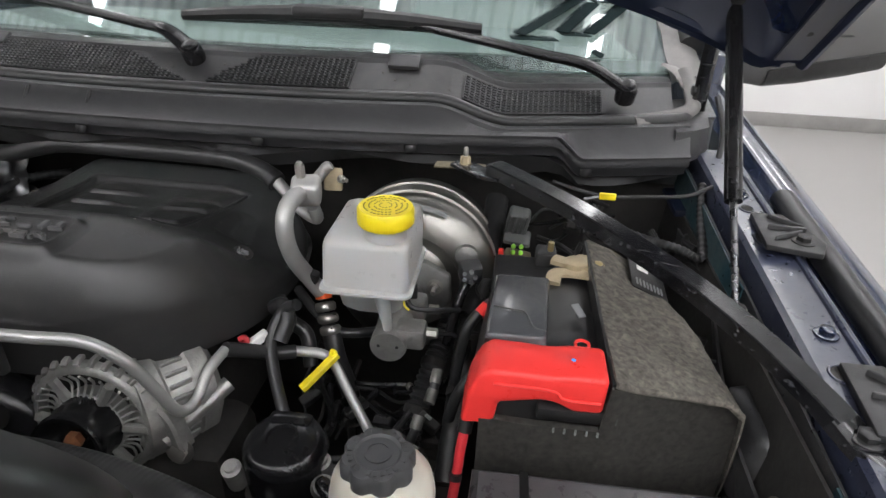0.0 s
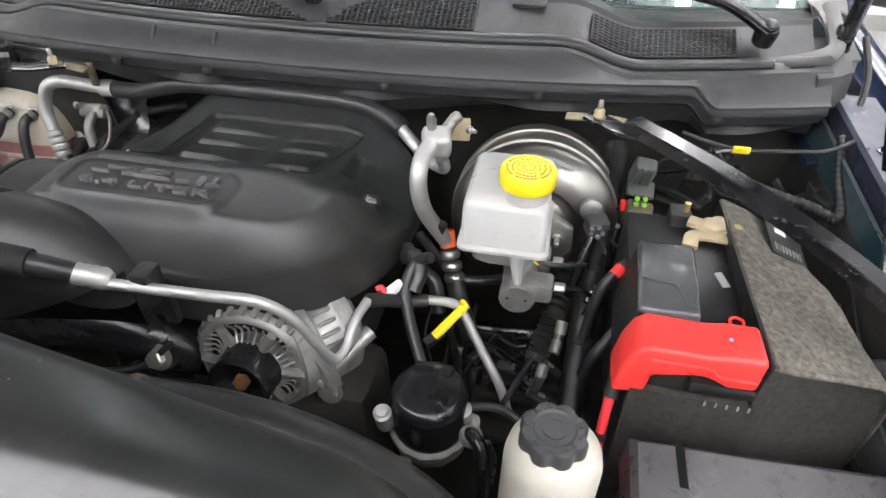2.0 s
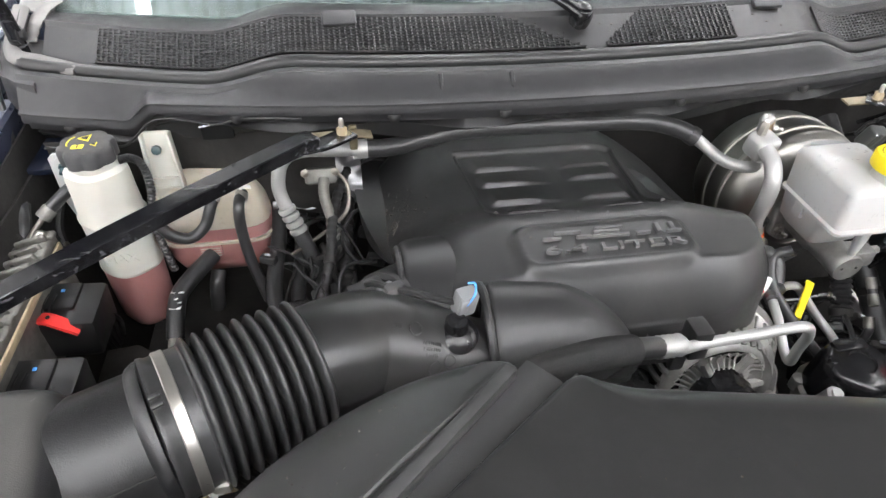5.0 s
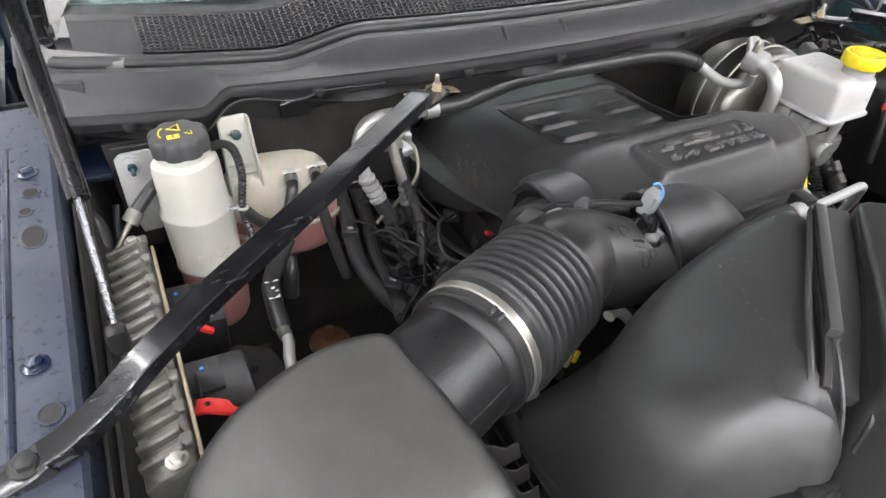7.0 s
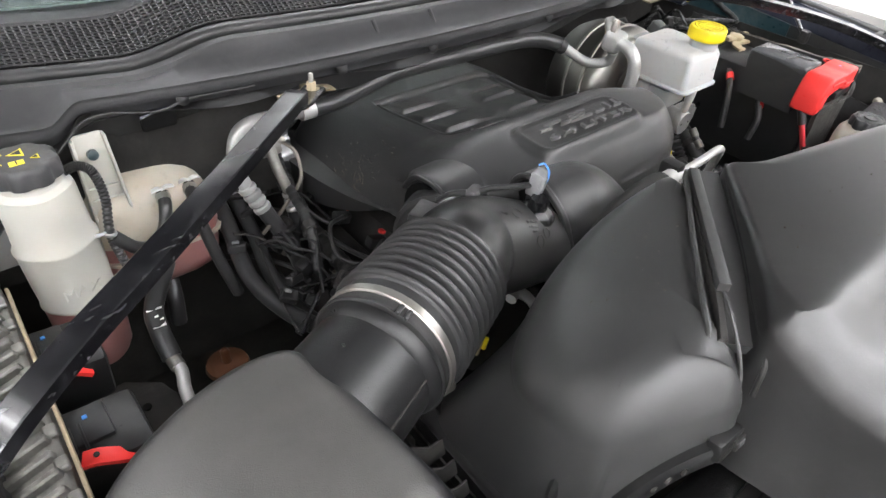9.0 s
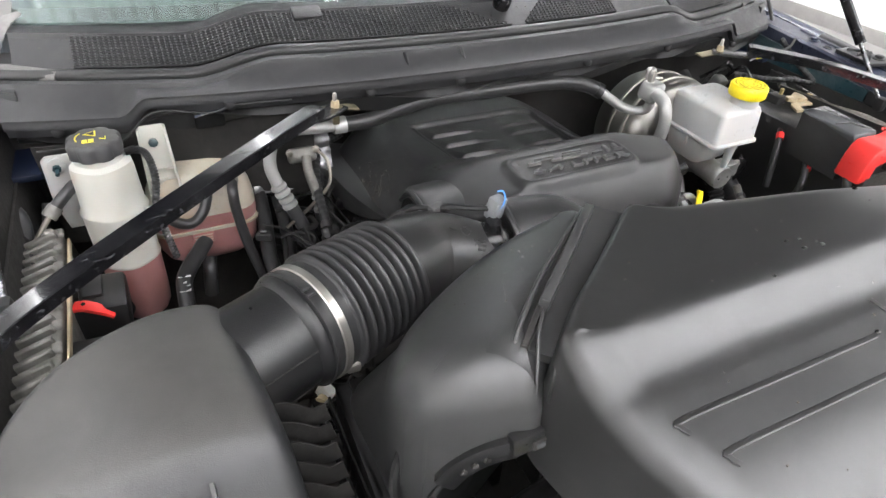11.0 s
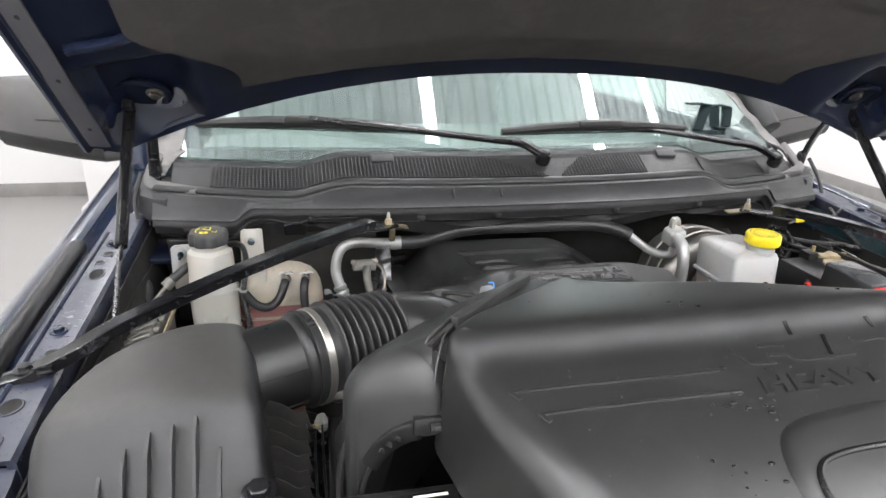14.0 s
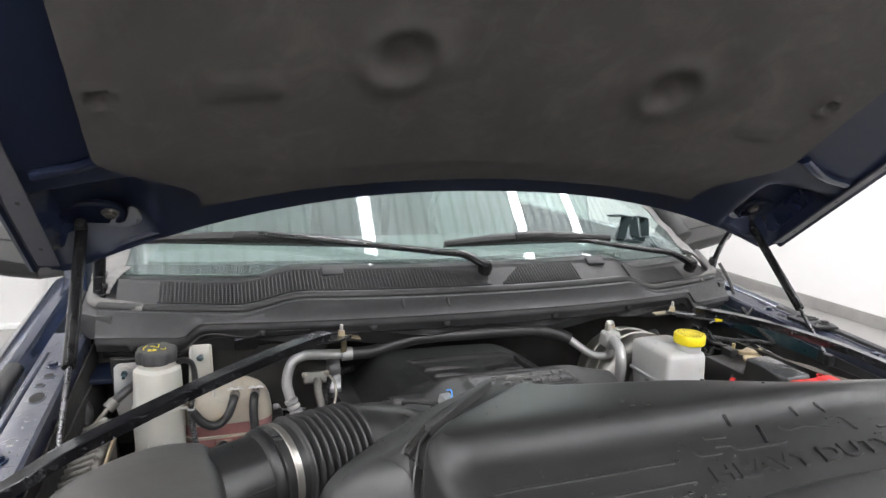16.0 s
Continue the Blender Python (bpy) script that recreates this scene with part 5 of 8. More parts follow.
# ---- coolant bottles ----
def ring4(x0, x1, y0, y1, z, r=0.012):
    pts = []
    for cx, cy, a0 in ((x1 - r, y1 - r, 0), (x0 + r, y1 - r, 90), (x0 + r, y0 + r, 180), (x1 - r, y0 + r, 270)):
        for k in range(5):
            a = radians(a0 + 22.5 * k)
            pts.append(Vector((cx + r * math.cos(a), cy + r * math.sin(a), z)))
    return pts


tank = thing("washer_tank", "tall milky plastic coolant bottle with a black cap", "coolant bottle", (-0.75, 0.05, 0.90))
TX, TY = -0.747, 0.050
def oval(a, r):
    return r * (1 + 0.05 * math.cos(2 * a) + 0.035 * math.cos(4 * a))
part("body", lathe([(0.02, 0.0), (0.032, 0.006), (0.038, 0.02), (0.0400, 0.05), (0.0412, 0.118)], (TX, TY, 0.895), n=48, wave=oval), COOLANT, tank, "pink coolant in the bottle's foot")
part("upper_body", lathe([(0.0412, 0.118), (0.0428, 0.121), (0.0428, 0.125), (0.0415, 0.129), (0.0425, 0.16), (0.0432, 0.208), (0.0446, 0.211), (0.0446, 0.215), (0.0415, 0.220), (0.0400, 0.25), (0.0394, 0.280), (0.0380, 0.290), (0.031, 0.296), (0.030, 0.304)], (TX, TY, 0.895), n=48, wave=oval), CLEARTANK, tank)
part("side_seam", tube([(TX + 0.0415, TY - 0.004, 1.02), (TX + 0.0435, TY - 0.004, 1.10), (TX + 0.0400, TY - 0.004, 1.18)], 0.0014, 6), CLEARTANK, tank)
lettering("MAX", 0.022, pose(TX + 0.004, TY - 0.0430, 1.052, 90, 0, 5), 0.0006, CLEARTANK, tank)
cap = part("cap", lathe([(0.0325, 0.0), (0.0358, 0.0015), (0.0362, 0.018), (0.0350, 0.0225), (0.0325, 0.0250), (0.0275, 0.0255), (0.010, 0.0257)], (TX, TY, 1.2003), n=120, wave=lambda a, r: r * (1.03 - 0.10 * (0.5 + 0.5 * math.cos(8 * a)) ** 2) if r > 0.029 else r), CAPGREY, tank, "dark grey screw cap with yellow warning print")
for px, py, rr in ((-0.001, 0.010, 0.011), (0.014, -0.008, 0.006)):
    part("warning_mark", lathe([(rr, 0), (rr * 0.97, 0.0006)], (TX + px, TY + py, 1.2262), n=3), PRINT, cap)
    part("warning_ink", lathe([(rr * 0.62, 0), (rr * 0.60, 0.0006)], (TX + px, TY + py, 1.2267), n=3), INK, cap)
bk = part("warning_mark", rbox((TX - 0.006, TY - 0.012, 1.2264), (0.015, 0.010, 0.0006), 0), PRINT, cap)
part("warning_ink", rbox((TX - 0.006, TY - 0.012, 1.2269), (0.0015, 0.008, 0.0005), 0), INK, cap)
for k in range(7):
    a = radians(140 + 10 * k)
    part("warning_text", rbox((TX + 0.022 * math.cos(a), TY + 0.022 * math.sin(a), 1.2264), (0.0018, 0.0030, 0.0005), 0, (0, 0, math.degrees(a))), PRINT, cap)
part("vent_hose", tube([(-0.712, 0.048, 1.196), (-0.697, 0.050, 1.197), (-0.684, 0.047, 1.186), (-0.681, 0.040, 1.150), (-0.690, 0.030, 1.104), (-0.686, 0.026, 1.06), (-0.68, 0.022, 1.01)], lambda s: 0.0056 + 0.0008 * math.cos(s * 330), 10, 40), RUBBER, tank, "black corrugated hose")
part("hose_tie", lathe([(0.0075, -0.002), (0.0085, -0.001), (0.0085, 0.001), (0.0075, 0.002)], (-0.690, 0.030, 1.104), (-0.1, -0.1, -0.7), 20), TANKW, tank, "white tie round the two hoses")
part("tie_tongue", rbox((-0.702, 0.029, 1.108), (0.016, 0.003, 0.005), 0.001), TANKW, tank)

tnk2 = thing("coolant_reservoir", "yellowed plastic coolant reservoir with pink coolant", "coolant reservoir", (-0.61, 0.12, 0.95))
def shell_rings(rows, x0=-0.708, x1=-0.533, y0=0.068, y1=0.195):
    return [ring4(x0 + d, x1 - d, y0 + d * 0.8, y1 - d * 0.8, z, max(0.006, 0.034 - 0.35 * d)) for d, z in rows]


part("upper_half", loft(shell_rings(((0.0004, 1.046), (0.001, 1.060), (0.005, 1.084), (0.013, 1.102), (0.026, 1.116), (0.044, 1.125), (0.060, 1.128)))), TANKP, tnk2)
part("lower_half", loft(shell_rings(((0.050, 0.938), (0.030, 0.944), (0.014, 0.958), (0.005, 0.980), (0.002, 1.018), (0.0, 1.032), (0.0004, 1.0455)))), COOLANT, tnk2, "pink coolant in the lower half")
part("seam", loft(shell_rings(((-0.004, 1.0175), (-0.004, 1.0225)))), TANKP, tnk2)
part("moulded_plate", rbox((-0.632, 0.068, 1.005), (0.036, 0.006, 0.024), 0.002), COOLANT, tnk2)
for k in range(4):
    part("moulded_line", rbox((-0.632, 0.0645, 0.997 + 0.005 * k), (0.030, 0.002, 0.0014), 0.0004, segs=1), TANKP, tnk2)
part("outlet", tube([(-0.63, 0.07, 0.96), (-0.635, 0.05, 0.94), (-0.64, 0.045, 0.90)], 0.012, 12), RUBBER, tnk2)
tab = part("mounting_tab", rbox((-0.671, 0.096, 1.150), (0.046, 0.006, 0.118), 0.003, (-5, 0, 0), taper=0.80), CLEARTANK, tnk2, "milky plastic mounting tab")
for e, tilt in ((-0.021, 2.2), (0.021, -2.2)):
    part("tab_flange", rbox((-0.671 + e, 0.090, 1.150), (0.004, 0.016, 0.116), 0.0015, (-5, tilt, 0)), CLEARTANK, tab)
for z in (1.118, 1.135):
    part("tab_rib", rbox((-0.671, 0.090, z), (0.040, 0.006, 0.003), 0.001, (-5, 0, 0)), CLEARTANK, tab)
part("tab_bolt", lathe([(0.007, 0), (0.007, 0.006), (0.004, 0.008)], (-0.672, 0.088, 1.186), (0, -1, 0.1), 8), TEAL, tab)
for x, e in ((-0.607, [(-0.607, 0.075, 1.108), (-0.612, 0.055, 1.10), (-0.624, 0.042, 1.075), (-0.645, 0.030, 1.064), (-0.668, 0.026, 1.074), (-0.688, 0.028, 1.100)]),
             (-0.567, [(-0.567, 0.085, 1.103), (-0.572, 0.06, 1.095), (-0.573, 0.045, 1.06), (-0.565, 0.03, 1.0), (-0.55, 0.02, 0.93)])):
    part("hose", tube(e, 0.0088, 12), RUBBER, tnk2, "black rubber overflow hose")
    part("hose_clip", lathe([(0.0100, 0), (0.0104, 0.002), (0.0100, 0.005), (0.0104, 0.008), (0.0100, 0.010)], Vector(e[0]).lerp(Vector(e[1]), 0.15), Vector(e[1]) - Vector(e[0]), 16), STEEL, tnk2)
    for q in (-1, 1):
        part("clip_ear", bar([Vector(e[0]) + Vector((0, -0.004, 0.010)), Vector(e[0]) + Vector((q * 0.006, -0.007, 0.014)), Vector(e[0]) + Vector((q * 0.014, -0.005, 0.011))], 0.009, 0.003, 3), WHITEPL, tnk2)

# ---- air conditioning lines ----
acl = thing("air_con_line", "insulated air conditioning line with bright pipe ends", "pipe", (-0.1, 0.05, 1.15))
part("suction_pipe", tube([(-0.372, 0.066, 1.176), (-0.42, 0.066, 1.178), (-0.468, 0.064, 1.181), (-0.496, 0.060, 1.168), (-0.507, 0.053, 1.130), (-0.500, 0.044, 1.095)], 0.0105, 14), ALU, acl, "bright aluminium pipe bend")
for k in range(4):
    p = Vector((-0.499, 0.043, 1.092)).lerp(Vector((-0.486, 0.032, 1.060)), k / 3)
    part("crimp", lathe([(0.0118, -0.005), (0.0138, -0.003), (0.0138, 0.002), (0.0118, 0.005)], p, (0.013, -0.011, -0.032), 18), ALU, acl)
part("drop_hose", tube([(-0.486, 0.032, 1.060), (-0.472, 0.018, 1.025), (-0.455, 0.0, 0.97), (-0.44, -0.02, 0.86)], 0.0122, 12), RUBBER, acl)
part("main_hose", tube([(-0.385, 0.067, 1.176), (-0.33, 0.066, 1.176), (-0.28, 0.060, 1.190), (-0.22, 0.055, 1.203), (-0.1, 0.05, 1.205), (0.0, 0.045, 1.206), (0.06, 0.040, 1.204), (0.105, 0.028, 1.196), (0.133, 0.014, 1.185)], 0.0135, 14), RUBBER, acl, "black insulated rubber hose")
part("collar", lathe([(0.0145, 0), (0.0145, 0.022)], (-0.392, 0.0665, 1.176), (1, 0, 0), 18), ALU, acl)
part("hanger", rbox((-0.39, 0.052, 1.205), (0.012, 0.008, 0.04), 0.003), DIRTZINC, acl)
part("liquid_pipe", tube([(0.130, 0.016, 1.186), (0.152, 0.004, 1.170), (0.172, -0.008, 1.157), (0.192, -0.020, 1.152), (0.206, -0.038, 1.160), (0.204, -0.046, 1.180)], 0.0090, 14), ALU, acl, "bright aluminium pipe")
part("hose_tie", lathe([(0.0148, 0), (0.0148, 0.012)], (0.122, 0.020, 1.190), (0.6, -0.35, -0.33), 16), DARKPL, acl)
blk = part("block", rbox((0.197, -0.048, 1.204), (0.040, 0.036, 0.036), 0.009, (10, 0, 14), 3), ALU, acl, "cast aluminium joint block")
part("block_bolt", lathe([(0.007, 0), (0.007, 0.018), (0.004, 0.024)], (0.190, -0.046, 1.220), (0, -0.1, 1), 6), STEEL, blk)
part("valve", lathe([(0.008, 0), (0.008, 0.024), (0.006, 0.03)], (0.205, -0.030, 1.212), (0.4, 0.6, 0.5), 12), CAST, blk)
part("valve_cap", lathe([(0.006, 0), (0.007, 0.004), (0.007, 0.012), (0.004, 0.014)], (0.213, -0.020, 1.224), (0.7, 0.3, 0.4), 14), CAST, blk)
dc = part("fixing_plate", rbox((0.224, -0.012, 1.208), (0.026, 0.004, 0.032), 0.003, (-12, 0, 6)), BEIGE, blk, "dirty beige fixing plate")
part("plate_bolt", lathe([(0.0055, 0), (0.0055, 0.006), (0.003, 0.007), (0.003, 0.014)], (0.234, -0.014, 1.210), (0.8, -0.5, 0.1), 10), STEEL, dc)
part("down_pipe", tube([(0.193, -0.062, 1.206), (0.188, -0.090, 1.203), (0.186, -0.106, 1.188), (0.187, -0.110, 1.162), (0.192, -0.103, 1.130), (0.203, -0.090, 1.098), (0.222, -0.080, 1.062)], 0.0115, 14), ALU, acl, "bright aluminium drop pipe")
part("pipe_clip", rbox((0.212, -0.090, 1.094), (0.016, 0.014, 0.022), 0.004, (10, 20, 0)), DARKPL, acl)
part("tape", lathe([(0.0115, -0.012), (0.0118, -0.010), (0.0118, 0.010), (0.0115, 0.012)], (0.2205, -0.0785, 1.068), (0.22, -0.41, -0.85), 16), ORANGE, acl, "orange marker tape")
for k in range(3):
    p = Vector((0.226, -0.088, 1.047)).lerp(Vector((0.236, -0.102, 1.018)), k / 2)
    part("crimp", lathe([(0.0125, -0.006), (0.015, -0.003), (0.015, 0.003), (0.0125, 0.006)], p, (0.22, -0.41, -0.85), 18), STEEL, acl)
part("lower_hose", tube([(0.236, -0.102, 1.018), (0.25, -0.12, 0.98), (0.27, -0.13, 0.92), (0.28, -0.14, 0.82)], 0.0135, 12), RUBBER, acl)

# ---- brake servo ----
srv = thing("brake_servo", "round bright steel brake servo with cast master cylinder", "brake servo", (0.32, 0.03, 0.93))
BC, BA = Vector((0.335, 0.0, 1.060)), Vector((0, -1, 0.10))
part("shell", lathe([(0.08, -0.125), (0.112, -0.115), (0.123, -0.09), (0.124, -0.052), (0.1225, -0.030), (0.1235, -0.014), (0.1245, -0.006), (0.1225, 0.001), (0.118, 0.009), (0.110, 0.016), (0.098, 0.022), (0.090, 0.026), (0.072, 0.028), (0.066, 0.023), (0.056, 0.023),
     (0.052, 0.027), (0.03, 0.029)], BC, BA, 72), BOOST, srv)
for h in (-0.060, -0.020):
    part("rim_band", lathe([(0.1235, h - 0.004), (0.1265, h - 0.003), (0.1265, h + 0.003), (0.1235, h + 0.004)], BC, BA, 72), STEEL, srv, "bright rolled rim")
part("sticker", sheet(lambda u, v: BC + Vector((0.116 * math.cos(math.pi * (0.36 + 0.20 * u)), -0.0115 - 0.006 * v, 0.004 + (0.1165 - 0.006 * v) * math.sin(math.pi * (0.36 + 0.20 * u)))), 16, 2, 0.0006, back=(0, -0.7, 0.7)), GREYPL, srv, "pale printed sticker")
part("flange_plate", prism([(0.285, 1.02), (0.28, 1.075), (0.31, 1.10), (0.36, 1.105), (0.395, 1.085), (0.398, 1.045), (0.36, 1.008), (0.31, 1.005)], -0.042, -0.028, "y", 0.004), CAST, srv)
for x, z in ((0.296, 1.032), (0.374, 1.068)):
    hexbolt("stud_nut", (x, -0.042, z), (0, -1, 0.1), 0.008, STEEL, srv)
    part("stud", lathe([(0.004, 0), (0.004, 0.018), (0.003, 0.019)], (x, -0.046, z), (0, -1, 0.1), 10), STEEL, srv)
mc = part("master_cylinder", lathe([(0.027, 0), (0.027, 0.05), (0.024, 0.055), (0.0225, 0.10), (0.0238, 0.104), (0.0238, 0.120), (0.0225, 0.123), (0.008, 0.1235)], (0.330, -0.042, 1.052), (0, -1, -0.04), 32), CAST, srv, "cast aluminium master cylinder")
for e in (-0.012, 0.012):
    part("end_mark", lathe([(0.0022, 0), (0.0018, 0.0006)], (0.330 + e, -0.1655, 1.049), (0, -1, 0), 10), INK, mc)
part("port_block", rbox((0.356, -0.142, 1.056), (0.040, 0.034, 0.030), 0.006), CAST, mc)
part("port_block", rbox((0.352, -0.088, 1.062), (0.034, 0.034, 0.030), 0.006), CAST, mc)
for x, y in ((0.372, -0.088), (0.377, -0.142)):
    part("union", lathe([(0.0068, 0), (0.0068, 0.013), (0.004, 0.015)], (x, y, 1.060), (1, 0, 0), 6), STEEL, mc)
part("pipe", tube([(0.385, -0.088, 1.06), (0.412, -0.085, 1.058), (0.425, -0.06, 1.03), (0.425, -0.04, 0.95)], 0.003, 8), GLOSSPL, srv)
part("pipe", tube([(0.390, -0.142, 1.06), (0.415, -0.140, 1.058), (0.432, -0.128, 1.03), (0.418, -0.12, 0.99), (0.395, -0.12, 0.95)], 0.0035, 8), GLOSSPL, srv)
lead = part("level_lead", tube([(0.345, -0.120, 1.105), (0.352, -0.130, 1.092), (0.364, -0.132, 1.088), (0.39, -0.125, 1.085), (0.415, -0.105, 1.075)], 0.0035, 8), DARKPL, srv, "black lead with a yellow-green wire")
part("wire", tube([(0.344, -0.124, 1.104), (0.346, -0.134, 1.094), (0.353, -0.139, 1.090)], 0.0014, 6), PRINT, lead)
part("plug", rbox((0.352, -0.122, 1.108), (0.018, 0.012, 0.018), 0.002, (10, 0, 8)), DARKPL, lead)
res = thing("brake_fluid_reservoir", "white translucent brake fluid reservoir with a yellow cap", "fluid reservoir", (0.31, -0.11, 1.12))
part("body", loft([ring4(0.262, 0.352, -0.174, -0.06, 1.132), ring4(0.2495, 0.3625, -0.186, -0.052, 1.1345), ring4(0.2495, 0.3625, -0.186, -0.052, 1.1385), ring4(0.2535, 0.3585, -0.181, -0.056, 1.141, 0.010),
     ring4(0.2550, 0.3570, -0.178, -0.050, 1.192, 0.010), ring4(0.2570, 0.3555, -0.174, -0.052, 1.199, 0.010), ring4(0.264, 0.350, -0.164, -0.060, 1.2045)]), TANKW, res)
part("lower_tank", loft([ring4(0.275, 0.335, -0.13, -0.06, 1.075), ring4(0.264, 0.343, -0.142, -0.055, 1.088), ring4(0.260, 0.348, -0.150, -0.052, 1.126)]), TANKW, res)
part("neck", lathe([(0.026, 0), (0.0245, 0.02)], (0.327, -0.152, 1.202), n=28), TANKW, res)
part("foot", tube([(0.322, -0.162, 1.132), (0.326, -0.160, 1.10), (0.329, -0.157, 1.070)], lambda s: 0.011 - 0.0055 * s, 12), TANKW, res)
part("side_tab", rbox((0.262, -0.10, 1.120), (0.014, 0.020, 0.022), 0.003), TANKW, res)
ycap = part("cap", lathe([(0.0315, 0.0), (0.0330, 0.002), (0.0330, 0.018), (0.0308, 0.021), (0.028, 0.0205), (0.012, 0.0215)], (0.327, -0.152, 1.219), n=60, wave=lambda a, r: r * (1 + 0.012 * math.cos(24 * a)) if r > 0.0305 else r), YELLOW, res, "yellow screw cap")
for rr in (0.007, 0.013, 0.019, 0.025):
    bm = bmesh.new()
    nn = int(rr * 1500)
    for i in range(nn):
        if i % 7 != 3:
            a = 2 * math.pi * i / nn
            rbox((0.327 + rr * math.cos(a), -0.152 + rr * math.sin(a), 1.2404), (0.0016, 0.0030, 0.0005), 0, (0, 0, math.degrees(a)), bm=bm)
    part("print_ring", bm, CAPINK, ycap)

# ---- battery corner ----
bat = thing("battery", "black car battery in a dusty grey felt jacket", "car battery", (0.57, -0.22, 0.96))
part("case", rbox((0.514, -0.205, 1.055), (0.118, 0.27, 0.185), 0.006), PLASTIC, bat)
def jacket_pt(u, v):
    """The draped felt: flat by the terminals, sloping to the wing, falling at its outer edge."""
    y = -0.347 + 0.305 * u
    edge = 0.706 - 0.055 * u ** 2
    y2 = y + 0.045 * (1 - u) * v
    if v < 0.72:
        x = 0.574 + (edge - 0.574) * v / 0.72
        z = 1.177 - 0.040 * v / 0.72 - 0.012 * sstep(v / 0.72, 0.85, 1.0) - 0.012 * u
    else:
        q = (v - 0.72) / 0.28
        x = edge + 0.006 * math.sin(q * 2.5)
        z = 1.125 - 0.012 * u - 0.14 * q
    dent = 0.006 * noise.noise(Vector((x * 16, y * 13, z * 9))) + 0.0016 * noise.noise(Vector((x * 70, y * 70, z * 50)))
    return Vector((x, y2, z + dent))


jk = part("jacket", sheet(jacket_pt, 60, 60, 0.006, back=(0.3, 0, 1)), FELT, bat, "worn dusty grey felt heat jacket")
part("jacket_front", sheet(lambda u, v: Vector((0.455 + 0.251 * u, -0.351 + 0.045 * max(0, (u - 0.47) / 0.53) + 0.003 * noise.noise(Vector((u * 7, v * 5, 3))), (1.122 if u < 0.45 else 1.174 - 0.040 * (u - 0.45) / 0.55 - 0.012 * sstep(u, 0.90, 1.0)) * (1 - v) + 0.95 * v)), 50, 14, 0.008, back=(0, -1, 0)), FELTSHADE, bat, "felt jacket front with its shade painted in")
part("jacket_seam", tube([jacket_pt(0.0, v) + Vector((0, 0, -0.002)) for v in (0.0, 0.12, 0.24, 0.36, 0.48, 0.60, 0.70)], 0.0035, 8, 4), FELT, bat)
part("jacket_edge", sheet(lambda u, v: Vector((0.5735, -0.347 + 0.30 * u, 1.176 - 0.012 * u - 0.035 * v)), 20, 2, 0.003, back=(1, 0, 0)), DARKPL, bat, "dark inner edge of the felt jacket")
tc = part("terminal_cover", rbox((0.487, -0.243, 1.168), (0.060, 0.116, 0.034), 0.005, (0, -3, -3), 3), SMOKE, bat, "glossy black terminal cover")
part("cover_ledge", rbox((0.492, -0.285, 1.166), (0.046, 0.034, 0.030), 0.004, (0, -3, -3)), SMOKE, tc)
part("cover_ridge", tube([(0.460, -0.255, 1.1865), (0.478, -0.259, 1.1865), (0.492, -0.262, 1.1865), (0.500, -0.285, 1.1860), (0.512, -0.290, 1.185)], 0.0012, 6), CAPGREY, tc)
part("cover_flank", loft([[Vector(p) for p in q] for q in ([(0.458, -0.190, 1.180), (0.455, -0.300, 1.178), (0.440, -0.305, 1.10), (0.446, -0.19, 1.10)], [(0.464, -0.190, 1.178), (0.464, -0.300, 1.176), (0.460, -0.305, 1.10), (0.462, -0.19, 1.10)])]), PLASTIC, tc)
part("terminal_post", lathe([(0.010, 0), (0.009, 0.016)], (0.565, -0.095, 1.148), n=20), BEIGE, bat)
part("hold_down", bar([(0.527, -0.140, 1.150), (0.532, -0.122, 1.153), (0.550, -0.118, 1.154), (0.578, -0.124, 1.155), (0.586, -0.128, 1.154)], 0.018, 0.006), BEIGE, bat)
redc = thing("terminal_boot", "bright red plastic battery terminal cover", "terminal cover", (0.51, -0.31, 1.12))
part("shell", prism([(0.437, 1.112), (0.443, 1.150), (0.452, 1.172), (0.462, 1.180), (0.520, 1.178), (0.534, 1.181), (0.568, 1.181), (0.567, 1.141), (0.540, 1.140), (0.524, 1.148), (0.512, 1.150), (0.472, 1.142), (0.469, 1.116)], -0.350, -0.299, "y", 0.0055, segs=3), RED, redc)
part("ridge", tube([(0.466, -0.3505, 1.166), (0.518, -0.3505, 1.164), (0.530, -0.3508, 1.156), (0.563, -0.3508, 1.155)], 0.0015, 6), RED, redc)
part("blue_dot", lathe([(0.002, 0), (0.002, 0.0006)], (0.537, -0.325, 1.1812), n=10), BLUEWIRE, redc)
part("loop", tube([(0.541, -0.301, 1.178), (0.541, -0.294, 1.179), (0.547, -0.290, 1.179), (0.553, -0.294, 1.179), (0.553, -0.301, 1.178)], 0.0016, 8), RED, redc)
rcb = thing("red_cable", "red battery cable with black ties", "cable", (0.44, -0.36, 1.0))
part("cable", tube([(0.445, -0.325, 1.112), (0.440, -0.345, 1.075), (0.437, -0.365, 1.04), (0.432, -0.40, 1.00), (0.43, -0.44, 0.93)], 0.0052, 12), REDWIRE, rcb)
part("sleeve", tube([(0.446, -0.322, 1.118), (0.442, -0.337, 1.090)], 0.0075, 12), RUBBER, rcb)
for z in (1.05, 1.01):
    part("tie", lathe([(0.0064, 0), (0.0064, 0.006)], (0.4375, -0.362 - (1.05 - z), z), (0, 0.4, 1), 14), DARKPL, rcb)
fuse = thing("fuse_box", "dark plastic fuse box with a dusty lid", "fuse box", (0.6, -0.5, 0.95))
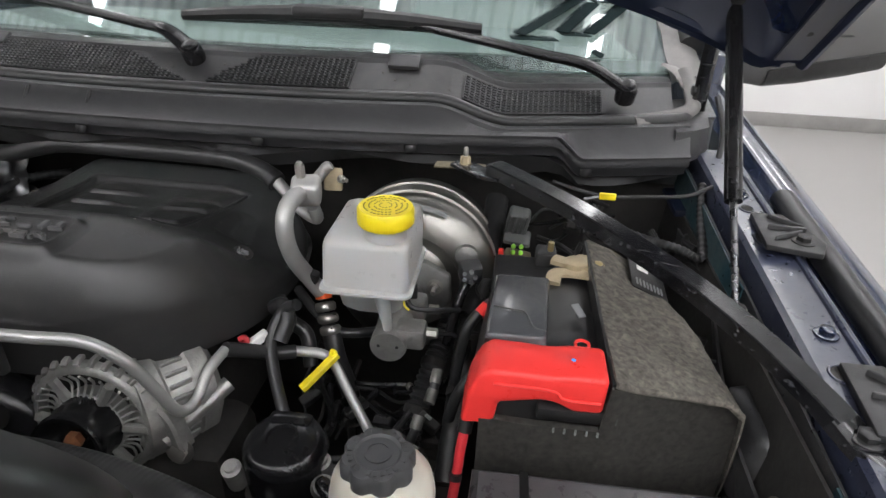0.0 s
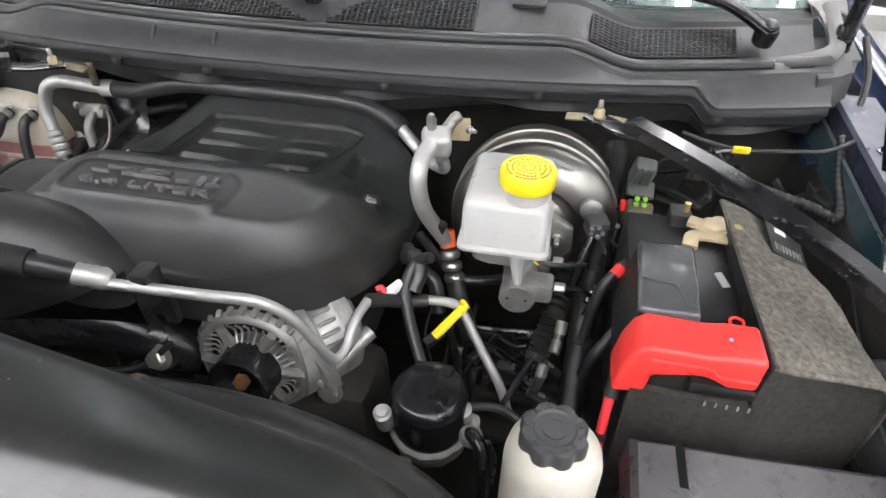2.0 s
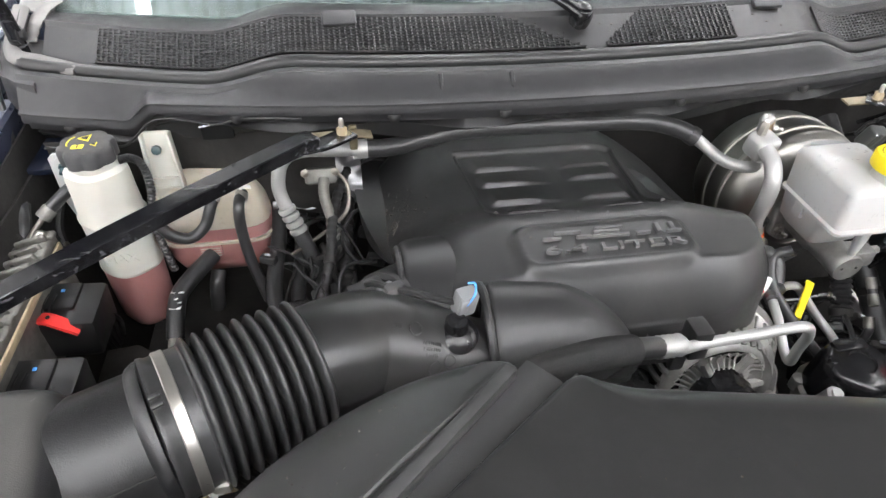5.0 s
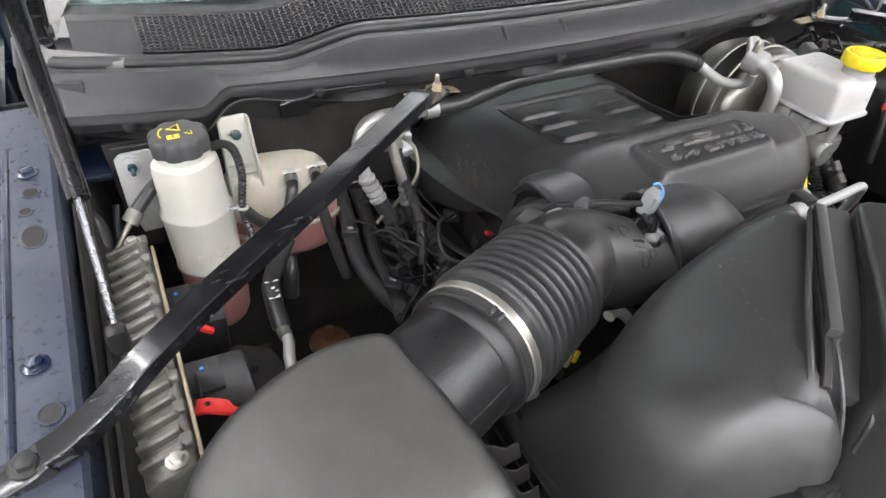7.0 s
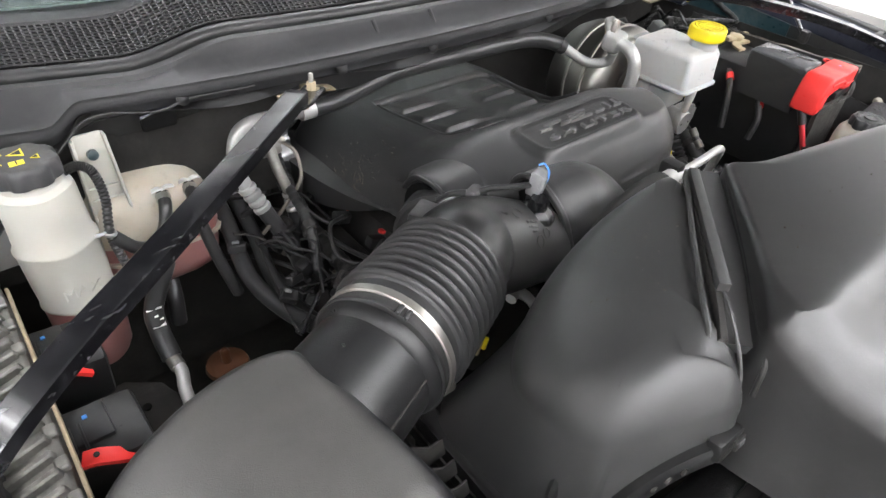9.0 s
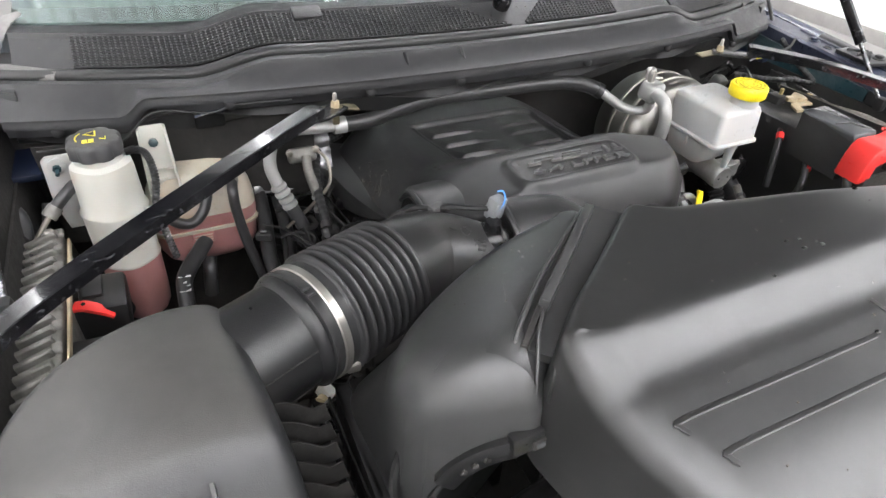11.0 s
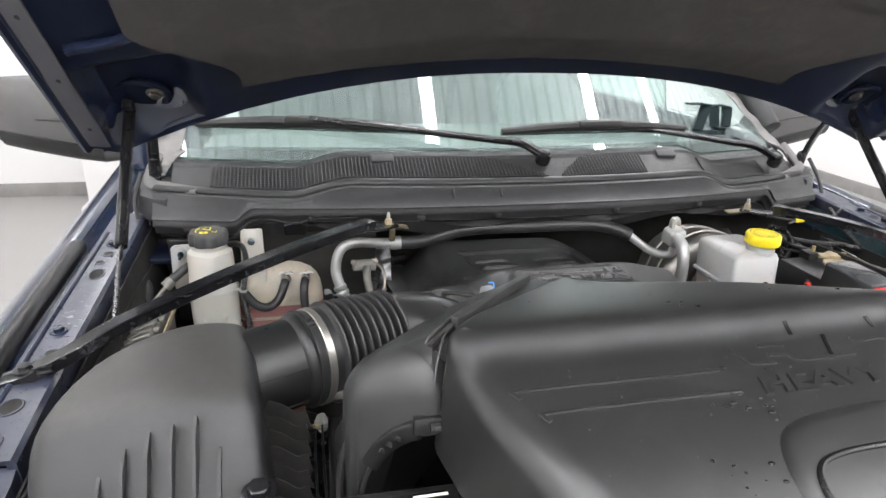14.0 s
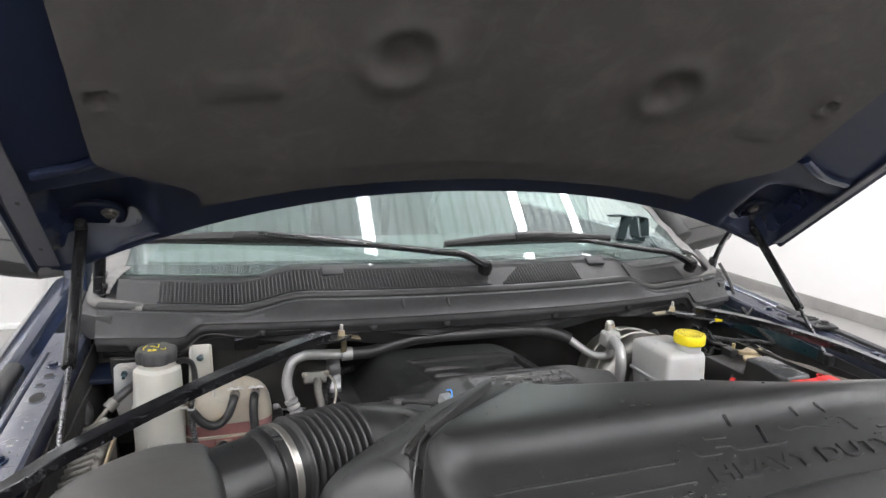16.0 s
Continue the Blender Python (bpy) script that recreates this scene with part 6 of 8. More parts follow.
part("lid", loft([[Vector(p) for p in r] for r in (
    [(0.452, -0.403, 1.075), (0.79, -0.352, 1.030), (0.80, -0.64, 1.005), (0.452, -0.68, 1.06)],
    [(0.454, -0.405, 1.115), (0.786, -0.355, 1.062), (0.796, -0.635, 1.035), (0.454, -0.675, 1.090)],
    [(0.460, -0.412, 1.122), (0.780, -0.363, 1.068), (0.790, -0.627, 1.041), (0.460, -0.667, 1.097)])]), FUSEPL, fuse, angle=25)
part("base", rbox((0.625, -0.49, 0.95), (0.31, 0.25, 0.14), 0.01, (0, 8, 8)), DARKPL, fuse)
# black bar on the lid paints the slot's shade
part("lid_slot", rbox((0.499, -0.423, 1.1141), (0.008, 0.042, 0.0012), 0.0003, (5.6, 9.6, 3)), OPENSHADE, fuse, "dark slot in the lid")
part("end_step", rbox((0.792, -0.50, 1.040), (0.022, 0.25, 0.03), 0.004, (5, 8, 2)), FUSEPL, fuse)
psb = thing("power_steering_bottle", "cream plastic fluid bottle with a dark grip cap", "fluid bottle", (0.383, -0.443, 1.0))
part("bottle", lathe([(0.03, 0), (0.041, 0.01), (0.0425, 0.03), (0.0425, 0.115), (0.040, 0.128), (0.033, 0.137), (0.028, 0.140)], (0.385, -0.450, 1.015), n=40), TANK, psb)
pc = part("cap", lathe([(0.027, 0), (0.0296, 0.003), (0.0296, 0.014), (0.0275, 0.018), (0.0185, 0.0195), (0.0165, 0.0178), (0.004, 0.018)], (0.382, -0.450, 1.152), n=72, wave=lambda a, r: r * (1 - 0.13 * (0.5 + 0.5 * math.cos(8 * a)) ** 2) if r > 0.026 else r), CAPGREY, psb, "dark grey grip cap with moulded print")
bm = bmesh.new()
for i in range(26):
    a = 2 * math.pi * i / 26
    if i % 6:
        rbox((0.382 + 0.0215 * math.cos(a), -0.450 + 0.0215 * math.sin(a), 1.1710), (0.0040, 0.003, 0.0012), 0, (0, 0, math.degrees(a)), bm=bm)
part("cap_print", bm, CAPGREY, pc)
part("cap_icon", lathe([(0.011, 0), (0.011, 0.0012), (0.0085, 0.0012), (0.0085, 0.0003)], (0.382, -0.450, 1.1706), n=28), CAPGREY, pc)
part("bracket_tab", rbox((0.435, -0.47, 1.06), (0.03, 0.03, 0.02), 0.005), TANK, psb)
part("tab_bolt", lathe([(0.009, 0), (0.009, 0.008)], (0.440, -0.475, 1.07), (0, -0.3, 1), 16), DARKPL, psb)

# ---- front of the engine ----
alt = thing("alternator", "cast aluminium alternator with cooling slots and a belt pulley", "alternator", (0.03, -0.33, 0.95))
AC = Vector((0.031, -0.320, 1.027))
part("body", lathe([(0.06, 0.11), (0.074, 0.10), (0.076, 0.05), (0.076, 0.036), (0.071, 0.034), (0.071, 0.008), (0.074, 0.006), (0.073, 0.0), (0.068, -0.006), (0.063, -0.007), (0.062, 0.018), (0.040, 0.018), (0.039, -0.008), (0.030, -0.010), (0.010, -0.010)], AC, (0, 1, -0.12), 48), CAST, alt)
# dark rings paint the shade behind the fins and between the ribs
part("winding_shadow", lathe([(0.0405, 0.0165), (0.0615, 0.0165), (0.0615, 0.0175), (0.0405, 0.0175)], AC, (0, 1, -0.12), 48), GRIMESHADE, alt)
part("slot_shadow", lathe([(0.0713, 0.009), (0.0720, 0.010), (0.0720, 0.033), (0.0713, 0.034)], AC, (0, 1, -0.12), 48), GRIMESHADE, alt)
for i in range(30):
    a = 2 * math.pi * i / 30
    c, s_ = math.cos(a), math.sin(a)
    part("vent_rib", bar([AC + Vector((0.0725 * c, 0.004, 0.0725 * s_)), AC + Vector((0.0765 * c, 0.012, 0.0765 * s_ - 0.001)), AC + Vector((0.0765 * c, 0.038, 0.0765 * s_ - 0.004))], 0.0065, 0.006, 3), CAST, alt)
for i in range(36):
    a = 2 * math.pi * i / 36
    c, s_ = math.cos(a), math.sin(a)
    thick = i % 6 == 0
    part("spoke" if thick else "cooling_fin", tube([AC + Vector((0.038 * c, -0.007, 0.038 * s_ + 0.001)), AC + Vector((0.052 * c, -0.006 if thick else 0.002, 0.052 * s_)), AC + Vector((0.0655 * c, -0.005, 0.0655 * s_))], 0.006 if thick else 0.0015, 6, 3), CAST, alt)
pl = part("pulley", lathe([(0.008, -0.030), (0.020, -0.030), (0.024, -0.034), (0.031, -0.046), (0.036, -0.047), (0.038, -0.043), (0.036, -0.034), (0.038, -0.026), (0.036, -0.018), (0.038, -0.010), (0.036, -0.006), (0.01, -0.005)], AC, (0, 1, -0.12), 40), GLOSSPL, alt, "black belt pulley")
part("shaft_nut", lathe([(0.010, 0), (0.010, 0.008), (0.007, 0.010)], AC + Vector((0, -0.032, 0.004)), (0, -1, 0.12), 6), RUST, pl, "rusty shaft nut")
SA = Vector((0.60, 0.79, -0.06)).normalized()
st = part("stator_case", lathe([(0.030, 0.0), (0.066, 0.004), (0.067, 0.030), (0.063, 0.034), (0.063, 0.060), (0.066, 0.064), (0.064, 0.085), (0.050, 0.096), (0.020, 0.098)], AC + SA * 0.030, SA, 48), CAST, alt)
for i in range(28):
    u, v, w = frame_of(SA)
    e = math.cos(2 * math.pi * i / 28) * u + math.sin(2 * math.pi * i / 28) * v
    part("case_rib", bar([AC + SA * 0.066 + e * 0.063, AC + SA * 0.078 + e * 0.065, AC + SA * 0.090 + e * 0.063], 0.004, 0.005, 2), CAST, st)
part("case_lug", bar([AC + Vector((0.062, 0.012, 0.030)), AC + Vector((0.082, 0.010, 0.004)), AC + Vector((0.092, 0.008, -0.034))], 0.022, 0.020, 4), CAST, alt)
part("through_bolt", tube([AC + Vector((0.075, 0.0, -0.020)), AC + Vector((0.125, 0.070, 0.010))], 0.010, 12), CAST, alt)
for x, z in ((0.121, 0.99),):
    part("ear", tube([(x, -0.30, z), (x * 0.5 + 0.0175, -0.31, z + 0.016)], 0.016, 12), CAST, alt)
    hexbolt("mount_bolt", (x, -0.316, z), (0, -1, 0.3), 0.011, STEEL, alt)
line = thing("coolant_line", "bright metal pipe crossing in front of the engine cover", "pipe", (0.0, -0.35, 1.15))
part("pipe", tube([(-0.085, -0.376, 1.180), (-0.048, -0.364, 1.170), (0.02, -0.359, 1.168), (0.076, -0.354, 1.165), (0.104, -0.343, 1.136), (0.119, -0.329, 1.09), (0.131, -0.318, 1.053), (0.139, -0.296, 1.048), (0.143, -0.265, 1.068), (0.150, -0.235, 1.075)], 0.0063, 14, 8), ALU, line)
part("crimp", lathe([(0.009, 0), (0.0115, 0.002), (0.0125, 0.006), (0.0115, 0.010), (0.0125, 0.014), (0.0115, 0.018), (0.0125, 0.022), (0.0115, 0.026), (0.0125, 0.032), (0.008, 0.040)], (-0.114, -0.376, 1.188), (0.97, 0.18, -0.22), 20), ALU, line)
part("hose", tube([(-0.108, -0.375, 1.187), (-0.143, -0.387, 1.204), (-0.19, -0.397, 1.216), (-0.247, -0.404, 1.211), (-0.287, -0.408, 1.187), (-0.32, -0.413, 1.14), (-0.33, -0.415, 1.06)], 0.0115, 14), RUBBER, line)
part("foam_sleeve", tube([(-0.145, -0.388, 1.205), (-0.19, -0.397, 1.216), (-0.247, -0.404, 1.211), (-0.280, -0.407, 1.192)], 0.0150, 16), SLEEVEFOAM, line, "matt black foam hose sleeve")
part("support_clip", rbox((-0.050, -0.352, 1.165), (0.022, 0.028, 0.042), 0.004), DARKPL, line)
part("clip_leg", rbox((-0.048, -0.335, 1.125), (0.018, 0.012, 0.06), 0.004), DARKPL, line)
ret = thing("return_line", "bright metal return pipe with black rubber joints", "pipe", (0.25, -0.2, 0.95))
part("joint", tube([(0.150, -0.235, 1.075), (0.165, -0.215, 1.06), (0.19, -0.19, 1.04), (0.213, -0.178, 1.036)], 0.009, 12), RUBBER, ret)
part("pipe", tube([(0.208, -0.178, 1.037), (0.245, -0.168, 1.028), (0.262, -0.172, 1.015), (0.285, -0.19, 0.985), (0.322, -0.221, 0.941), (0.34, -0.236, 0.90)], 0.0066, 14), ALU, ret)
dip = thing("dipstick", "yellow plastic oil dipstick handle", "dipstick", (0.25, -0.2, 0.93))
part("handle", bar([(0.230, -0.213, 1.006), (0.248, -0.194, 1.021), (0.266, -0.174, 1.036)], 0.0105, 0.009), YELLOW, dip)
part("stem", lathe([(0.006, 0), (0.006, 0.010), (0.0035, 0.014), (0.0035, 0.09)], (0.246, -0.196, 1.014), (0.1, 0.3, -1), 14), DARKPL, dip)
part("knob", lathe([(0.005, 0), (0.005, 0.005), (0.003, 0.006)], (0.260, -0.176, 1.036), (0.3, 0.1, 0.6), 12), YELLOW, dip)
tag = thing("hose_tag", "white paper tag on a black breather hose", "tag", (0.17, -0.19, 1.03))
part("tag", rbox((0.168, -0.193, 1.058), (0.036, 0.012, 0.012), 0.003, (0, -25, 40)), WHITEPL, tag)
part("hose", tube([(0.215, -0.165, 1.10), (0.195, -0.16, 1.085), (0.185, -0.185, 1.06), (0.20, -0.22, 1.03), (0.225, -0.26, 1.00), (0.245, -0.29, 0.98)], 0.0075, 12), RUBBER, tag)
pump = thing("vacuum_pump", "black capped pump on a cast bracket", "pump", (0.245, -0.32, 0.93))
part("cap", lathe([(0.046, -0.060), (0.046, -0.01), (0.044, 0.0), (0.040, 0.006), (0.034, 0.009), (0.018, 0.011), (0.016, 0.008), (0.004, 0.008)], (0.246, -0.318, 1.022), (0, -0.12, 1), 40), GLOSSPL, pump)
part("cap_step", rbox((0.246, -0.292, 1.028), (0.05, 0.02, 0.02), 0.006), GLOSSPL, pump)
part("skirt", lathe([(0.044, -0.10), (0.049, -0.085), (0.051, -0.075), (0.051, -0.066), (0.046, -0.062)], (0.246, -0.318, 1.022), (0, -0.12, 1), 40, wave=lambda a, r: r * (1 + 0.02 * math.cos(12 * a))), DIRTCAST, pump)
for a in (0.4, 2.4, 4.4):
    part("lug", lathe([(0.010, 0), (0.010, 0.02), (0.006, 0.022)], (0.246 + 0.056 * math.cos(a), -0.325 + 0.056 * math.sin(a), 0.945), n=12), CAST, pump)
rhose = thing("radiator_hose", "thick ribbed black rubber radiator hose", "radiator hose", (0.2, -0.45, 1.05))
part("hose", tube([(-0.05, -0.47, 1.12), (0.06, -0.452, 1.10), (0.15, -0.452, 1.085), (0.24, -0.47, 1.07), (0.31, -0.505, 1.055), (0.36, -0.56, 1.03)], lambda s: 0.0278 + 0.0002 * math.cos(s * 560), 24, 60), RUBBER, rhose)
for hx, hy, hz, dx, dy in ((-0.02, -0.464, 1.114, 1, 0.1), (0.335, -0.53, 1.043, 0.6, -0.6)):
    part("hose_clamp", lathe([(0.0285, 0), (0.0295, 0.001), (0.0295, 0.011), (0.0285, 0.012)], (hx, hy, hz), (dx, dy, -0.2), 28), DARKSTEEL, rhose, "dull steel hose clamp")

# ---- dark lumps and leads below ----
blk = thing("engine_block", "grimy cast engine block below the cover", "engine", (-0.1, -0.1, 0.65))
part("cylinder_head", rbox((-0.11, -0.06, 0.93), (0.44, 0.46, 0.16), 0.03), GRIMESHADE, blk)
part("front_case", rbox((0.0, -0.26, 0.83), (0.34, 0.12, 0.30), 0.03), GRIMESHADE, blk)
part("intake_runner", tube([(-0.28, -0.36, 1.05), (-0.2, -0.34, 1.07), (-0.12, -0.32, 1.05), (-0.06, -0.30, 1.0)], 0.035, 16), GLOSSPL, blk)

# ---- left of the engine: control module, hoses, looms ----
ecu = thing("engine_control_module", "ribbed cast aluminium control module with black plugs", "control module", (-0.86, -0.13, 0.93))
part("casing", prism([(-0.892, 0.97), (-0.892, 1.066), (-0.876, 1.088), (-0.828, 1.104), (-0.820, 1.100), (-0.818, 0.97)], -0.345, 0.02, "y", 0.004), DIRTCAST, ecu)
for i in range(17):
    part("cooling_fin", rbox((-0.853, -0.325 + 0.0205 * i, 1.100), (0.056, 0.008, 0.012), 0.002, (0, -17, 0), 1), DIRTCAST, ecu)
for i in range(9):
    part("edge_pad", rbox((-0.824, -0.315 + 0.041 * i, 1.103), (0.012, 0.016, 0.008), 0.002, segs=1), DIRTCAST, ecu)
for y in (-0.335, 0.01):
    hexbolt("fixing_bolt", (-0.835, y, 1.106), (0, 0, 1), 0.007, STEEL, ecu)
for y in (-0.31, -0.02):
    part("ear", lathe([(0.011, -0.02), (0.011, 0.004), (0.007, 0.006)], (-0.884, y, 1.088), (-0.4, 0, 1), 14), DIRTCAST, ecu)
part("gasket", rbox((-0.815, -0.16, 1.088), (0.004, 0.34, 0.012), 0.0015), BEIGE, ecu, "thin tan gasket")
for y, z, g in ((-0.085, 1.030, -0.018), (-0.223, 1.030, -0.012)):
    pg = part("plug", rbox((-0.776 + g, y + 0.010, z - 0.01), (0.078, 0.084, 0.066), 0.008, (0, 4, 0)), PLASTIC, ecu, "black multi-pin plug with a red locking lever")
    part("shroud", rbox((-0.790 + g, y + 0.02, z + 0.024), (0.05, 0.05, 0.010), 0.003, (0, 4, 0)), PLASTIC, pg)
    for e in (-0.010, 0.0, 0.010):
        part("latch", tube([(-0.802 + e + g, y - 0.012, z + 0.029), (-0.802 + e + g, y + 0.004, z + 0.032), (-0.802 + e + g, y + 0.022, z + 0.030)], 0.0018, 6), PLASTIC, pg)
    part("blue_mark", rbox((-0.785 + g, y + 0.028, z + 0.0295), (0.005, 0.005, 0.002), 0.0008), BLUEWIRE, pg)
    lv = part("lever", bar([(-0.800 + g, y - 0.022, z + 0.028), (-0.788 + g, y - 0.026, z + 0.029), (-0.772 + g, y - 0.030, z + 0.022), (-0.756 + g, y - 0.030, z + 0.008)], 0.018, 0.007), RED, pg, "red locking lever")
    part("lever_eye", lathe([(0.003, 0), (0.003, 0.001)], (-0.788 + g, y - 0.026, z + 0.0326), (0, -0.1, 1), 10), GRIMESHADE, lv)
    for k in range(5):
        part("plug_cable", tube([(-0.80 + 0.01 * k, y + 0.03, z - 0.02), (-0.80 + 0.01 * k, y + 0.05, z - 0.06), (-0.79, y + 0.06 + 0.01 * k, z - 0.14)], 0.0035, 6), DARKPL, pg)
def hose(label, pts, r, material=RUBBER, category="hose", wave=0.0, ends=None):
    """A loose hose or loom, with an optional corrugation and bright end ferrules."""
    t = thing("hose" if category == "hose" else "wiring_loom", label, category, min(pts, key=lambda p: p[2]))
    n = 12 if not wave else 30
    part("tube", tube(pts, (lambda q: r + wave * math.cos(q * 36 * len(pts))) if wave else r, 10, n), material, t)
    if category != "hose" and r >= 0.008:
        for k in range(1, len(pts) - 1):
            part("tape_wrap", lathe([(r + wave, 0), (r + wave + 0.0010, 0.001), (r + wave + 0.0010, 0.011), (r + wave, 0.012)], Vector(pts[k]), Vector(pts[k + 1]) - Vector(pts[k - 1]), 16), GRIMESHADE, t)
    for k in ends or ():
        a, b = (Vector(pts[0]), Vector(pts[1])) if k == 0 else (Vector(pts[-1]), Vector(pts[-2]))
        d = (b - a).normalized()
        part("ferrule", lathe([(r * 1.18, 0), (r * 1.25, 0.004), (r * 1.18, 0.008), (r * 1.25, 0.012), (r * 1.18, 0.018)], a, d, 14), DIRTCAST, t)
    return t


oh = hose("black rubber outlet hose of the coolant reservoir", [(-0.630, 0.065, 1.0), (-0.673, 0.004, 0.985), (-0.681, -0.030, 0.970), (-0.682, -0.065, 0.948)], 0.0135)
hd = (Vector((-0.682, -0.065, 0.948)) - Vector((-0.673, 0.004, 0.985))).normalized()
for k, (w, l) in enumerate(((0.020, 0.003), (0.005, 0.010), (0.016, 0.003), (0.017, 0.007))):
    part("hose_print", rbox(Vector((-0.673, 0.004, 0.985)) + hd * (0.012 + 0.008 * k) + Vector((-0.002, -0.004, 0.0132)), (w, l * 1.3, 0.0008), 0.0002, (-8, 0, math.degrees(math.atan2(hd.y, hd.x)) + 90), 1), WHITEINK, oh)
hose("bright metal coolant pipe", [(-0.682, -0.065, 0.948), (-0.680, -0.091, 0.943), (-0.687, -0.116, 0.933), (-0.692, -0.173, 0.916)], 0.0085, ALU, ends=(0,))
tray = thing("splash_tray", "dusty black plastic tray under the coolant hoses", "tray", (-0.74, -0.12, 0.90))
part("plate", prism([(-0.79, -0.20), (-0.71, -0.19), (-0.69, -0.12), (-0.705, -0.075), (-0.745, -0.045), (-0.79, -0.05)], 0.915, 0.925, "z", 0.003), GRIMESHADE, tray)
# black disc paints the shaded hole
part("hole", lathe([(0.006, 0), (0.006, 0.001)], (-0.735, -0.105, 0.9252), n=14), OPENSHADE, tray)
hose("dark heater hose beside the engine", [(-0.52, 0.16, 1.06), (-0.525, 0.08, 1.01), (-0.535, 0.0, 0.97), (-0.52, -0.08, 0.955), (-0.49, -0.15, 0.95)], 0.013, ends=(1,))
hose("dark heater hose beside the engine", [(-0.49, 0.18, 1.05), (-0.49, 0.08, 0.99), (-0.50, 0.0, 0.95), (-0.49, -0.08, 0.93), (-0.46, -0.16, 0.92)], 0.012)
hose("black engine wiring loom in corrugated sleeve", [(-0.40, 0.17, 1.06), (-0.415, 0.08, 1.03), (-0.42, 0.0, 1.0), (-0.415, -0.09, 0.985), (-0.42, -0.18, 0.99)], 0.014, DARKPL, "wiring loom", 0.001)
hose("black engine wiring loom in corrugated sleeve", [(-0.34, 0.20, 1.09), (-0.40, 0.15, 1.09), (-0.43, 0.06, 1.07), (-0.44, -0.02, 1.045), (-0.46, -0.08, 1.0)], 0.008, DARKPL, "wiring loom", 0.0007)
hose("thin black wiring lead", [(-0.375, 0.10, 1.04), (-0.40, 0.07, 1.055), (-0.42, 0.03, 1.04), (-0.40, -0.01, 1.02), (-0.37, -0.02, 1.025)], 0.003, DARKPL, "wiring loom")
hose("thin black wiring lead", [(-0.38, -0.02, 1.03), (-0.42, -0.05, 1.045), (-0.43, -0.09, 1.02), (-0.40, -0.11, 1.01), (-0.36, -0.10, 1.025)], 0.003, DARKPL, "wiring loom")
hose("black hose below the tall coolant bottle", [(-0.832, 0.030, 1.122), (-0.812, 0.044, 1.138), (-0.789, 0.060, 1.152), (-0.770, 0.085, 1.150)], 0.009, ends=(0,))
hose("black hose under the control module", [(-0.90, 0.12, 1.08), (-0.88, 0.08, 1.11), (-0.87, 0.04, 1.10), (-0.88, 0.0, 1.05)], 0.012)
hose("thin bright pipe below the coolant bottle hose", [(-0.830, 0.031, 1.123), (-0.845, 0.020, 1.108), (-0.858, 0.008, 1.09), (-0.862, -0.01, 1.06)], 0.0040, DARKSTEEL, "pipe")
for k, (x, y) in enumerate(((-0.367, 0.070), (-0.359, 0.0), (-0.349, -0.082))):
    inj = thing("injector_plug", "black injector plug with a red clip", "plug", (x, y, 1.0), "injector plugs")
    part("body", rbox((x - 0.012, y, 1.012), (0.03, 0.016, 0.018), 0.003, (0, 20, 0)), DARKPL, inj)
    part("clip", rbox((x, y, 1.026), (0.009, 0.010, 0.006), 0.0015, (0, 20, 0)), RED, inj, "small red clip")
    coil = thing("ignition_coil", "black ignition coil on the cylinder head", "ignition coil", (x - 0.06, y - 0.03, 0.94), "ignition coils")
    part("body", rbox((x - 0.065, y - 0.035, 0.975), (0.05, 0.032, 0.045), 0.006, (0, -18, 12)), DARKPL, coil)
    part("connector", rbox((x - 0.10, y - 0.04, 0.985), (0.03, 0.02, 0.02), 0.004, (0, -18, 12)), DARKPL, coil)
    hexbolt("screw", (x - 0.05, y - 0.035, 1.0), (-0.3, 0, 1), 0.005, STEEL, coil)
vc = thing("valve_cover", "grimy black valve cover below the engine cover", "valve cover", (-0.40, -0.05, 0.85))
part("shell", rbox((-0.40, -0.05, 0.90), (0.14, 0.42, 0.09), 0.02, (0, -14, 0)), GRIMESHADE, vc)
acv = thing("expansion_valve", "cast air conditioning joint plate at the bulkhead", "pipe joint", (-0.45, 0.09, 1.06))
part("plate", rbox((-0.445, 0.088, 1.120), (0.050, 0.018, 0.026), 0.006, (-25, 0, 0)), DIRTCAST, acv)
for x in (-0.468, -0.422):
    hexbolt("bolt", (x, 0.078, 1.132), (0, -1, 0.4), 0.0042, DARKSTEEL, acv)
part("pipe", tube([(-0.440, 0.080, 1.120), (-0.442, 0.060, 1.100), (-0.436, 0.050, 1.070), (-0.432, 0.045, 1.045)], 0.0085, 12), DIRTCAST, acv)
for k in range(3):
    part("crimp", lathe([(0.0095, -0.004), (0.0112, -0.002), (0.0112, 0.002), (0.0095, 0.004)], (-0.433, 0.047 - 0.003 * k, 1.055 - 0.011 * k), (0.1, -0.2, -1), 16), ALU, acv)
part("tail_hose", tube([(-0.432, 0.043, 1.035), (-0.43, 0.03, 0.99), (-0.43, 0.0, 0.90)], 0.0115, 12), RUBBER, acv)
part("thin_pipe", tube([(-0.418, 0.085, 1.125), (-0.405, 0.07, 1.11), (-0.41, 0.05, 1.075), (-0.45, 0.03, 1.05), (-0.50, 0.01, 1.03)], 0.003, 8), DARKSTEEL, acv)
foil = thing("heat_shield", "crumpled bright foil heat shield at the bulkhead", "heat shield", (-0.46, 0.17, 1.02))
part("foil", sheet(lambda u, v: Vector((-0.53 + 0.15 * u, 0.115 + 0.04 * v + 0.010 * noise.noise(Vector((u * 6, v * 6, 2))), 1.04 + 0.10 * v + 0.006 * noise.noise(Vector((u * 7, v * 7, 5))))), 24, 24, 0.002, back=(0, -1, 0)), FOIL, foil)
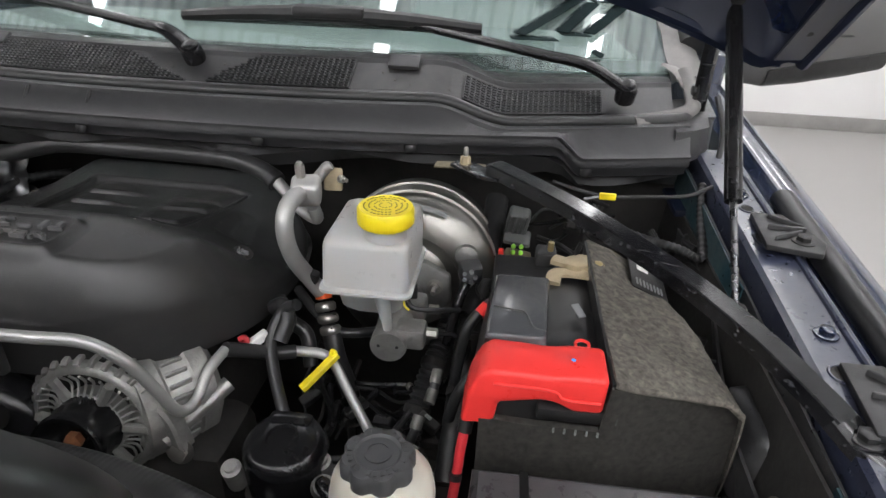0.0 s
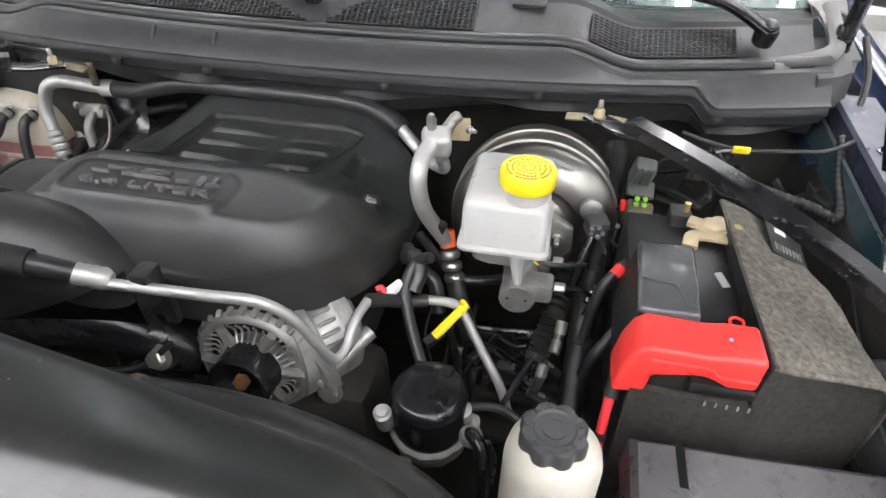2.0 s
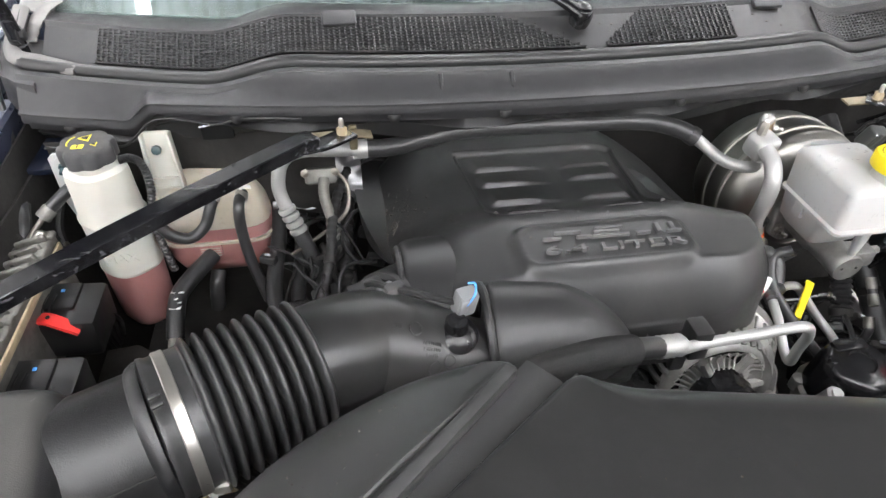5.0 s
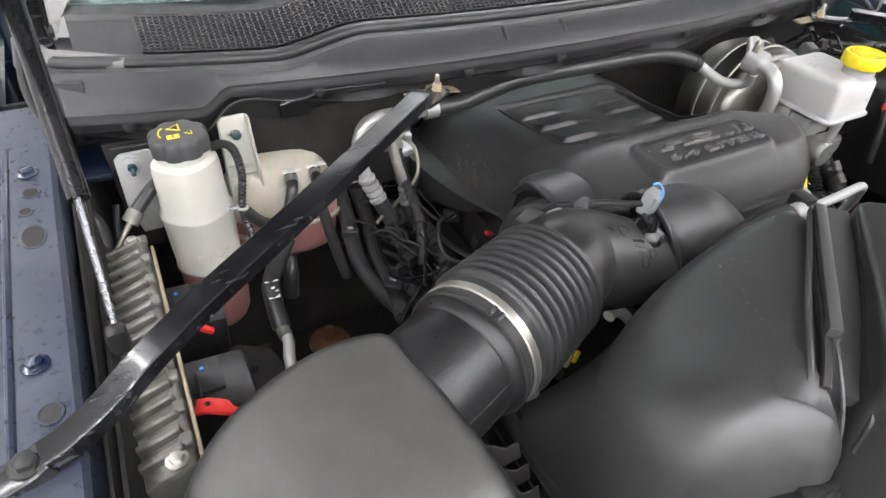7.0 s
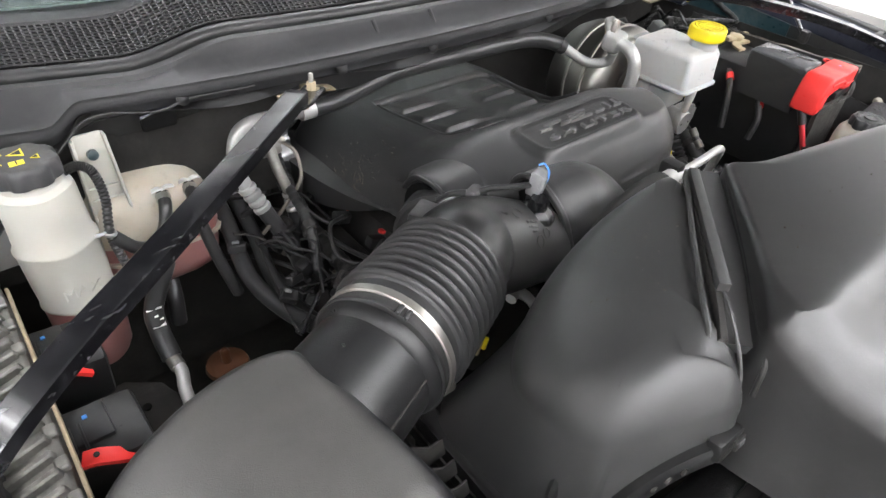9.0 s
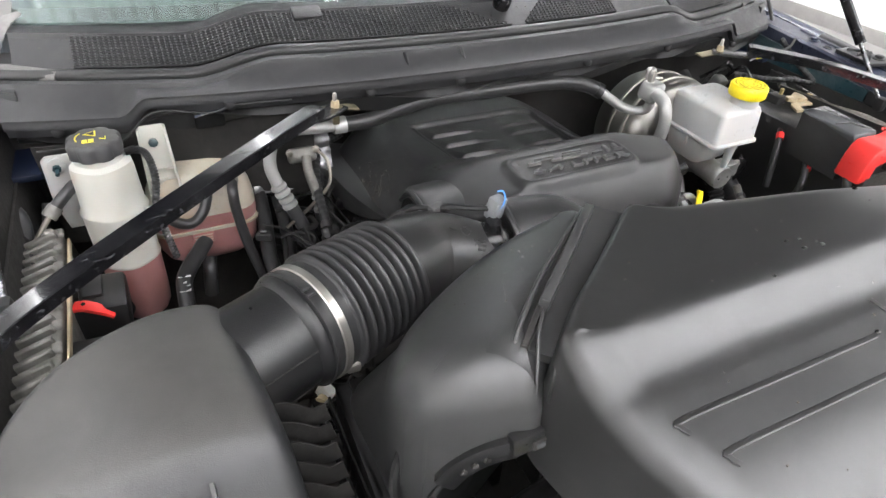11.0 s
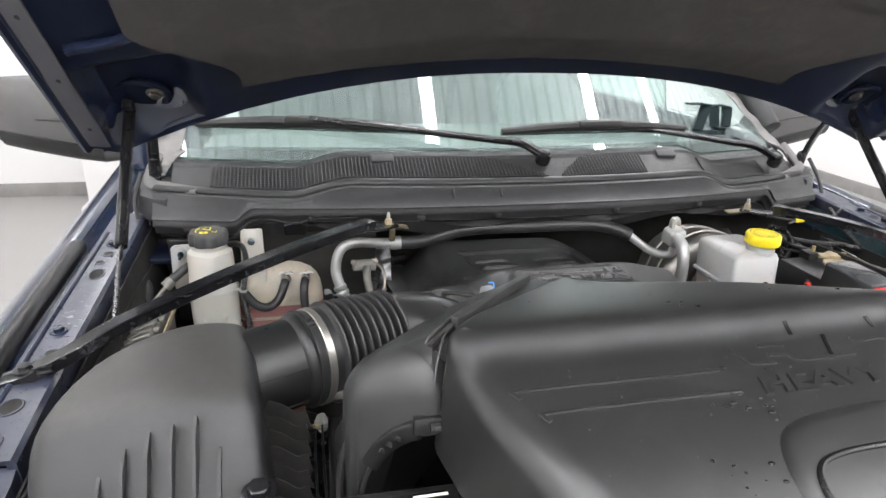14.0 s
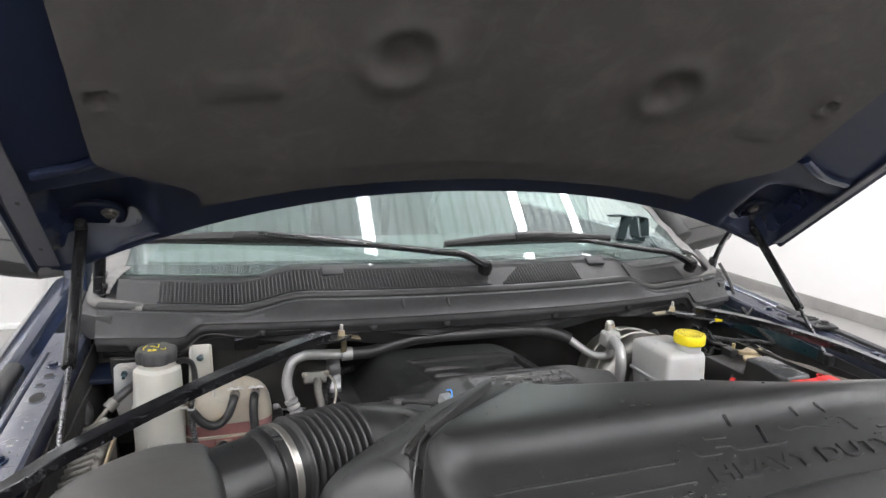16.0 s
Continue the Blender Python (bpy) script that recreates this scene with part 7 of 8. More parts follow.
capx = thing("drain_cap", "tarnished copper-coloured cap deep in the bay", "cap", (-0.613, -0.061, 0.86))
part("disc", lathe([(0.030, 0), (0.032, 0.004), (0.030, 0.010), (0.012, 0.014)], (-0.613, -0.061, 0.875), n=24), COPPER, capx)
part("stub", lathe([(0.007, 0.012), (0.007, 0.035), (0.004, 0.04)], (-0.613, -0.061, 0.875), n=12), COPPER, capx)
part("pedestal", lathe([(0.05, -0.26), (0.022, -0.2), (0.016, -0.02), (0.02, 0.001)], (-0.613, -0.061, 0.875), n=16), GRIMESHADE, capx)
mnt = thing("bottle_bracket", "milky plastic mounting ear behind the coolant bottle with a teal bolt", "bracket", (-0.80, 0.11, 1.05))
part("plate", prism([(-0.822, 1.05), (-0.832, 1.10), (-0.830, 1.172), (-0.822, 1.179), (-0.786, 1.179), (-0.776, 1.170), (-0.765, 1.05)], 0.105, 0.111, "y", 0.002), TANKW, mnt)
part("boss", lathe([(0.012, 0), (0.012, 0.003), (0.009, 0.004)], (-0.811, 0.105, 1.163), (0, -1, 0), 18), TANKW, mnt)
part("bolt", lathe([(0.006, 0), (0.006, 0.005), (0.0032, 0.006), (0.0032, 0.016)], (-0.811, 0.102, 1.161), (0, -1, -0.3), 8), TEAL, mnt)
trim = thing("cowl_edge_trim", "black painted steel edge under the cowl with drain slots", "body panel", (-0.65, 0.12, 1.12))
part("edge", tube([(-0.83, 0.112, 1.186), (-0.74, 0.100, 1.188), (-0.708, 0.092, 1.196), (-0.672, 0.094, 1.226), (-0.640, 0.092, 1.231), (-0.605, 0.088, 1.224), (-0.575, 0.080, 1.224), (-0.540, 0.075, 1.233), (-0.46, 0.055, 1.238)], 0.0018, 8, 6), DARKPL, trim)
part("panel", sheet(lambda u, v: Vector((-0.84 + 0.42 * u, 0.134 - 0.055 * u + 0.03 * v, 1.183 + 0.046 * sstep(u, 0.32, 0.42) - 0.20 * v)), 60, 4, 0.003, back=(0, -1, 0)), GRIMESHADE, trim)
# black box paints the shade in the drain slot
part("slot", rbox((-0.583, 0.092, 1.207), (0.046, 0.008, 0.026), 0.004), OPENSHADE, trim, "dark slot in the pressed edge")
part("slot_edge", tube([(-0.606, 0.087, 1.217), (-0.585, 0.087, 1.221), (-0.562, 0.086, 1.222)], 0.0022, 6), BLUE, trim)

# below the side duct: ribbed lower housing
low = thing("duct_base", "ribbed black plastic base of the intake duct", "intake base", (-0.55, -0.52, 0.92))
part("shell", loft([[Vector((x, y, z)) for x, y in ((-0.556, -0.66), (-0.45, -0.67), (-0.44, -0.47), (-0.50, -0.42), (-0.548, -0.425))] for z in (0.92, 1.112)]), DARKPL, low)
part("flange", prism([(-0.538, -0.64), (-0.47, -0.66), (-0.46, -0.45), (-0.515, -0.420), (-0.532, -0.424)], 1.108, 1.116, "z", 0.002), PLASTIC, low)
for dx, z in ((-0.546, 1.104), (-0.556, 1.098), (-0.566, 1.090)):
    part("rib", bar([(dx, -0.428, z), (dx - 0.001, -0.50, z), (dx, -0.60, z)], 0.003, 0.016), PLASTIC, low)
for i in range(3):
    hexbolt("screw", (-0.570 + 0.002 * i, -0.60 + 0.075 * i, 1.085), (0, 0, 1), 0.006, GLOSSPL, low)
part("wave_edge", tube([(-0.528, -0.575, 1.20), (-0.540, -0.58, 1.16), (-0.543, -0.60, 1.125), (-0.535, -0.63, 1.10)], 0.005, 8), LIDPL, low)
snorkel = thing("fan_shroud", "black plastic fan shroud rim below the lid", "fan shroud", (-0.30, -0.70, 0.9))
part("rim", tube([(-0.47, -0.655, 1.10), (-0.40, -0.668, 1.155), (-0.33, -0.672, 1.165), (-0.25, -0.67, 1.15)], 0.035, 14), PLASTIC, snorkel)
sens = thing("hose_clip", "worn metal hose clip with a white tag deep in the gap", "clip", (-0.545, -0.40, 1.0))
part("tag", rbox((-0.556, -0.413, 1.098), (0.012, 0.02, 0.02), 0.003, (20, 10, 30)), WHITEPL, sens)
part("strap", tube([(-0.566, -0.426, 1.102), (-0.556, -0.415, 1.096), (-0.545, -0.405, 1.085), (-0.535, -0.40, 1.06)], 0.006, 8, flat=0.4), BEIGE, sens)
part("tongue", rbox((-0.419, -0.372, 1.078), (0.022, 0.012, 0.02), 0.003, (10, 20, 40)), BEIGE, sens)
part("paint_dab", rbox((-0.414, -0.380, 1.083), (0.006, 0.006, 0.016), 0.002, (10, 20, 40)), YELLOW, sens, "yellow plastic tab")
part("sleeve", tube([(-0.32, -0.33, 1.06), (-0.305, -0.325, 1.06), (-0.29, -0.335, 1.05), (-0.28, -0.35, 1.03)], 0.008, 10), WHITEPL, sens)
loom = hose("black taped loom below the bellows", [(-0.44, -0.42, 1.10), (-0.48, -0.43, 1.09), (-0.53, -0.44, 1.07), (-0.56, -0.47, 1.02)], 0.010, DARKPL, "wiring loom", 0.0008)

# ---- right of the engine: looms, plugs, brake hoses ----
hose("thick black loom between engine and battery", [(0.45, 0.12, 1.14), (0.445, 0.04, 1.09), (0.43, -0.05, 1.03), (0.425, -0.14, 0.97), (0.42, -0.24, 0.90)], 0.018, DARKPL, "wiring loom", 0.0003)
hose("black corrugated loom beside the brake servo", [(0.40, -0.05, 1.02), (0.385, -0.11, 0.99), (0.37, -0.16, 0.95), (0.36, -0.20, 0.90)], 0.015, DARKPL, "wiring loom", 0.002)
hose("black brake hose with bright ferrules", [(0.395, -0.155, 1.012), (0.392, -0.175, 0.995), (0.388, -0.19, 0.985)], 0.0065, ends=(0, 1))
hose("black brake hose with bright ferrules", [(0.378, -0.20, 0.972), (0.374, -0.215, 0.958), (0.365, -0.22, 0.93)], 0.0065, ends=(0,))
hose("black vacuum hose in front of the bulkhead", [(0.17, -0.04, 1.04), (0.21, -0.08, 1.03), (0.25, -0.10, 1.015), (0.31, -0.08, 1.01)], 0.007)
hose("black vacuum hose in front of the bulkhead", [(0.165, -0.10, 1.06), (0.19, -0.13, 1.05), (0.215, -0.14, 1.035), (0.225, -0.16, 1.0)], 0.010)
hose("black rubber lead in front of the pump", [(0.29, -0.30, 0.985), (0.33, -0.295, 0.985), (0.37, -0.31, 0.97), (0.40, -0.34, 0.95), (0.42, -0.37, 0.91)], 0.005)
hose("black loom over the inner wing", [(0.60, 0.10, 1.13), (0.66, 0.06, 1.125), (0.71, 0.02, 1.13), (0.735, -0.01, 1.135), (0.745, 0.06, 1.16), (0.755, 0.12, 1.19)], 0.0065, DARKPL, "wiring loom", 0.0007)
wt = thing("tagged_wire", "thin black wire with a yellow tape flag", "wire", (0.61, 0.06, 1.17))
part("wire", tube([(0.53, 0.075, 1.195), (0.57, 0.06, 1.19), (0.61, 0.055, 1.186), (0.66, 0.06, 1.188), (0.72, 0.07, 1.19), (0.76, 0.09, 1.20)], 0.003, 8), DARKPL, wt)
part("flag", rbox((0.608, 0.054, 1.187), (0.024, 0.006, 0.010), 0.002), YELLOW, wt, "yellow tape flag")
part("prongs", tube([(0.596, 0.054, 1.186), (0.575, 0.050, 1.182)], 0.002, 6), GREYPL, wt)
plug = thing("relay_plug", "grey plug with four green seals beside the servo", "plug", (0.485, 0.03, 1.06))
part("upper", rbox((0.484, 0.046, 1.140), (0.032, 0.026, 0.042), 0.006, (20, 8, 0), 3), PLUGGREY, plug)
for k in range(4):
    part("grip_rib", rbox((0.472 + 0.0075 * k, 0.031, 1.140), (0.0025, 0.004, 0.036), 0.001, (20, 8, 0), 1), PLUGGREY, plug)
part("collar", rbox((0.485, 0.036, 1.118), (0.040, 0.030, 0.008), 0.003, (20, 8, 0)), PLUGGREY, plug)
part("lower", rbox((0.486, 0.022, 1.082), (0.040, 0.030, 0.036), 0.006, (20, 8, 0), 3), DIRTZINC, plug)
for dx in (-0.007, 0.007):
    for dz in (0, 0.012):
        part("seal", lathe([(0.0035, 0), (0.0035, 0.004), (0.002, 0.005)], (0.486 + dx * 0.8, 0.016, 1.104 + dz * 0.8), (0, -1, 0.3), 12), GREEN, plug)
part("red_lock", rbox((0.463, 0.018, 1.098), (0.008, 0.01, 0.016), 0.002), RED, plug)
snk = thing("servo_sensor", "grey sensor plug on the brake servo with a black lead", "sensor", (0.42, -0.06, 1.08))
part("socket", lathe([(0.016, 0), (0.016, 0.010), (0.013, 0.012)], (0.415, -0.025, 1.115), (0.1, -1, 0.1), 20), CAST, snk)
part("plug", rbox((0.424, -0.058, 1.108), (0.030, 0.026, 0.026), 0.005, (10, 0, 20)), CAPGREY, snk)
for k in range(5):
    part("pin", lathe([(0.003, 0), (0.003, 0.004)], (0.424 + 0.008 * math.cos(k * 1.26), -0.072, 1.108 + 0.008 * math.sin(k * 1.26)), (0, -1, 0.1), 8), GREYPL, snk)
part("lead", tube([(0.420, -0.07, 1.096), (0.412, -0.085, 1.075), (0.405, -0.10, 1.045), (0.40, -0.11, 1.02)], 0.007, 10), GLOSSPL, snk)
term = thing("battery_terminal", "dirty brass battery clamp with bolts", "battery terminal", (0.54, -0.11, 1.15))
part("clamp", lathe([(0.012, 0), (0.014, 0.004), (0.014, 0.014), (0.011, 0.016)], (0.556, -0.105, 1.150), n=20), BEIGE, term)
part("strap", bar([(0.528, -0.098, 1.160), (0.545, -0.104, 1.160), (0.575, -0.108, 1.158), (0.59, -0.112, 1.156)], 0.018, 0.008), BEIGE, term)
hexbolt("bolt", (0.582, -0.110, 1.162), (0, 0, 1), 0.006, ZINC, term)
part("stud", lathe([(0.004, 0), (0.004, 0.022)], (0.525, -0.085, 1.155), n=10), ZINC, term)
part("fuse", rbox((0.520, -0.082, 1.148), (0.026, 0.030, 0.034), 0.004), DARKPL, term)
part("paper_scrap", rbox((0.553, -0.205, 1.157), (0.009, 0.022, 0.001), 0.0003, (8, -4, 20)), GREYPL, term)
for i, (dx, dy) in enumerate(((0.0, 0.0), (0.012, 0.03))):
    part("red_sleeve", lathe([(0.0075, 0), (0.0075, 0.014)], (0.452 + dx * 0.3, -0.165 - dy * 2.5, 1.125 - dy), (-0.5, -0.5, -0.4), 14), RED, term, "red cable sleeve")
    part("cable", tube([(0.47, -0.15 - dy * 2.5, 1.135 - dy), (0.452, -0.165 - dy * 2.5, 1.125 - dy), (0.43, -0.185 - dy * 2.5, 1.10 - dy), (0.42, -0.20 - dy * 2, 1.03)], 0.0065, 10), DARKPL, term)
for k in range(5):
    part("case_tooth", rbox((0.524 + 0.010 * k, -0.357, 1.124), (0.0018, 0.002, 0.006), 0.0005, segs=1), GREYPL, bat)
part("case_top", rbox((0.545, -0.33, 1.135), (0.075, 0.04, 0.014), 0.003), PLASTIC, bat)
LBM = Matrix.Translation((0.648, -0.085, 1.142)) @ pose(0, 0, 0, 4, 24, 0)
b = rbox((0, 0, 0), (0.050, 0.085, 0.002), 0.0005)
bmesh.ops.transform(b, matrix=LBM, verts=b.verts)
lb2 = part("battery_label", b, PLASTIC, bat, "black smooth label with pale print")
for w, d, x, y in ((0.014, 0.009, -0.012, 0.024), (0.016, 0.010, -0.006, 0.006), (0.012, 0.006, 0.010, 0.014)):
    b = rbox((x, y, 0.0014), (w, d, 0.0008), 0.0003)
    bmesh.ops.transform(b, matrix=LBM, verts=b.verts)
    part("print_bar", b, WHITEINK, lb2)
for k in range(8):
    b = rbox((-0.018 + 0.005 * k, -0.028, 0.0014), (0.0022, 0.014, 0.002), 0.0004, segs=1)
    bmesh.ops.transform(b, matrix=LBM, verts=b.verts)
    part("vent_rib", b, GREYPL, lb2)
splash = thing("splash_guard", "black plastic inner wing guard beside the battery", "splash guard", (0.74, -0.3, 0.8))
part("panel", sheet(lambda u, v: Vector((0.728 + 0.03 * v + 0.012 * math.sin(9 * u), 0.10 - 0.75 * u, 1.125 - 0.10 * u - 0.30 * v)), 20, 6, 0.004, back=(-1, 0, 0.2)), GUARDPL, splash)
part("pocket", rbox((0.740, -0.27, 1.05), (0.05, 0.10, 0.10), 0.020, (0, 10, 10), 3), GUARDPL, splash)
for k in range(4):
    part("rib", rbox((0.716, -0.12 - 0.045 * k, 1.02), (0.012, 0.006, 0.12), 0.002, (0, 8, 0), 1), GUARDPL, splash)
hexbolt("screw", (0.728, -0.37, 1.075), (-1, -0.3, 0.3), 0.006, DARKSTEEL, splash)
for y, z in ((-0.05, 1.196), (-0.335, 1.173)):
    cl = thing("wing_clip", "ribbed grey plastic clip on the wing rail", "clip", (0.80, y, 1.165), "wing clips")
    part("body", prism([(0.775, y - 0.045), (0.835, y - 0.060), (0.850, y - 0.03), (0.825, y + 0.05), (0.785, y + 0.05)], z, z + 0.008, "z", 0.002), DARKPL, cl)
    for k in range(3):
        part("web", rbox((0.808 + 0.005 * k, y - 0.02 + 0.02 * k, z + 0.010), (0.045, 0.003, 0.008), 0.001, (0, 0, 30 - 35 * k), 1), CAPGREY, cl)
    hexbolt("bolt", (0.822, y - 0.030, z + 0.008), (0, 0, 1), 0.009, DARKPL, cl)

# ---- front of the engine: small fittings ----
fit1 = thing("hex_bolt", "bright flanged bolt on the engine front", "bolt", (-0.079, -0.34, 1.03))
hexbolt("head", (-0.079, -0.345, 1.037), (0, -1, 0.5), 0.011, STEEL, fit1, 0.014)
part("boss", lathe([(0.018, -0.05), (0.018, 0.0)], (-0.079, -0.345, 1.036), (0, -1, 0.5), 18), GRIMESHADE, fit1)
clipw = thing("white_clip", "white plastic U-shaped clip", "clip", (-0.05, -0.39, 1.02))
part("clip", bar([(-0.062, -0.388, 1.025), (-0.061, -0.388, 1.045), (-0.050, -0.388, 1.050), (-0.039, -0.388, 1.045), (-0.038, -0.388, 1.025)], 0.006, 0.006), WHITEPL, clipw)
hose("glossy black intake runner pipe", [(-0.26, -0.36, 1.045), (-0.20, -0.345, 1.07), (-0.13, -0.33, 1.065), (-0.09, -0.32, 1.03)], 0.028, GLOSSPL)
hose("thin black lead under the runner", [(-0.25, -0.385, 1.03), (-0.17, -0.375, 1.025), (-0.10, -0.36, 1.03), (-0.06, -0.34, 1.06)], 0.004, DARKPL, "wiring loom")
oil = thing("fluid_union", "black union with a bright ring", "pipe joint", (0.303, -0.361, 0.98))
part("ring", lathe([(0.011, 0), (0.0135, 0.004), (0.011, 0.010), (0.008, 0.010)], (0.303, -0.361, 1.012), (0.2, -0.4, 1), 24), DIRTCAST, oil)
part("hose", tube([(0.303, -0.362, 1.02), (0.307, -0.372, 1.03), (0.318, -0.385, 1.025), (0.325, -0.40, 0.99), (0.325, -0.41, 0.95)], 0.008, 12), GLOSSPL, oil)
part("bright_pipe", tube([(0.322, -0.37, 1.02), (0.330, -0.375, 1.0), (0.330, -0.385, 0.97)], 0.005, 8), CHROME, oil)
for x, y, z in ((0.197, -0.346, 1.005), (0.287, -0.318, 1.000)):
    part("pump_lug", lathe([(0.011, -0.03), (0.011, 0.004), (0.007, 0.005), (0.007, 0.010)], (x, y, z), (0, -0.3, 1), 16), CAST, pump)
hose("black breather hose behind the tag", [(0.175, -0.14, 1.075), (0.19, -0.15, 1.085), (0.20, -0.165, 1.075), (0.195, -0.185, 1.055)], 0.011)
hose("red insulated starter lead", [(0.150, -0.20, 1.062), (0.156, -0.197, 1.064), (0.162, -0.20, 1.056)], 0.0045, REDWIRE, "wiring loom")
shield = thing("steering_shield", "pressed black shield below the brake cylinder", "shield", (0.36, -0.2, 0.86))
for k in range(3):
    part("rib", rbox((0.36, -0.18 - 0.03 * k, 0.905), (0.13, 0.012, 0.012), 0.004), GRIMESHADE, shield)
part("plate", rbox((0.36, -0.20, 0.885), (0.15, 0.14, 0.02), 0.004), GRIMESHADE, shield)

# ---- dried dirt on the plastics ----
def specks(parent, pts, r0, r1, seed, material=SPECK):
    """Small flat flecks of dried dirt lying on a surface."""
    rnd = random.Random(seed)
    bm = bmesh.new()
    for p in pts(rnd):
        r = r0 + (r1 - r0) * rnd.random() ** 3
        k = rnd.randrange(5, 8)
        a0 = rnd.random() * 6
        ring = [p + Vector((r * (0.6 + 0.7 * rnd.random()) * math.cos(a0 + 6.283 * i / k), r * (0.6 + 0.7 * rnd.random()) * math.sin(a0 + 6.283 * i / k), 0)) for i in range(k)]
        lo, hi = [bm.verts.new(q - Vector((0, 0, 0.0006))) for q in ring], [bm.verts.new(q + Vector((0, 0, 0.0004))) for q in ring]
        bm.faces.new(hi)
        for i in range(k):
            bm.faces.new((lo[i], lo[(i + 1) % k], hi[(i + 1) % k], hi[i]))
    ob = part("dirt", bm, material, parent)
    ob["kind"] = "stuff"


def on_cover_left(rnd):
    out = []
    for _ in range(70):
        x, y = -0.315 + rnd.gauss(0, 0.022), 0.0 + rnd.gauss(0, 0.045)
        out.append(Vector((x, y, cover_top(x, y) + 0.0004)))
    return out


def on_cover_all(rnd):
    return [Vector((x, y, cover_top(x, y) + 0.0004)) for x, y in ((rnd.uniform(-0.28, 0.10), rnd.uniform(-0.24, 0.14)) for _ in range(130))]


def on_lid_all(rnd):
    return [Vector((x, y, lid_top(x, y) + 0.0004)) for x, y in ((rnd.uniform(-0.36, 0.2), rnd.uniform(-0.82, -0.575)) for _ in range(60))]


def on_cowl_panel(rnd):
    return [panel_pt(x, v, 0.0006) for x, v in ((rnd.uniform(-0.8, 0.68), rnd.uniform(0, 1)) for _ in range(160))]


def drops(parent, centres, n, spread, seed):
    """Small beads of water standing on the lid."""
    rnd = random.Random(seed)
    bm = bmesh.new()
    for cx, cy in centres:
        for _ in range(n):
            p = on_lid(cx + rnd.gauss(0, spread), cy + rnd.gauss(0, spread * 0.5))
            r = 0.0006 + 0.0018 * rnd.random() ** 2
            e = 1 + 0.7 * rnd.random()
            loft([[p + Vector((r * e * c * math.cos(a), r * c * math.sin(a), r * 0.55 * h)) for a in (2 * math.pi * q / 8 for q in range(8))] for c, h in ((1.0, -0.2), (0.96, 0.3), (0.7, 0.75), (0.25, 0.98))], bm)
    ob = part("water_drops", bm, BEAD, parent, "small dark beads of water")
    ob["kind"] = "stuff"


specks(cover, on_cover_left, 0.0004, 0.0020, 3)
specks(cover, on_cover_all, 0.0004, 0.0013, 4)
specks(lid, on_lid_all, 0.0003, 0.0009, 5)
drops(lid, [(-0.215, -0.760), (-0.190, -0.767), (-0.155, -0.728), (-0.235, -0.82), (-0.15, -0.86)], 9, 0.016, 21)
drops(lid, [(-0.19, -0.63), (-0.02, -0.60), (0.06, -0.72)], 6, 0.03, 22)
specks(duct, lambda rnd: [Vector((x, y, duct_top(x, y) + 0.0003)) for x, y in ((rnd.uniform(-0.46, -0.33), rnd.uniform(-0.56, -0.48)) for _ in range(28)) if y > -0.48 - 0.86 * (-0.31 - x)], 0.0003, 0.0009, 9)
specks(cowl, on_cowl_panel, 0.0004, 0.0016, 6)
# pale scuffs on the cover's flank
rnd = random.Random(12)
bm = bmesh.new()
for _ in range(26):
    x, y = -0.338 + rnd.gauss(0, 0.010), 0.005 + rnd.gauss(0, 0.035)
    a, l = rnd.gauss(1.1, 0.5), rnd.uniform(0.003, 0.013)
    tube([on_cover(x + l * q * math.cos(a), y + l * q * math.sin(a) + 0.001 * q * q, 0.0002) for q in (-0.5, 0, 0.5)], rnd.uniform(0.0003, 0.0009), 5, 2, bm=bm, flat=0.5)
part("scuff", bm, SPECK, cover)["kind"] = "stuff"
mk = thing("window_marking", "dark marker strokes on the windscreen", "marking", screen_pt(0.88, 0.1))
for u0, v0, u1, v1 in ((0.848, 0.195, 0.898, 0.195), (0.896, 0.19, 0.826, 0.085), (0.818, 0.075, 0.866, 0.075), (0.912, 0.185, 0.952, 0.185), (0.950, 0.18, 0.902, 0.095), (0.912, 0.18, 0.872, 0.095), (0.872, 0.09, 0.902, 0.09), (0.905, 0.050, 0.915, 0.035)):
    part("stroke", bar([screen_pt(u0 + (u1 - u0) * q, v0 + (v1 - v0) * q) + Vector((0, -0.002, 0.003)) for q in (0, 0.5, 1)], 0.030, 0.002), WINMARK, mk)


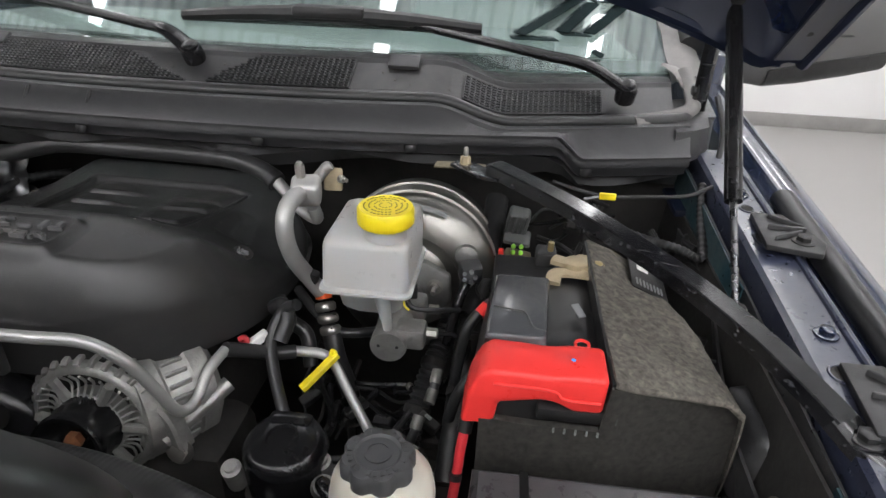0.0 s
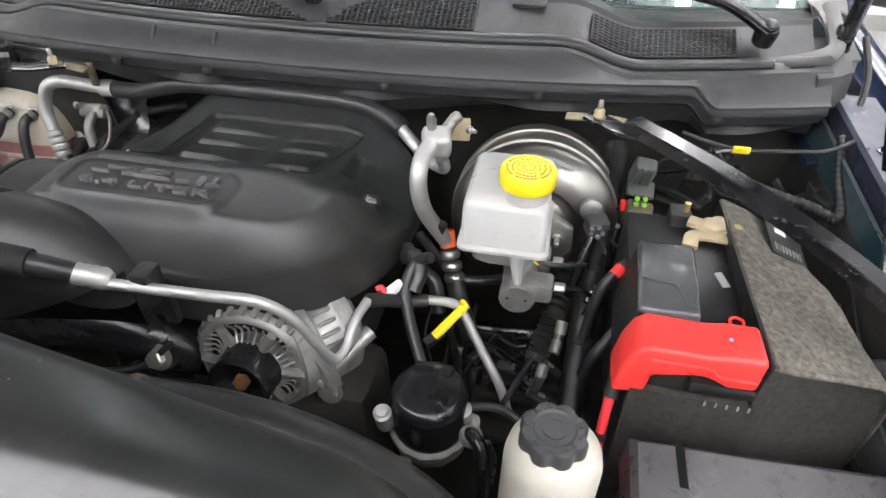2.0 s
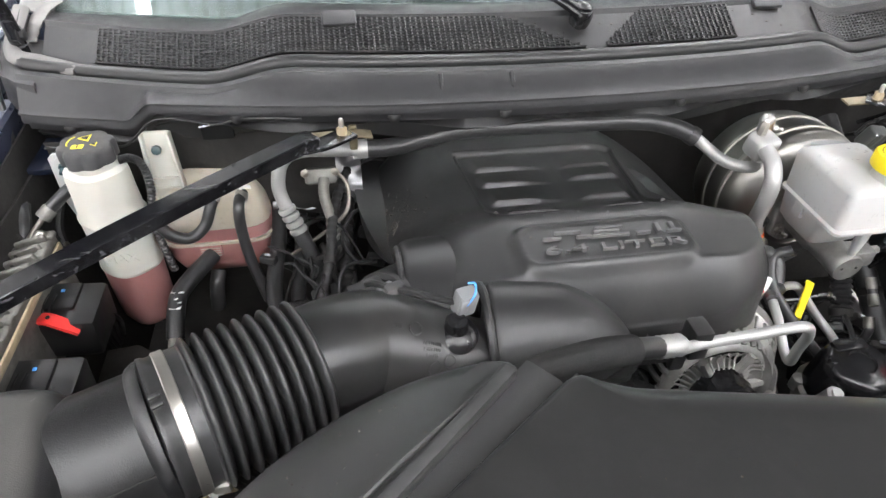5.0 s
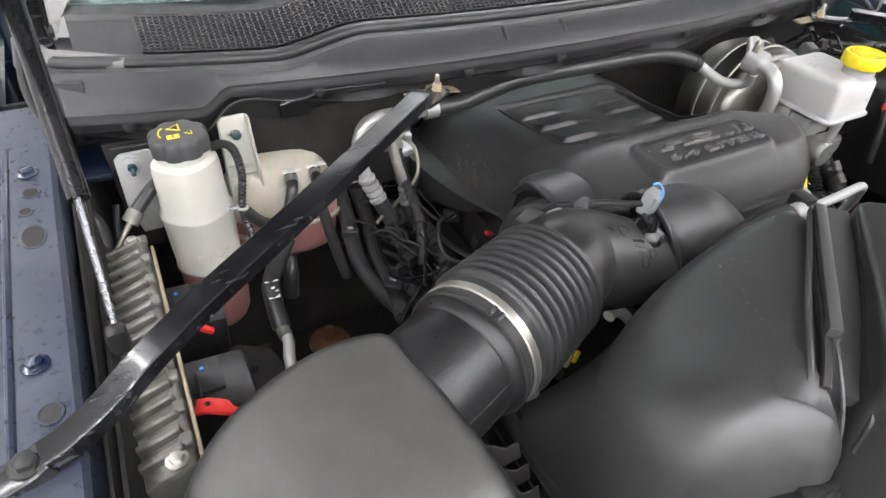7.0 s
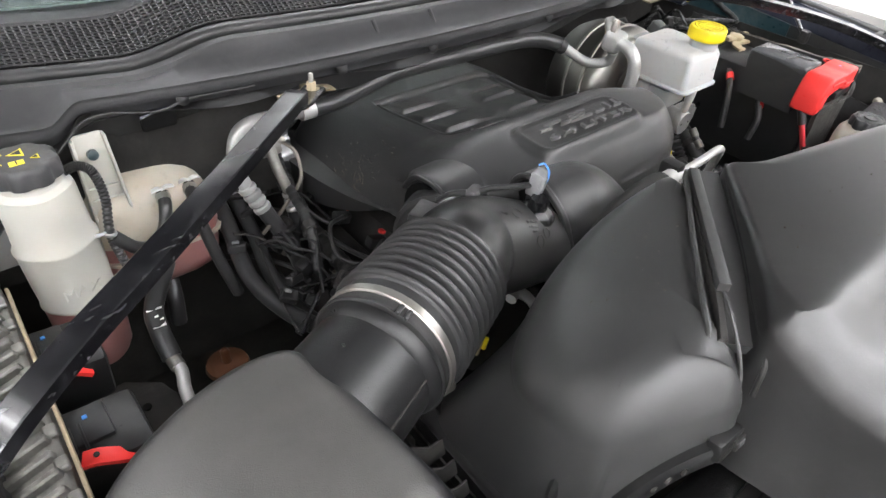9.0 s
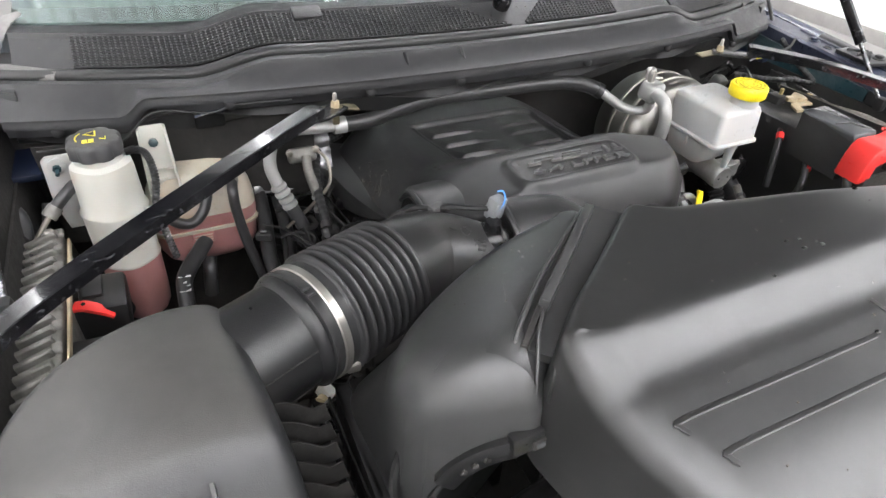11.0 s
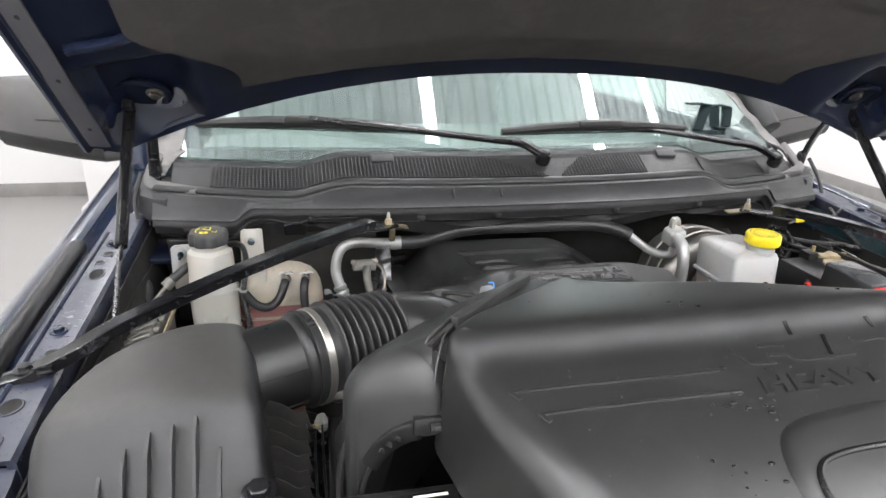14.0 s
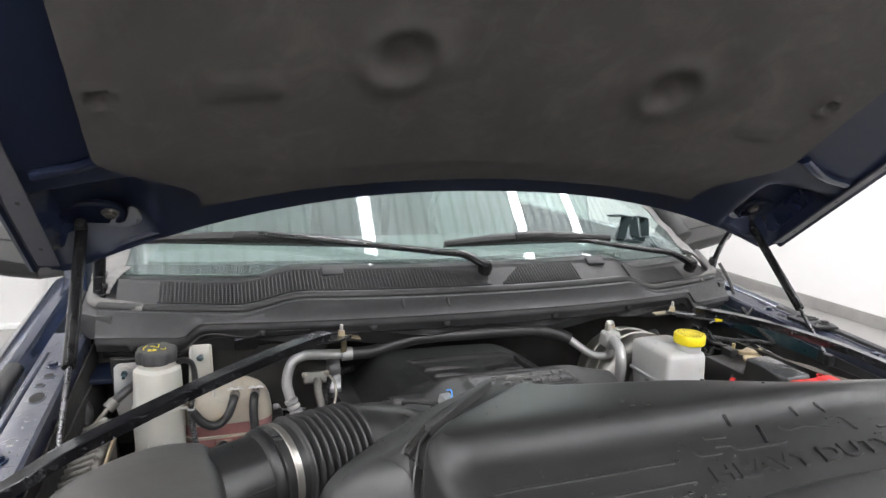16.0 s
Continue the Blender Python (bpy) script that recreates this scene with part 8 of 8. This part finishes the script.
# ---- loose wiring in the depths of the bay ----
def tangle(label, lo, hi, n, seed, plugs):
    """A knot of thin leads and small connectors inside a box of space."""
    rnd = random.Random(seed)
    lo, hi = Vector(lo), Vector(hi)
    t = thing("wiring_harness", label, "wiring harness", ((lo.x + hi.x) / 2, (lo.y + hi.y) / 2, lo.z))

    def spot(f=1.0):
        return Vector(tuple(a + (b - a) * (0.5 + f * (rnd.random() - 0.5)) for a, b in zip(lo, hi)))
    for i in range(n):
        a, b = spot(), spot()
        m = (a + b) / 2 + Vector((rnd.gauss(0, 0.02), rnd.gauss(0, 0.02), rnd.gauss(0.01, 0.015)))
        r = rnd.choice((0.002, 0.0025, 0.003, 0.004, 0.006))
        part("lead", tube([a, a.lerp(m, 0.5) + Vector((0, 0, rnd.gauss(0, 0.012))), m, m.lerp(b, 0.5) + Vector((rnd.gauss(0, 0.01), 0, 0)), b], r, 7, 6), rnd.choice((DARKPL, RUBBER, GRIMESHADE, GLOSSPL)), t)
        if i % 3 == 0:
            part("clip", lathe([(r + 0.001, 0), (r + 0.0015, 0.002), (r + 0.001, 0.006)], m, b - a, 10), rnd.choice((DARKSTEEL, DARKPL, DARKPL)), t)
    for i in range(plugs):
        c = spot(0.9)
        rot = (rnd.uniform(-30, 30), rnd.uniform(-30, 30), rnd.uniform(0, 180))
        pg = part("connector", rbox(c, (rnd.uniform(0.018, 0.034), rnd.uniform(0.012, 0.02), rnd.uniform(0.012, 0.02)), 0.002, rot, 1), rnd.choice((GRIMESHADE, PLASTIC, DARKPL)), t)
        part("latch", rbox(c + Vector((0, 0, 0.010)), (0.010, 0.005, 0.004), 0.001, rot, 1), rnd.choice((DARKPL, PLASTIC, GREYPL)), pg)


tangle("black engine leads and connectors beside the cylinder head", (-0.55, -0.20, 0.93), (-0.385, 0.16, 1.035), 26, 11, 12)
tangle("black leads and small plugs below the brake cylinder", (0.19, -0.26, 0.90), (0.44, -0.06, 0.965), 14, 12, 10)
tangle("black leads below the intake bellows", (-0.60, -0.44, 0.98), (-0.44, -0.30, 1.07), 14, 13, 6)
tangle("black leads beside the control module", (-0.93, -0.10, 1.0), (-0.84, 0.14, 1.10), 12, 14, 4)
tangle("black leads at the front of the engine", (-0.30, -0.42, 0.96), (-0.02, -0.33, 1.03), 12, 15, 4)
tangle("black leads beside the battery tray", (0.42, -0.12, 1.00), (0.52, 0.10, 1.08), 10, 16, 4)
tangle("black leads along the bulkhead", (0.50, 0.02, 1.06), (0.74, 0.16, 1.14), 12, 17, 4)

# embossed pictogram on the fuse box lid
FM = Matrix.Translation((0.60, -0.53, 1.0905)) @ pose(0, 0, 0, 3.5, 9.2, 7)
for w, d, x, y in ((0.05, 0.002, 0, 0.02), (0.05, 0.002, 0, -0.02), (0.002, 0.04, -0.025, 0), (0.002, 0.04, 0.025, 0), (0.03, 0.002, 0, 0.006), (0.03, 0.002, 0, -0.006)):
    b = rbox((x, y, 0), (w, d, 0.003), 0.0005, segs=1)
    bmesh.ops.transform(b, matrix=FM, verts=b.verts)
    part("embossed_line", b, FUSEPL, fuse)
